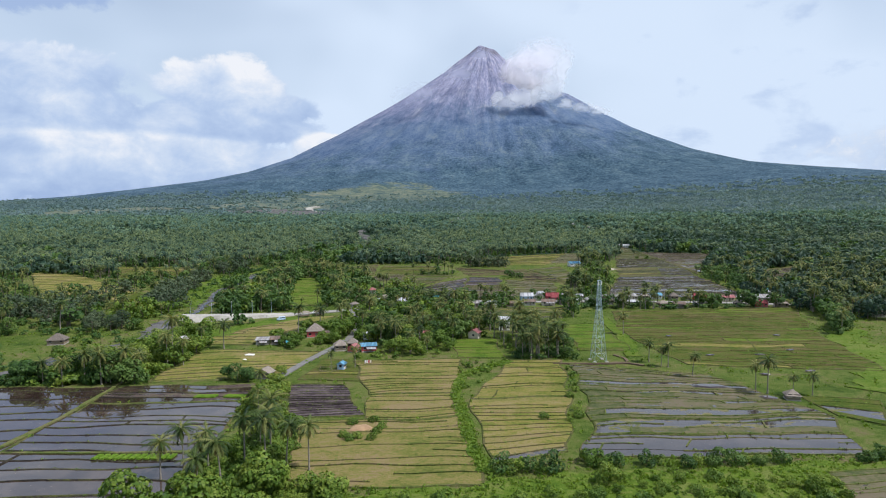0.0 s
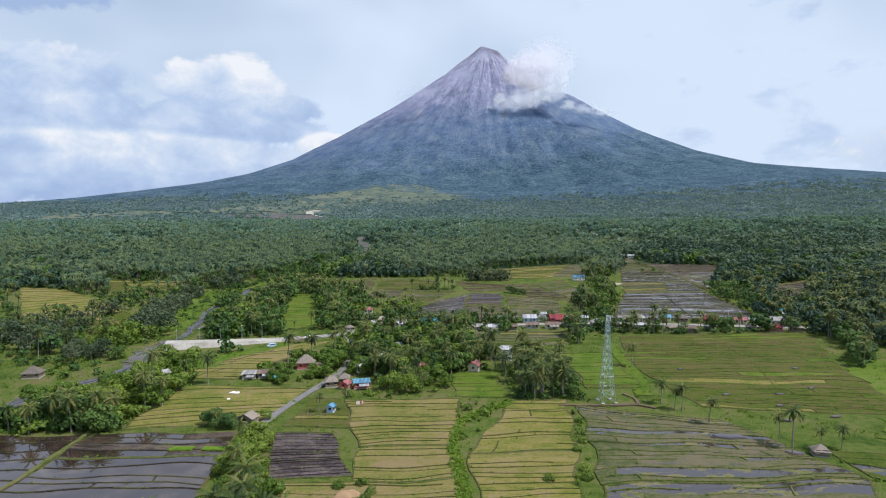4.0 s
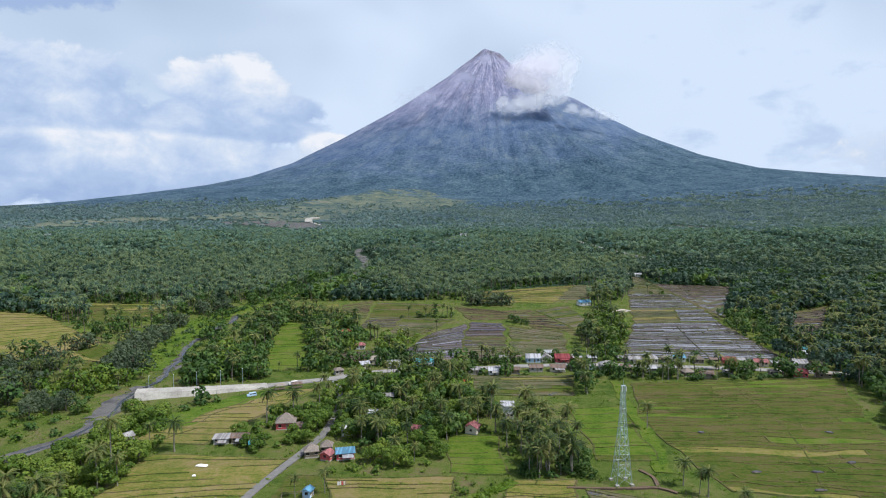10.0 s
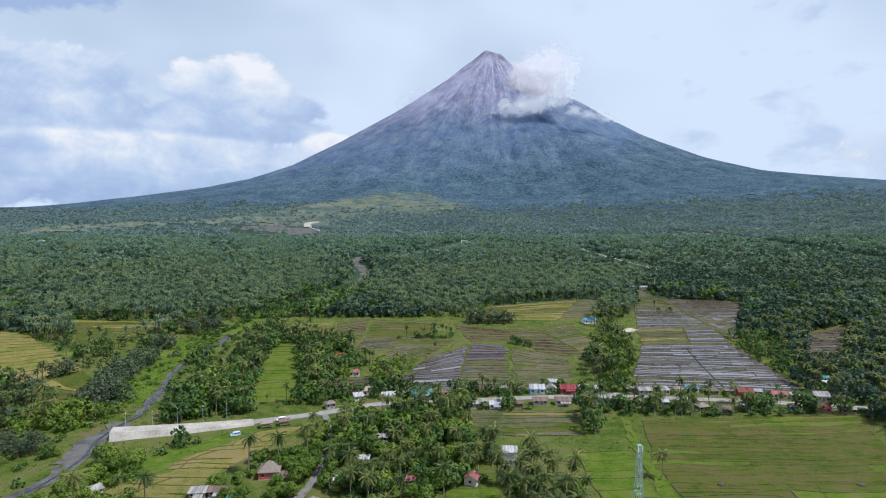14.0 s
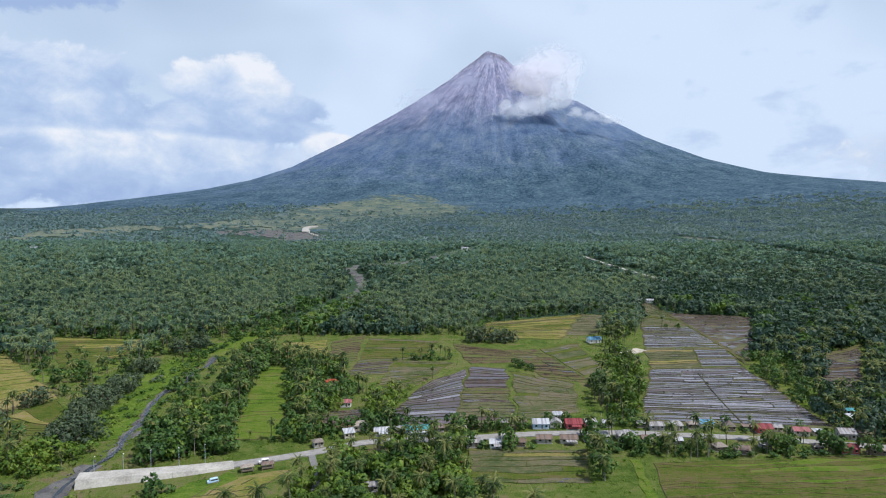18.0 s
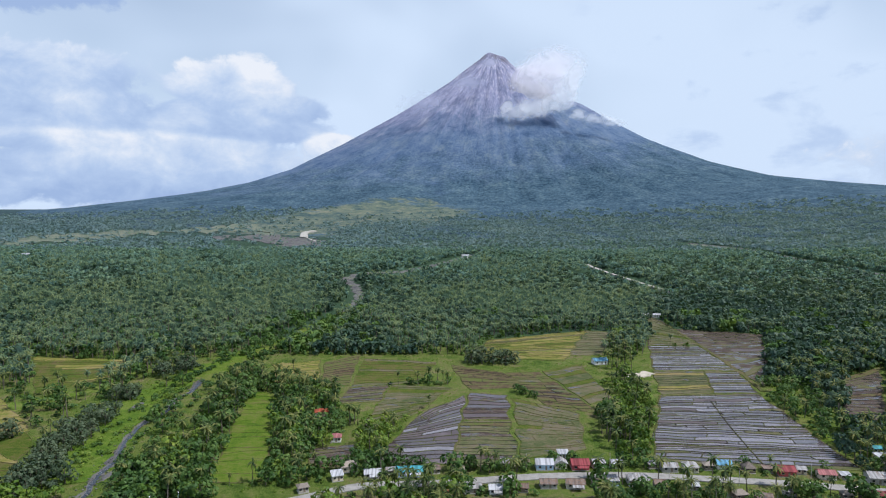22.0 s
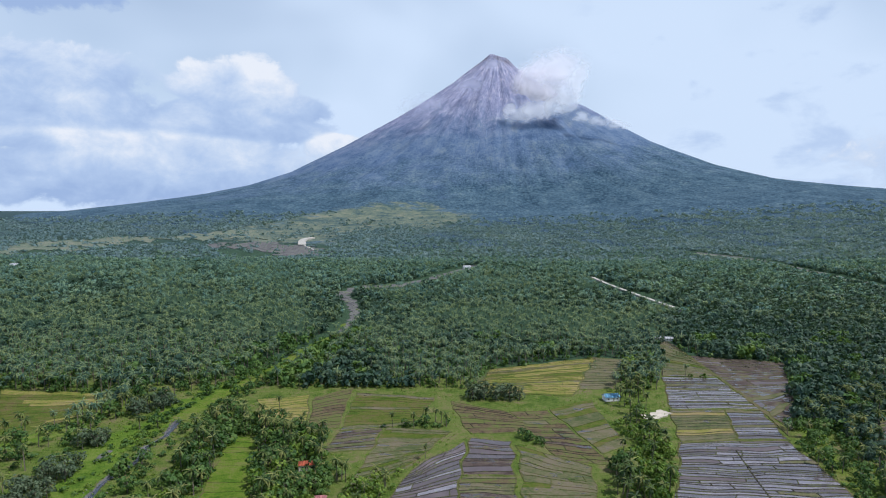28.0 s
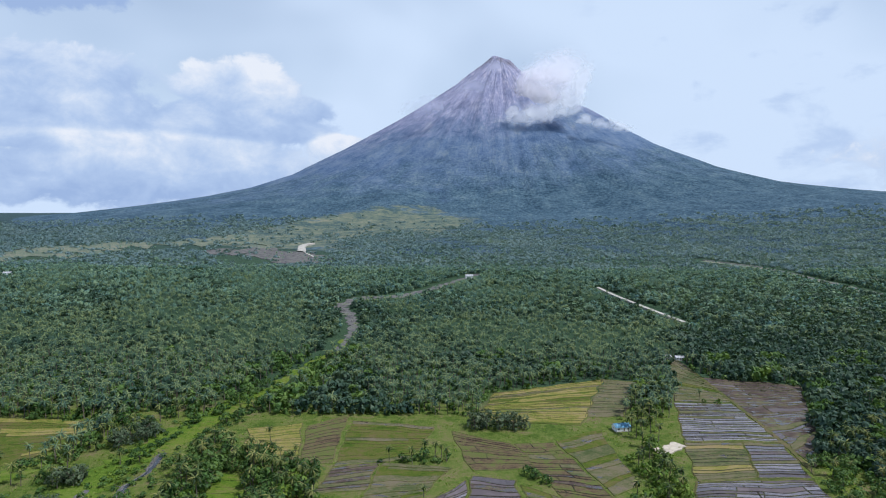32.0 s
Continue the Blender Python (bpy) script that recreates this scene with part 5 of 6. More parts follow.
house(-181, 293, 9, 7, 2.2, "cone", "thatch", "wood", "large thatched hut by the river bed", 10)
house(114, 203, 5, 4.5, 1.5, "cone", "thatch", "wood", "low thatched field hut", -12)
house(-40, 244, 3.6, 3.2, 2.6, "gable", "roof_blue", "pale_blue", "little stall with a blue tarpaulin roof", 80)
house(-51, 447, 7, 6, 2.8, "hip", "roof_pink", "white", "white house with a faded red roof", 5)
house(-66, 485, 10, 6, 3.2, "hip", "roof_orange", "cream", "house with a bright red roof among palms", 10)
house(-126, 430, 6, 5, 2.6, "shed", "roof_pale", "white", "white shed under dark trees", 0)
house(125, 602, 13, 8, 3.2, "gable", "roof_blue", "white", "blue-roofed farmhouse at the grove", 10)
house(226, 780, 9, 6, 3.0, "gable", "roof_pale", "white", "white farmhouse at the forest edge", 0)
house(215, 783, 9, 6, 2.8, "gable", "roof_pale", "block", "pale-roofed barn at the forest edge", 4)


house(-764, 1258, 16, 11, 5.5, "gable", "roof_pale", "white", "white building in a forest clearing", 20)
house(36, 1268, 16, 10, 5.0, "gable", "roof_pale", "white", "pale farm building beside the gravel wash", 10)
HOUSE_SPOTS += [(-66, 477, 6), (-65, 469, 5), (-10, 398, 6), (31, 313, 5), (30.5, 308, 3.5), (-63, 300, 4), (-24, 338, 4), (-758, 1238, 17), (35, 1249, 17)]


# ---- steel tower ----
def build_tower(x, y):
    root = thing("lattice_tower", x, y, 8, "pale galvanised steel lattice tower on four legs", "tower")
    levels = [0, 3.6, 7.0, 10.2, 13.2, 16.0, 18.6, 21.0, 23.3, 25.5, 27.6, 29.6, 31.5, 33.0]

    def half(z):
        return 2.6 - 1.8 * (z / 23) if z < 23 else 0.8 - 0.25 * (z - 23) / 10

    corners = [(-1, -1), (1, -1), (1, 1), (-1, 1)]
    for cx, cy in corners:
        part("leg", a_rod((cx * half(0), cy * half(0), 0), (cx * half(23), cy * half(23), 23), 0.095, 0.085, 5), M["steel"], root)
        part("upper_leg", a_rod((cx * half(23), cy * half(23), 23), (cx * half(33), cy * half(33), 33), 0.1, 0.08, 5), M["steel"], root)
        part("footing", a_box(cx * 2.6 - 0.6, cy * 2.6 - 0.6, -0.5, cx * 2.6 + 0.6, cy * 2.6 + 0.6, 0.35), M["concrete"], root, "grey concrete footing")
    for a, b in zip(levels, levels[1:]):
        for i in range(4):
            p, q = corners[i], corners[(i + 1) % 4]
            at = lambda c, z: (c[0] * half(z), c[1] * half(z), z)
            part("brace", a_rod(at(p, a), at(q, b), 0.042, 0.042, 4), M["steel"], root)
            part("brace", a_rod(at(q, a), at(p, b), 0.042, 0.042, 4), M["steel"], root)
            part("crossbar", a_rod(at(p, b), at(q, b), 0.04, 0.04, 4), M["steel"], root)
    part("top_plate", a_box(-0.65, -0.65, 33.0, 0.65, 0.65, 33.1), M["steel"], root)
    for s in (-1, 1):
        part("antenna", a_box(s * 0.7 - 0.1, -0.75, 31.2, s * 0.7 + 0.1, -0.62, 33.0), M["white"], root, "white panel antenna")
    part("lightning_rod", a_rod((0, 0, 33.1), (0, 0, 35.2), 0.04, 0.02, 5), M["steel"], root)
    HOUSE_SPOTS.append((x, y, 6))


build_tower(63.2, 254.5)


def street_pole(x, y, tall, turn, lamp=True):
    root = thing("street_lamp" if lamp else "power_pole", x, y, turn, "slim pale street lamp beside the dike road" if lamp else "grey concrete power pole beside the road", "street lamp" if lamp else "power pole", "road poles")
    part("pole", a_rod((0, 0, -0.3), (0, 0, tall), 0.13, 0.08, 6), M["steel" if lamp else "block"], root)
    if lamp:
        part("arm", a_rod((0, 0, tall - 0.1), (0, -1.6, tall + 0.3), 0.05, 0.04, 5), M["steel"], root)
        part("lamp_head", a_box(-0.15, -2.2, tall + 0.22, 0.15, -1.5, tall + 0.36), M["white"], root)
    else:
        part("crossarm", a_box(-1.0, -0.06, tall - 0.6, 1.0, 0.06, tall - 0.45), M["wood"], root)


for px, py in ((-143, 354), (-132, 357), (-122, 361), (-111, 364), (-101, 368)):
    street_pole(px, py, 8.0, 200)
for px, py in ((-20, 388), (14, 392), (46, 411), (86, 413), (110, 401), (140, 397), (176, 404), (214, 397)):
    street_pole(px, py, 8.5, 90, False)

# the raised concrete dike that carries the road's western end
dike = thing("concrete_dike", -118, 352, 0, "long pale concrete dike with sloping sides", "dike")
do = dike.matrix_world.translation
pts = smooth_line(MAIN_ROAD[:3], 8)
for i, (a, b) in enumerate(zip(pts, pts[1:])):
    bm = bmesh.new()
    n = Vector((b[1] - a[1], a[0] - b[0])).normalized()
    quad = []
    for q, s in ((a, i / (len(pts) - 1)), (b, (i + 0.985) / (len(pts) - 1))):
        top = 3.4 - 2.9 * s
        for off, z in ((-3.9, top), (3.6, top), (3.9 + top * 0.55, -0.5), (-3.9 - top * 0.5, -0.5)):
            quad.append(bm.verts.new((q[0] + n.x * off - do.x, q[1] + n.y * off - do.y, hz(*q) + z - do.z)))
    for k in range(4):
        j = (k + 1) % 4
        bm.faces.new((quad[k], quad[j], quad[4 + j], quad[4 + k]))
    bm.faces.new(quad[:4][::-1])
    bm.faces.new(quad[4:])
    part("slab", bm, M["concrete"], dike)

# ---- groves ----
for i, (px, py, s) in enumerate(((-67, 145, 0.95), (-64, 151, 1.0), (-58, 144, 0.9), (-56, 146, 1.0), (-49, 151, 1.0), (-47, 167, 1.35), (-45, 160, 1.1), (-39, 152, 1.1), (-33, 150, 1.0), (-43, 148, 1.05),
                                 (83, 252, 0.9), (88, 244, 0.85), (92, 230, 0.85), (107, 213, 0.80), (109, 209, 0.9), (123, 207, 0.75), (88, 306, 0.95), (86, 246, 0.7), (116, 206, 0.6))):
    PALMS.append((px, py, s, i * 67 % 360, i, "palm"))
for i, (px, py, s) in enumerate((
                                 (-137, 223, 1.0), (-124, 225, 1.1), (-113, 229, 1.0), (-110, 248, 1.2), (-105, 251, 0.8), (-99, 281, 1.25), (-131, 236, 1.0), (-118, 240, 0.9), (-44, 243, 0.6), (-35, 246, 0.6), (-117, 262, 1.0),
                                 (-215, 480, 1.2), (-240, 500, 1.1), (-255, 520, 1.1), (-105, 575, 0.9), (-3, 498, 0.7), (8, 548, 0.9), (-60, 402, 0.9), (2, 392, 1.0), (40, 398, 1.0), (78, 402, 1.1), (88, 398, 1.0), (104, 398, 1.1), (128, 398, 1.1), (156, 396, 1.0), (100, 424, 0.9), (212, 404, 1.1))):
    PALMS.append((px, py, s, i * 67 % 360, i, "palm"))
grove([(-66, 146), (-50, 182), (-41, 182), (-37, 160), (-26, 138), (-16, 116), (-76, 116)], 3.0, (0.02, 0.12, 0.86), 61, "leaf_light", 1.0)
grove([(-24, 136), (6, 134), (34, 144), (95, 145), (112, 157), (130, 150), (120, 128), (-20, 122)], 5.0, (0.0, 0.03, 0.97), 62, "leaf_light", 0.72)
grove([(-165, 256), (-163, 228), (-149, 219), (-110, 228), (-106, 262), (-108, 300), (-128, 330), (-140, 300), (-140, 270)], 4.8, (0.04, 0.14, 0.82), 63, "leaf_light")
HOUSE_SPOTS += [(30, 310, 9), (14, 292, 6), (-63, 300, 8), (-24, 337, 5), (-28, 313, 5)]
grove([(-45, 374), (14, 384), (16, 344), (26, 336), (26, 300), (3, 289), (-27, 280), (-40, 310)], 5.8, (0.40, 0.32, 0.28), 64, "leaf_light")
grove([(24, 304), (36, 314), (58, 302), (57, 278), (29, 276)], 5.2, (0.62, 0.16, 0.22), 641, "leaf_light")
grove([(-27, 281), (3, 290), (4, 272), (-8, 266), (-24, 270)], 4.6, (0.12, 0.34, 0.54), 643, "leaf_light", 0.85)
grove([(-41, 456), (-13, 486), (-28, 424), (-38, 426)], 4.8, (0.25, 0.30, 0.45), 644, "leaf_light", 0.8)
grove([(106, 500), (145, 527), (128, 480), (109, 426), (97, 432)], 4.6, (0.08, 0.22, 0.70), 645, "leaf_light", 0.8)
grove([(-196, 352), (-166, 350), (-161, 378), (-190, 384)], 5.4, (0.14, 0.52, 0.34), 646, "leaf_light", 0.9, True)
grove([(66, 346), (78, 352), (84, 386), (75, 388), (71, 352)], 6.0, (0.70, 0.12, 0.18), 642)
grove([(-40, 368), (14, 380), (16, 344), (28, 336), (30, 300), (3, 292), (-27, 284), (-38, 310)], 8.5, (0.0, 0.6, 0.4), 101)
grove([(-130, 370), (-160, 458), (-172, 550), (-118, 530), (-118, 402), (-98, 376)], 13, (0.0, 0.8, 0.2), 102, "leaf_light")
grove([(-80, 392), (-98, 452), (-100, 530), (-64, 530), (-50, 470), (-58, 410)], 13, (0.0, 0.8, 0.2), 103, "leaf_light")
grove([(-165, 256), (-150, 222), (-110, 230), (-108, 300), (-128, 330)], 10, (0.0, 0.6, 0.4), 104, "leaf_light")
grove([(-65, 221), (-57, 222), (-47, 185), (-60, 180)], 3.2, (0.12, 0.28, 0.6), 105, "leaf_light", 0.9)
grove([(-165, 225), (-112, 225), (-110, 232), (-160, 234)], 3.6, (0.05, 0.35, 0.6), 106)
grove([(29, 263), (56, 263), (55, 257), (29, 257)], 2.8, (0.04, 0.10, 0.86), 651, "leaf", 0.7)
grove([(30, 278), (55, 276), (56, 258), (29, 258)], 4.0, (0.55, 0.05, 0.40), 65)
grove([(-80, 294), (-74, 312), (-66, 330), (-48, 340), (-45, 305), (-54, 286), (-68, 280)], 6.4, (0.2, 0.45, 0.35), 66, "leaf_light")
for i, (px, py, pr) in enumerate(((-176, 392, 12), (-182, 412, 10), (-192, 440, 13), (-193, 474, 11), (-200, 518, 9), (-199, 572, 10), (-186, 581, 9), (-226, 400, 16), (-236, 440, 14), (-246, 372, 18), (-210, 350, 14), (-176, 326, 9))):
    grove([(px + pr * math.cos(a), py + 1.3 * pr * math.sin(a)) for a in (0.2, 1.0, 1.9, 2.7, 3.6, 4.4, 5.3)], 5.6, (0.06, 0.66, 0.28), 670 + i, "leaf_dark", 0.95, True)
grove([(-130, 366), (-160, 458), (-180, 557), (-150, 590), (-118, 530), (-100, 392), (-90, 378)], 5.4, (0.26, 0.48, 0.26), 68)
grove([(-80, 392), (-98, 452), (-102, 542), (-64, 540), (-60, 500), (-40, 470), (-58, 440), (-58, 410), (-40, 418), (-50, 396)], 5.8, (0.40, 0.36, 0.24), 69)
grove([(-150, 590), (-118, 560), (-82, 552), (-100, 530), (-118, 530)], 5.5, (0.3, 0.5, 0.2), 70)
grove([(161, 705), (172, 660), (150, 590), (146, 552), (128, 552), (122, 608), (134, 630)], 8.0, (0.40, 0.36, 0.24), 71, "leaf_light")
grove([(112, 560), (140, 552), (136, 505), (122, 505)], 6.5, (0.3, 0.4, 0.3), 85, "leaf_light")
grove([(90, 470), (106, 500), (112, 496), (104, 440), (92, 432)], 5.0, (0.65, 0.2, 0.15), 86)
grove([(106, 500), (136, 505), (112, 436), (104, 440)], 8.0, (0.15, 0.35, 0.5), 87, "leaf_light")
grove([(36, 556), (52, 563), (90, 504), (78, 498), (60, 520)], 4.5, (0.16, 0.24, 0.60), 72, "leaf", 0.62)
grove([(22, 600), (26, 614), (62, 612), (60, 596)], 4.5, (0.1, 0.45, 0.45), 73, "leaf_dark")
grove([(-38, 556), (-28, 560), (10, 560), (12, 545), (-20, 540), (-40, 545)], 5.0, (0.2, 0.3, 0.5), 74, "leaf", 0.75)
grove([(75, 390), (215, 384), (215, 376), (120, 376), (78, 380)], 4.6, (0.30, 0.20, 0.50), 75, "leaf", 0.8)
grove([(-28, 392), (50, 394), (48, 386), (-24, 384)], 4.4, (0.45, 0.25, 0.3), 76)
grove([(-40, 420), (-28, 424), (0, 414), (60, 422), (108, 421), (108, 412), (0, 404), (-36, 404)], 4.8, (0.15, 0.30, 0.55), 77, "leaf", 0.85)
grove([(108, 420), (206, 411), (206, 403), (108, 412)], 5.2, (0.08, 0.10, 0.82), 771, "leaf", 0.72)
grove([(216, 372), (206, 330), (186, 300), (192, 296), (214, 330), (226, 372)], 4.8, (0.25, 0.35, 0.4), 78)
grove([(208, 374), (207, 430), (215, 500), (219, 530), (238, 580), (256, 590), (300, 620), (380, 600), (360, 372), (240, 330)], 5.8, (0.42, 0.42, 0.16), 79, "leaf_deep")
grove([(212, 378), (212, 430), (222, 440), (256, 590), (300, 620), (360, 600), (350, 376)], 18, (0.1, 0.7, 0.2), 792, "leaf", 1.0)
grove(GAP_RIGHT, 6.5, (0.10, 0.30, 0.60), 111, "leaf", 0.8, True)
grove([(-430, 620), (-140, 640), (-160, 590), (-205, 560), (-205, 430), (-170, 340), (-176, 300), (-330, 330), (-430, 480)], 10.5, (0.34, 0.20, 0.46), 91)
grove([(-72, 240), (-64, 241), (-64, 231), (-80, 231), (-86, 240)], 3.2, (0.0, 0.4, 0.6), 80)
grove([(2, 258), (26, 256), (8, 208), (10, 150), (14, 146), (6, 142), (2, 210)], 5.6, (0.0, 0.0, 1.0), 81, "leaf_light", 0.38)
grove([(47, 246), (51, 246), (40, 180), (36, 180)], 5.0, (0.0, 0.03, 0.97), 82, "leaf_light", 0.75)
grove([(-118, 322), (-112, 328), (-100, 346), (-112, 340)], 4.0, (0.0, 0.1, 0.9), 83)
grove([(-230, 300), (-176, 250), (-150, 300), (-150, 400), (-170, 480), (-190, 560), (-140, 690), (-128, 620), (-150, 540), (-136, 450), (-150, 330), (-165, 235), (-215, 250)], 8.5, (0.03, 0.09, 0.88), 88, "leaf", 0.85, True)
grove([(-178, 560), (-150, 560), (-112, 700), (-96, 800), (-112, 805), (-150, 690)], 7.0, (0.0, 0.12, 0.88), 107, "leaf", 0.9, True)
for sd, tn in ((108, "leaf"), (109, "leaf_light")):
    grove([(-178, 290), (-158, 290), (-157, 350), (-162, 440), (-168, 500), (-172, 560), (-196, 560), (-188, 500), (-180, 440), (-172, 380), (-190, 330)], 11.0, (0.0, 0.04, 0.96), sd, tn, 0.75, True)
grove([(-57, 352), (-37, 356), (-36, 296), (-52, 288), (-60, 300)], 5.2, (0.2, 0.42, 0.38), 110, "leaf_light")
grove([(-40, 380), (80, 392), (215, 378), (215, 386), (80, 400), (-38, 388)], 6.5, (0.40, 0.35, 0.25), 112)
grove(GREEN_STRIP, 8, (0.03, 0.1, 0.87), 89, "leaf_light", 0.6)
grove([(-300, 330), (-230, 330), (-200, 290), (-230, 260), (-300, 270)], 9.0, (0.2, 0.4, 0.4), 90)
for px, py in ((37, 153), (39, 150), (42, 152), (50, 152), (53, 153), (60, 151), (63, 153), (66, 151), (68, 153), (72, 152), (75, 154), (78, 152), (84, 153), (106, 154), (110, 155), (14, 149), (17, 148), (20, 149), (23, 148), (26, 149)):
    BUSHES.append((px, py, 0.8 + 0.5 * (px * 7 % 5) / 4, px * 31 % 360, px, "leaf_light" if px % 2 else "leaf"))
for px, py, ps in ((-76, 229, 0.72), (-71.5, 227.5, 0.66), (-80, 231, 0.60), (-61.5, 236, 0.5), (-58, 300, 0.7), (-50, 318, 0.75), (-72, 320, 0.7), (-54, 292, 0.6)):
    TREES.append((px, py, ps, px * 37 % 360, int(-px), "leaf" if px < -66 else "leaf_light"))
for px, py in ((-20, 170), (-24, 171), (-28, 172), (-26, 169.5), (-19, 175), (-18, 179), (-21, 184), (-27, 182), (30, 186), (-36, 262), (-20, 262), (-28, 264), (10, 246), (16, 240)):
    BUSHES.append((px, py, 0.8, px * 31 % 360, 3, "leaf_light"))


# ---- every near plant a thing of its own ----
def palm_things():
    kinds = []
    for i in range(5):
        tv, tf, cv, cf = palm_shape(200 + i, 9.5 + 0.7 * i, 28, 11, 4.4, 0.78, 7, 5)
        root = thing("coconut_palm", 0, -700 - 20 * i, 0, "tall slender coconut palm with a drooping green crown", "palm tree", "coconut palms")
        put("trunk", mesh_of("trunk", tv, tf, M["trunk"], True), root)
        put("crown", mesh_of("crown", cv, cf, M["palm"]), root)
        rnd, top, base, dv, df = random.Random(260 + i), cv[0], 0, [], []
        for j in range(4):
            v, f = frond(rnd, j * 1.7 + i, -0.55 - 0.15 * j, 3.2, 4, 0.5)
            dv.append(v + top - np.array([0, 0, 0.25]))
            df.append(f + base)
            base += len(v)
        put("dry_fronds", mesh_of("dry_fronds", np.concatenate(dv), np.concatenate(df), M["palm_dry"]), root, "withered straw-coloured fronds")
        kinds.append(root)
    return kinds


def tree_things(name, label, category, group, sizes, tone, clumps, leaf, low, base):
    kinds = []
    for i, (tall, wide) in enumerate(sizes):
        tv, tf, cv, cf = tree_shape(base + i, tall, wide, clumps, leaf, 0.75, low)
        root = thing(name, 0, -600 - 20 * i - base, 0, label, category, group)
        put("trunk" if category == "tree" else "stem", mesh_of("trunk", tv, tf, M["bark"]), root)
        put("crown" if category == "tree" else "foliage", mesh_of("crown", cv, cf, M[tone]), root)
        kinds.append(root)
    return kinds


def plant(rows, kinds_of, limit, lift=0.0):
    """Sets out the nearest rows as copies; returns the rest."""
    rows = sorted(rows, key=lambda r: r[1])
    used = set()
    for x, y, s, turn, pick, tone in rows[:limit]:
        kinds = kinds_of(tone)
        ob = kinds[pick % len(kinds)]
        m = pose(x, y, hz(x, y) + lift, 0, 0, turn) @ Matrix.Scale(s, 4)
        if ob in used:
            copy_thing(ob, m)
        else:
            used.add(ob)
            ob.matrix_world = m
    return rows[limit:], used


palms = palm_things()
green = tree_things("broadleaf_tree", "leafy green broad-leaved tree with a rounded crown", "tree", "village trees", ((9, 8.5), (11, 9.5), (7.5, 8)), "leaf", 640, 0.52, 0.12, 300)
lush = tree_things("broadleaf_tree", "light green leafy tree with a spreading crown", "tree", "village trees", ((7, 8), (8.5, 9)), "leaf_light", 640, 0.50, 0.12, 310)
dusky = tree_things("casuarina_tree", "dark feathery grey-green tree", "tree", "dark trees", ((13, 9), (11, 8.5), (15, 9.5)), "leaf_dark", 700, 0.40, 0.15, 320)
shrubs = tree_things("bush", "bright green leafy bush", "bush", "bushes", ((3.0, 5.0), (2.4, 4.2), (3.6, 4.8)), "leaf_light", 420, 0.29, 0.1, 340)
dull = tree_things("bush", "deep green leafy bush", "bush", "bushes", ((3.4, 5.2), (2.6, 4.6), (4.2, 5.0)), "leaf", 420, 0.30, 0.1, 360)
rest_palms, used_a = plant(PALMS, lambda t: palms, 290)
rest_trees, used_b = plant(TREES, lambda t: dusky if t == "leaf_dark" else lush if t == "leaf_light" else green, 230)
rest_bushes, used_c = plant(BUSHES, lambda t: shrubs if t == "leaf_light" else dull, 330)
for ob in palms + green + lush + dusky + shrubs + dull:
    if ob not in used_a | used_b | used_c:
        for o in (*ob.children_recursive, ob):
            bpy.data.objects.remove(o)


# ---- the forest ----
def rows_of(rows):
    a = np.array([r[:5] for r in rows], float).reshape(-1, 5)
    return a[:, 0], a[:, 1], a[:, 2], np.radians(a[:, 3]), a[:, 4].astype(int)


def scatter(y0, y1, gap, seed, spread=0.74, margin=70, loose=0.45):
    """Uneven spots over the land seen between two distances, off the fields and roads."""
    r = np.random.RandomState(seed)
    x, y = np.meshgrid(np.arange(-spread * y1 - margin, spread * y1 + margin, gap), np.arange(y0, y1, gap))
    x = x + (np.arange(len(x)) % 2)[:, None] * gap * 0.5
    x, y = x.ravel() + r.uniform(-loose, loose, x.size) * gap, y.ravel() + r.uniform(-loose, loose, y.size) * gap
    ok = np.abs(x - 10) < spread * y + margin
    x, y = x[ok], y[ok]
    ok = ~blocked(x, y) & ~inside(x, y, MEADOW) & ~inside(x, y, GREEN_STRIP) & ~inside(x, y, GAP_RIGHT) & ~inside(x, y, RIGHT_VIEW)
    return x[ok], y[ok], r


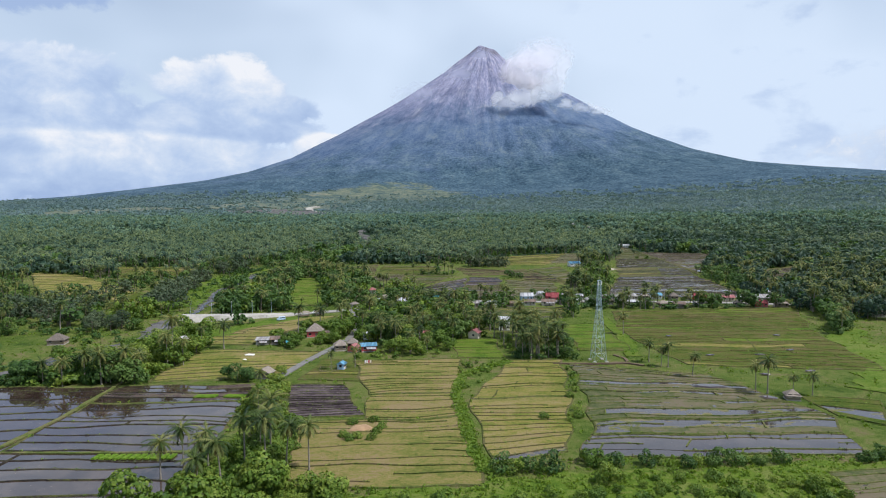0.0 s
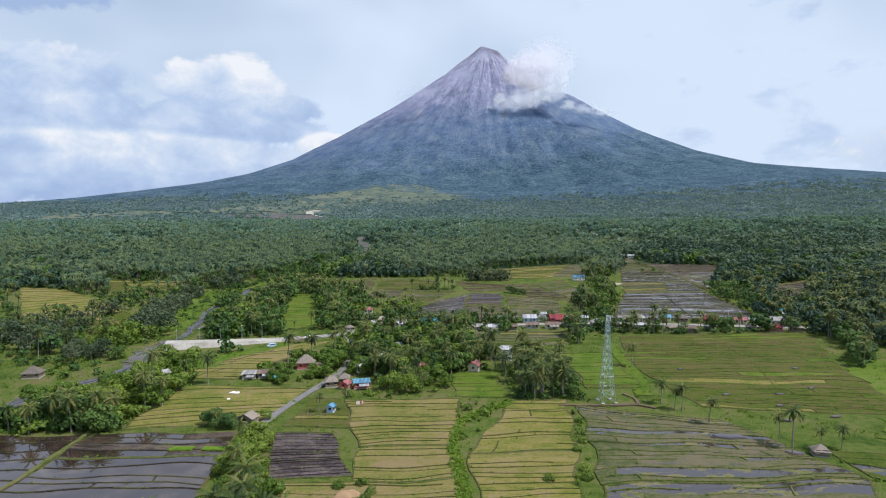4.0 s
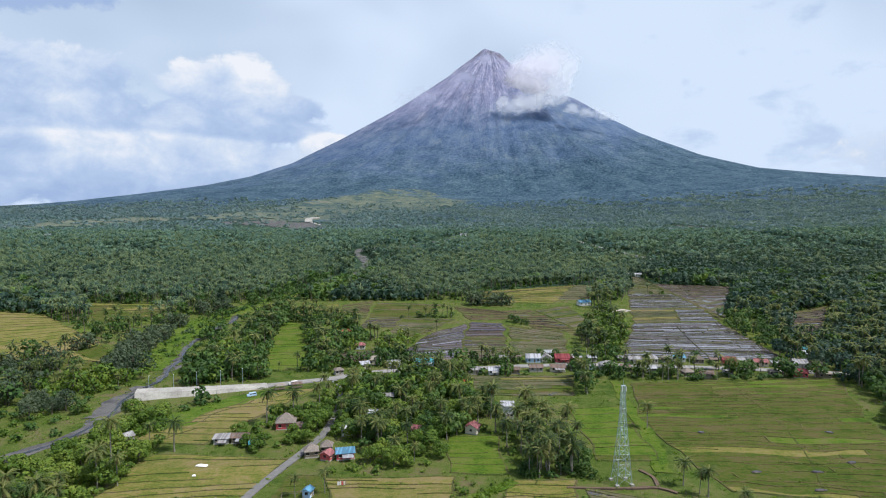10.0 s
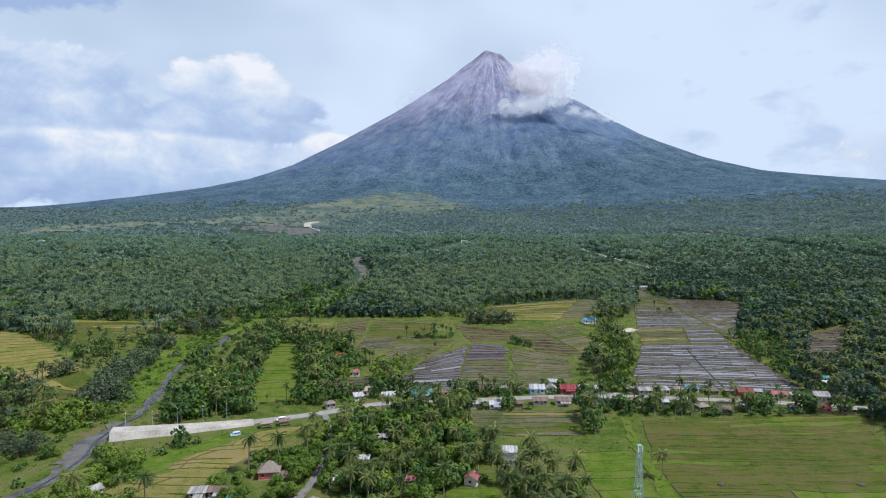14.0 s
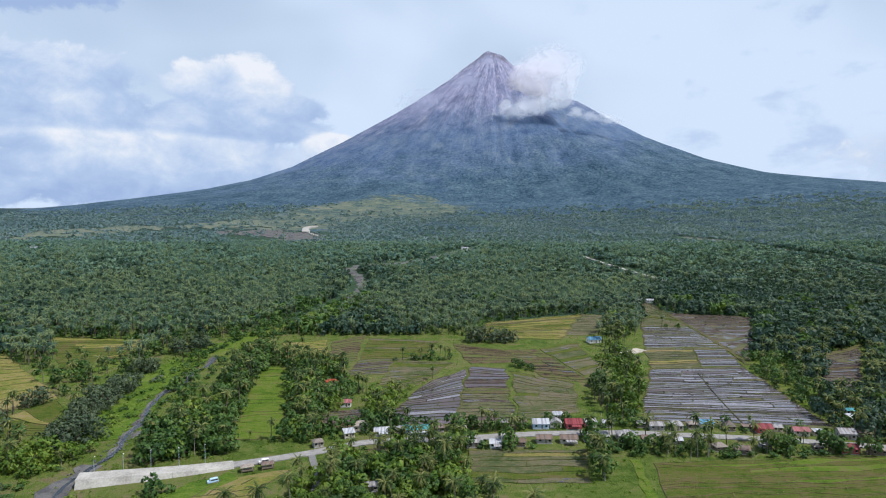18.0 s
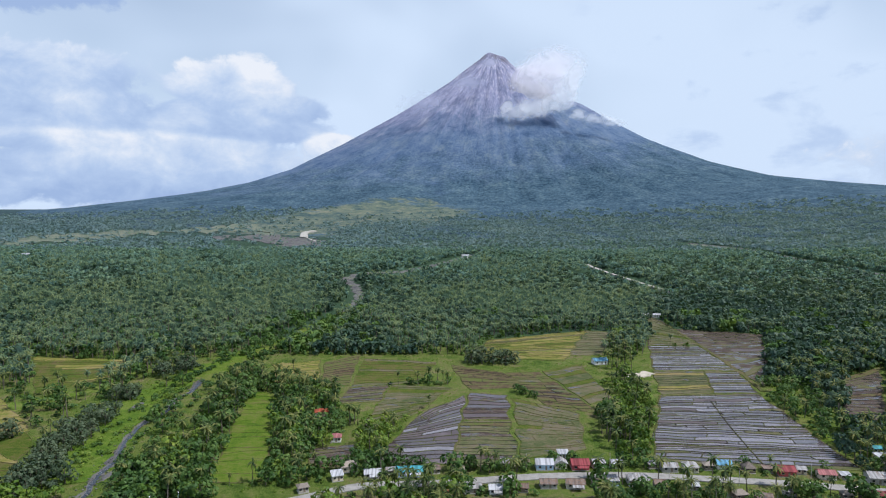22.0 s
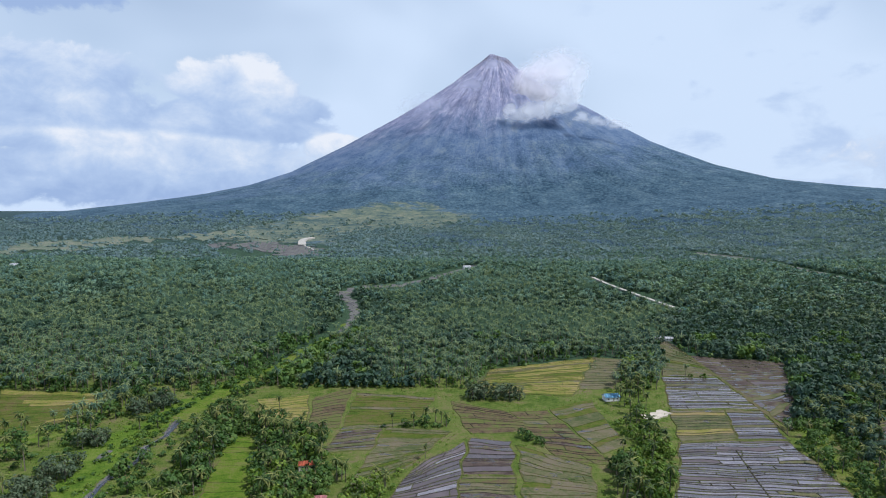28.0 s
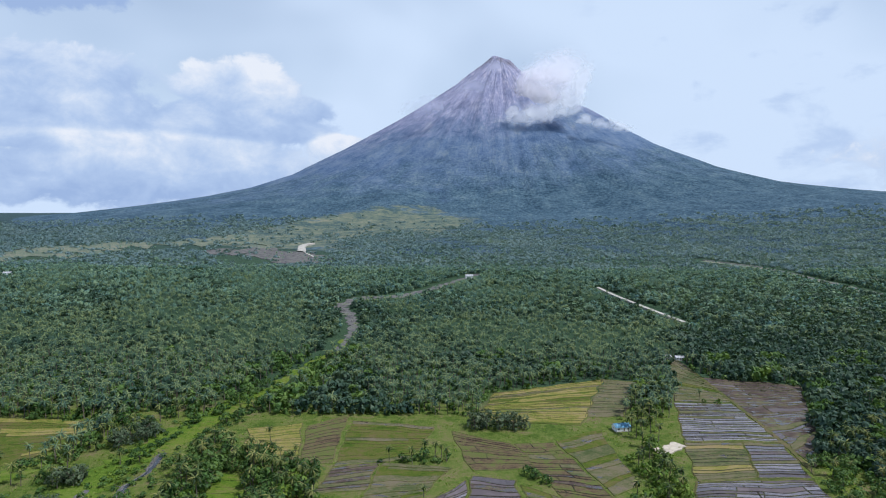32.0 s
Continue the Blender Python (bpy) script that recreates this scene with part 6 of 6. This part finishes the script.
def forest():
    lod = [palm_shape(400 + i, 10 + i * 0.9, 11, 2, 4.7, 0.62, 3, 1) for i in range(4)]
    fine = [palm_shape(420 + i, 9.5 + i * 0.8, 18, 2, 4.7, 0.56, 3, 1) for i in range(4)]
    tree = [tree_shape(440 + i, 9 + i, 9 + i, 100, 1.12, 0.8, 0.1) for i in range(3)]
    thick = [tree_shape(445 + i, 9 + i, 10 + i, 32, 2.1, 0.8, 0.2, 6) for i in range(3)]
    dark = [tree_shape(450 + i, 11 + i, 9, 120, 0.92, 0.8, 0.15) for i in range(3)]
    bush = [tree_shape(460 + i, 3.2, 5.0, 46, 0.82, 0.8, 0.1, 6) for i in range(2)]

    def lay(shapes, x, y, s, t, pick, leaf_index, bark=True):
        z = height(x, y) + np.where(np.hypot(x - AX, y - AY) < 2420, relief(x, y), 0)
        out = []
        for i, (tv, tf, cv, cf) in enumerate(shapes):
            q = pick % len(shapes) == i
            if q.any():
                if bark:
                    out.append((*repeat(tv, tf, x[q], y[q], s[q], t[q], z[q]), 0))
                out.append((*repeat(cv, cf, x[q], y[q], s[q], t[q], z[q]), leaf_index))
        return out

    mats = [M["bark"], M["palm"], M["leaf"], M["leaf_dark"], M["leaf_light"], M["hazed_leaf"], M["hazed_forest_palm"], M["hazed_palm"], M["leaf_deep"]]
    g = lay(fine, *rows_of(rest_palms), 1)
    for tone, i, sh in (("leaf", 2, tree), ("leaf_dark", 3, dark), ("leaf_light", 4, tree), ("leaf_deep", 8, tree)):
        sub = [r for r in rest_trees if r[5] == tone]
        if sub:
            g += lay(sh, *rows_of(sub), i)
        sub = [r for r in rest_bushes if r[5] == tone]
        if sub:
            g += lay(bush, *rows_of(sub), i, False)
    stuff("village_woodland", g, mats, "palms, trees and bushes filling the groves behind the village", "woodland")
    # the coconut forest on the plain
    wood = lambda x, y: waves(x, y, 21, 260) + 0.7 * waves(x, y, 22, 90)
    for name, y0, y1, gap, sh, sd in (("palm_forest", 540, 800, 8.0, fine, 31), ("palm_forest", 800, 1330, 8.4, lod, 32)):
        x, y, r = scatter(y0, y1, gap, sd, 0.74, 70, 0.34)
        ok = (y > 625) | (np.abs(x) > 215) 
        x, y = x[ok], y[ok]
        s, t, pick = r.uniform(0.8, 1.2, x.size), r.uniform(0, 6.28, x.size), r.randint(0, 60, x.size)
        w = wood(x, y) + r.normal(0, 0.35, x.size) + 1.3 * ((x > 235) & (x > 0.30 * y)) + 0.5 * (y > 950)
        near_stream = near_line(x, y, STREAM, 42)
        is_tree = (w > 0.72) | (near_stream & (r.rand(x.size) < 0.35)) | (r.rand(x.size) < 0.03)
        is_dark = is_tree & ~near_stream & (waves(x, y, 23, 70) > -0.5)
        # share of the blued leaves rises with distance, a haze gradient by colour
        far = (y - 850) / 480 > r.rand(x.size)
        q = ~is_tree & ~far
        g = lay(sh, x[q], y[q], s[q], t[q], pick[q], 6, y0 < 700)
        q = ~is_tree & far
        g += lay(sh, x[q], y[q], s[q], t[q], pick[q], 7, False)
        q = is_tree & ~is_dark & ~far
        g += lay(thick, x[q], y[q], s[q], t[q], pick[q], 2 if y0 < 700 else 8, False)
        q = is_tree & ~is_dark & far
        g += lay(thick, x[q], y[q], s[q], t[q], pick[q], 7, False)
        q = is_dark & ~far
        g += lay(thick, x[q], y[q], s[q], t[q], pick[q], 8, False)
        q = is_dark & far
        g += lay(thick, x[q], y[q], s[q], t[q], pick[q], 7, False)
        if y0 < 700:
            low = [tree_shape(470 + i, 3.6, 6.0, 14, 1.6, 0.75, 0.1, 4) for i in range(3)]
            x, y, r = scatter(540, 790, 10.0, 35, 0.74, 70)
            ok = (y > 625) | (np.abs(x) > 215)
            x, y = x[ok], y[ok]
            g += lay(low, x, y, r.uniform(0.7, 1.3, x.size), r.uniform(0, 6.28, x.size), r.randint(0, 60, x.size), 2, False)
        stuff(name, g, mats, "dense coconut palm forest with darker broad-leaved patches", "forest")
    # beyond, crowns alone, in leaves blued for haze
    puff = [tree_shape(480 + i, 9, 15, 13, 3.9, 0.6, 0.1, 5) for i in range(4)]
    tuft = [palm_shape(490 + i, 9.5, 8, 1, 5.4, 3.4, 3, 1) for i in range(3)]
    for shape in puff + tuft:
        shape[2][:, 2] *= 0.8
    x, y, r = scatter(1330, 2500, 10.6, 33, 0.74, 60)
    dry = inside(x, y, DRY) & (waves(x, y, 24, 60) + r.normal(0, 0.4, x.size) < 0.6)
    high = (y - 1900) / 600 > r.rand(x.size)
    x, y = x[~(dry | high)], y[~(dry | high)]
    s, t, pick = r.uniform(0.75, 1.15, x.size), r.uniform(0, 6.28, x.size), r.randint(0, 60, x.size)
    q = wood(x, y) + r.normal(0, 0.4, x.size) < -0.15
    # less strongly blued palms thin out northwards to grade the painted haze
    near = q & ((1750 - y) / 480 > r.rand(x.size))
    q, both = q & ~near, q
    stuff("far_forest", lay(tuft, x[near], y[near], s[near], t[near], pick[near], 7, False) + lay(tuft, x[q], y[q], s[q], t[q], pick[q], 5, False) + lay(puff, x[~both], y[~both], s[~both], t[~both], pick[~both], 5, False), mats, "distant green forest with painted blue haze at the volcano's foot", "forest")


DRY = [(-1000, 1440), (-860, 1380), (-700, 1600), (-560, 1600), (-430, 1390), (-300, 1400), (-260, 1560), (-300, 1875), (-136, 2109), (116, 2370), (-45, 2640), (-229, 2740), (-342, 2580), (-506, 2290), (-600, 2060), (-700, 1800), (-950, 1720)]
forest()


# ---- weeds on the open land ----
def weeds():
    r = np.random.RandomState(77)
    n = 30000
    x, y = r.uniform(-300, 290, n), 118 + 520 * r.rand(n) ** 1.4
    ok = ~blocked(x, y, -3.0) & (waves(x, y, 41, 30) + 0.8 * waves(x, y, 42, 9) + r.normal(0, 0.5, n) > 0.1)
    x, y = x[ok], y[ok]
    # tall grass below the hedge and along the ditch
    m = 6500
    a, b = r.uniform(-60, 175, m), r.uniform(108, 156, m)
    ok = ~blocked(a, b, 0.0) & (waves(a, b, 44, 12) + r.normal(0, 0.6, m) > -0.4)
    x, y = np.concatenate([x, a[ok]]), np.concatenate([y, b[ok]])
    for p, q in zip(DITCH, DITCH[1:]):
        w = r.rand(110)
        x = np.concatenate([x, p[0] + (q[0] - p[0]) * w + r.normal(0, 1.0, 110)])
        y = np.concatenate([y, p[1] + (q[1] - p[1]) * w + r.normal(0, 1.0, 110)])
    clump = [tree_shape(500 + i, 1.2, 2.2, 7, 0.56, 0.6, 0.1, 3) for i in range(3)]
    s, t, pick = r.uniform(0.3, 0.85, x.size), r.uniform(0, 6.28, x.size), r.randint(0, 3, x.size)
    tone = np.where(waves(x, y, 43, 40) > 0.85, 1, 0)
    g = [(*repeat(clump[i][2], clump[i][3], x[q], y[q], s[q], t[q]), k) for i in range(3) for k in (0, 1) if (q := (pick == i) & (tone == k)).any()]
    stuff("weeds", g, [M["tall_grass"], M["leaf_light"]], "tufts of weeds and tall grass on the open land", "grass")


weeds()


def bund_grass():
    """Short uneven grass along the banks between the paddies."""
    r = np.random.RandomState(78)
    spots = {0: [], 1: [], 2: []}
    for line, kind in BUND_LINES:
        step = 1.7 if line[0][1] < 280 else 2.2
        for a, b in zip(line, line[1:]):
            n = int(math.hypot(b[0] - a[0], b[1] - a[1]) / step)
            for q in r.rand(n):
                if kind == "dark_bund" and r.rand() < 0.7:
                    continue
                tone = 2 if kind == "dry_bund" and r.rand() < 0.6 else 0 if r.rand() < 0.55 else 1
                spots[tone].append((a[0] + (b[0] - a[0]) * q + r.normal(0, 0.28), a[1] + (b[1] - a[1]) * q + r.normal(0, 0.22)))
    tuft = tree_shape(510, 0.34, 0.8, 4, 0.26, 0.5, 0.1, 3)
    g = []
    for tone, pts in spots.items():
        p = np.array(pts)
        g.append((*repeat(tuft[2], tuft[3], p[:, 0], p[:, 1], r.uniform(0.5, 1.25, len(p)), r.uniform(0, 6.28, len(p)), height(p[:, 0], p[:, 1]) + 0.16), tone))
    stuff("bund_grass", g, [M["leaf_light"], M["bund"], M["dry_bund"]], "short tufts of grass along the paddy banks", "grass")


bund_grass()


# ---- clouds on the volcano ----
def cloud_build(tint, dense, ragged=1.1, edge=0.55):
    m = bpy.data.materials.new("cloud_vapour")
    m.use_nodes = True
    k = Nodes(m.node_tree)
    uv = k.n("ShaderNodeTexCoord").outputs["UV"]
    where = k.n("ShaderNodeNewGeometry").outputs["Position"]
    off = k.n("ShaderNodeVectorMath", {0: uv, 1: (0.5, 0.5, 0.0)}, operation="SUBTRACT").outputs[0]
    far = k.n("ShaderNodeVectorMath", {0: off}, operation="LENGTH").outputs["Value"]
    puffs = k.noise(where, 0.013, 7, 0.58, 0.7)
    body = k.math("ADD", k.span(far, 0.5, 0.0, 0.0, 1.0, False), k.math("MULTIPLY", k.math("SUBTRACT", puffs, 0.5), ragged))
    a = k.math("MULTIPLY", k.span(body, 0.10, 0.10 + edge), k.span(far, 0.5, 0.36, 0.0, dense))
    lit = k.n("ShaderNodeBsdfDiffuse", {"Color": (*tint, 1)})
    thru = k.n("ShaderNodeBsdfTranslucent", {"Color": (*tint, 1)})
    white = k.n("ShaderNodeMixShader", {0: 0.5, 1: lit.outputs[0], 2: thru.outputs[0]})
    clear = k.n("ShaderNodeBsdfTransparent")
    mix = k.n("ShaderNodeMixShader", {0: a, 1: clear.outputs[0], 2: white.outputs[0]})
    k.n("ShaderNodeOutputMaterial", {0: mix.outputs[0]})
    return m


def cloud(puffs, mat, label, seed):
    """A cloud of several leaning, softly edged banks of vapour. puffs: x, y, z, half width, half height, shear."""
    vs, fs, uvs, base = [], [], [], 0
    n, m = 15, 11
    for j, (cx, cy, cz, w, h, shear) in enumerate(puffs):
        a, b = np.meshgrid(np.linspace(-1, 1, n), np.linspace(-1, 1, m))
        x = cx + a * w + b * h * shear
        z = cz + b * h + 0.05 * h * waves(a * 50, b * 70, seed + j, 60)
        y = cy - 0.10 * w * (1 - 0.5 * (a * a + b * b)) + b * h * 0.45 + 0.03 * w * waves(a * 100, b * 100, seed + j, 90)
        vs.append(np.stack([x, y, z], -1).reshape(-1, 3))
        i = (np.arange(m - 1)[:, None] * n + np.arange(n - 1)[None, :]).ravel()
        fs.append(np.stack([i, i + 1, i + n + 1, i + n], 1) + base)
        uvs.append(np.stack([a * 0.5 + 0.5, b * 0.5 + 0.5], -1).reshape(-1, 2))
        base += n * m
    me = mesh_of("cloud", np.concatenate(vs), np.concatenate(fs), mat, True)
    layer = me.uv_layers.new(name="spread")
    idx = np.concatenate(fs).ravel()
    layer.data.foreach_set("uv", np.concatenate(uvs)[idx].astype(np.float32).ravel())
    tagged(put("cloud", me), label, "cloud", kind="structure")


VAPOUR = cloud_build((0.97, 0.98, 1.0), 0.54)
WISP = cloud_build((0.95, 0.97, 1.0), 0.62, 1.5, 0.7)
SMOKE = cloud_build((0.97, 0.95, 0.98), 0.72, 0.7, 0.7)
MIST = cloud_build((0.68, 0.71, 0.86), 0.40, 1.2, 0.9)
cloud([(352, 3370, 590, 126, 58, 0.5), (440, 3375, 608, 155, 78, 0.5), (520, 3380, 634, 105, 80, 0.5), (292, 3385, 612, 46, 56, 0.5)], VAPOUR, "soft white cloud clinging to the volcano's flank", 3)
cloud([(580, 3370, 690, 85, 125, 0.5), (632, 3380, 775, 66, 125, 0.4), (556, 3365, 630, 110, 70, 0.2)], WISP, "pale streak of cloud rising from the flank", 8)
cloud([(645, 3320, 570, 70, 42, 0.1), (728, 3320, 550, 90, 44, -0.2), (815, 3330, 534, 85, 36, -0.3)], WISP, "thin white wisps on the eastern ridge", 11)
cloud([(470, 3630, 790, 190, 165, 0.3), (560, 3640, 760, 200, 170, 0.2), (410, 3640, 820, 120, 130, 0.2), (560, 3650, 880, 240, 150, 0.2)], SMOKE, "faint pinkish plume drifting from the crater", 14)
cloud([(-120, 3420, 640, 200, 90, 0.5), (110, 3560, 770, 150, 90, 0.5), (230, 3690, 900, 90, 70, 0.4)], MIST, "thin violet mist on the upper slope", 17)


# ---- small things in the fields ----
def seedling_bed(x0, y0, x1, y1, rows, label):
    """Raised strips of bright rice seedlings in a flooded paddy."""
    root = thing("seedling_bed", (x0 + x1) / 2, (y0 + y1) / 2, 0, label, "seedling bed", "seedling beds")
    w, d = (x1 - x0) / 2, (y1 - y0) / 2
    for i in range(rows):
        a, b = -w + 2 * w * i / rows, -w + 2 * w * (i + 0.72) / rows
        bm = bmesh.new()
        lo = [bm.verts.new(p) for p in ((a, -d, 0.3), (b, -d, 0.3), (b + 0.5, d, 0.3), (a + 0.5, d, 0.3))]
        hi = [bm.verts.new((v.co.x + (0.1 if k in (0, 3) else -0.1), v.co.y * 0.95, 0.66)) for k, v in enumerate(lo)]
        bm.faces.new(hi)
        for k in range(4):
            bm.faces.new((lo[k], lo[(k + 1) % 4], hi[(k + 1) % 4], hi[k]))
        part("seedling_row", bm, M["seed"], root)


seedling_bed(-84, 207.6, -64, 210.4, 2, "bright green bed of rice seedlings in a flooded paddy")
seedling_bed(-90, 156.5, -69, 159.6, 11, "rows of bright green rice seedlings in shallow water")


def sheet_pile(x, y, w, d, turn, mat, name, label):
    """A crumpled sheet spread over the stubble."""
    r = random.Random(int(x * 7 + y))
    n = 7
    v = []
    for j in range(n):
        for i in range(n):
            e = 0 if 0 < i < n - 1 and 0 < j < n - 1 else 1
            v.append((w * (i / (n - 1) - 0.5) + r.uniform(-0.1, 0.1), d * (j / (n - 1) - 0.5) + r.uniform(-0.1, 0.1), 0.42 + (0 if e else r.uniform(0.1, 0.4))))
    f = [(j * n + i, j * n + i + 1, j * n + n + i + 1, j * n + n + i) for j in range(n - 1) for i in range(n - 1)]
    ob = put(name, mesh_of(name, v, f, mat, True))
    ob.matrix_world = pose(x, y, hz(x, y), 0, 0, turn)
    tagged(ob, label, "tarpaulin")


sheet_pile(-83, 267, 4.2, 1.8, -10, M["white"], "tarpaulin", "crumpled white tarpaulin spread on dry stubble")
sheet_pile(-82.5, 258.5, 1.3, 1.0, 20, M["white"], "tarpaulin", "small white sack lying on dry stubble")
sheet_pile(-63, 241, 2.0, 1.0, 30, M["white"], "tarpaulin", "white sheet beside the lane")


def laundry(x, y):
    root = thing("laundry_rack", x, y, 10, "wooden rack hung with white and pink washing", "laundry rack")
    for s in (-1.4, 1.4):
        part("post", a_box(s - 0.05, -0.05, -0.2, s + 0.05, 0.05, 1.9), M["wood"], root)
    part("rail", a_box(-1.5, -0.03, 1.82, 1.5, 0.03, 1.9), M["wood"], root)
    for i, m in enumerate(("white", "white", "pink", "cream")):
        part("cloth", a_box(-1.3 + 0.68 * i, -0.05, 0.6, -0.75 + 0.68 * i, 0.05, 1.84), M[m], root)


laundry(-30.5, 251)


def pen(x, y, w, d, turn):
    """A fence of thin bamboo posts and rails."""
    root = thing("bamboo_pen", x, y, turn, "grey bamboo pen beside the stall", "fence")
    for i in range(7):
        for s in (-1, 1):
            px = -w / 2 + w * i / 6
            part("post", a_box(px - 0.05, s * d / 2 - 0.05, -0.2, px + 0.05, s * d / 2 + 0.05, 1.3), M["wood"], root)
    for z in (0.5, 1.0):
        for s in (-1, 1):
            part("rail", a_box(-w / 2, s * d / 2 - 0.03, z, w / 2, s * d / 2 + 0.03, z + 0.08), M["wood"], root)
        for s in (-1, 1):
            part("rail", a_box(s * w / 2 - 0.03, -d / 2, z + 0.1, s * w / 2 + 0.03, d / 2, z + 0.18), M["wood"], root)


pen(-44.5, 242, 7, 6, 8)


def lump(name, x, y, wx, wy, tall, mat, label, category, seed, base=0.3, kind=""):
    """A low rounded heap or puddle of uneven outline."""
    n, m = 18, 5
    v = [(0, 0, base + tall)]
    for j in range(1, m + 1):
        for i in range(n):
            a = 6.2832 * i / n
            q = j / m * (1 + 0.22 * math.sin(2 * a + seed) + 0.12 * math.sin(5 * a + seed * 2))
            v.append((wx * q * math.cos(a), wy * q * math.sin(a), base + tall * (1 - (j / m) ** 2) - (0.3 if j == m else 0)))
    f = [(0, 1 + i, 1 + (i + 1) % n) for i in range(n)]
    for j in range(m - 1):
        for i in range(n):
            a, b = 1 + j * n + i, 1 + j * n + (i + 1) % n
            f += [(a, a + n, b + n), (a, b + n, b)]
    ob = put(name, mesh_of(name, v, f, mat, True))
    ob.matrix_world = pose(x, y, hz(x, y))
    tagged(ob, label, category, kind=kind)


for i, (px, py, wx, wy) in enumerate(((-184, 502, 3.5, 9), (-150, 402, 2.2, 6))):
    lump("gravel_bank", px, py, wx, wy, 0.12, M["gravel"], "low bank of grey river gravel in the grass", "gravel bank", i + 5, 0.10, "structure")
lump("soil_heap", -24.0, 178.0, 3.0, 2.9, 0.8, M["soil"], "heap of pale orange soil beside a bush", "soil heap", 1)
lump("puddle", 93, 217.5, 5.0, 3.0, 0.02, M["water"], "shallow dark puddle in a soaked paddy", "puddle", 2, 0.56)
lump("puddle", 107, 204, 3.0, 1.6, 0.02, M["water"], "small puddle beside the field hut", "puddle", 4, 0.56)
for i, (px, py) in enumerate(((112, 262), (126, 248), (133, 262), (120, 232), (160, 300), (108, 300), (150, 270), (139, 236))):
    lump("puddle", px, py, 1.8, 0.9, 0.02, M["water"], "small puddle in a green paddy", "puddle", i, 0.58)


def van(x, y, turn, paint, label):
    root = thing("van", x, y, turn, label, "van")
    bm = bmesh.new()
    prof = ((-2.2, 0.45), (-2.25, 1.1), (-1.55, 1.25), (-1.0, 1.95), (2.0, 1.98), (2.25, 1.2), (2.2, 0.45))
    sides = [[bm.verts.new((px, s * 0.85 * (0.92 if z > 1.5 else 1), z)) for px, z in prof] for s in (-1, 1)]
    bm.faces.new(sides[0])
    bm.faces.new(sides[1][::-1])
    for i in range(len(prof)):
        j = (i + 1) % len(prof)
        bm.faces.new((sides[0][i], sides[0][j], sides[1][j], sides[1][i]))
    body = part("body", bm, M[paint], root)
    for s in (-1, 1):
        part("window", a_box(-0.9, s * 0.86 - 0.03, 1.3, 1.9, s * 0.86 + 0.03, 1.75), M["dark"], body)
        for wx in (-1.4, 1.45):
            wheel = part("wheel", a_rod((wx, s * 0.68, 0.33), (wx, s * 0.9, 0.33), 0.34, 0.34, 12), M["dark"], root)
            part("rim", a_rod((wx, s * 0.89, 0.33), (wx, s * 0.93, 0.33), 0.18, 0.18, 8), M["steel"], wheel)
    part("windscreen", a_box(-1.42, -0.7, 1.3, -1.2, 0.7, 1.62), M["dark"], body)


van(-90.5, 349, 30, "pale_blue", "pale blue van parked below the dike road")
van(-75, 369, 22, "white", "white van parked at the wayside huts")


# ---- stones along the stream ----
def stones():
    r = np.random.RandomState(55)
    pts = smooth_line(STREAM[:10], 2.0) + smooth_line(STREAM[14:20], 3.0)
    p = np.array(pts)[r.randint(0, len(pts), 760)] + r.normal(0, 2.4, (760, 2))
    bm = bmesh.new()
    bmesh.ops.create_icosphere(bm, subdivisions=1, radius=0.5)
    for v in bm.verts:
        v.co *= 0.75 + 0.5 * noise.random()
        v.co.z *= 0.6
    bm.verts.index_update()
    sv = np.array([v.co[:] for v in bm.verts])
    sf = np.array([[v.index for v in f.verts] for f in bm.faces])
    bm.free()
    s = r.uniform(0.3, 1.15, 760) ** 1.5
    g = repeat(sv, sf, p[:, 0], p[:, 1], s, r.uniform(0, 6.28, 760), height(p[:, 0], p[:, 1]) + 0.25)
    stuff("stream_stones", [(*g, 0)], [M["gravel"]], "grey boulders strewn along the stream", "stones")


stones()
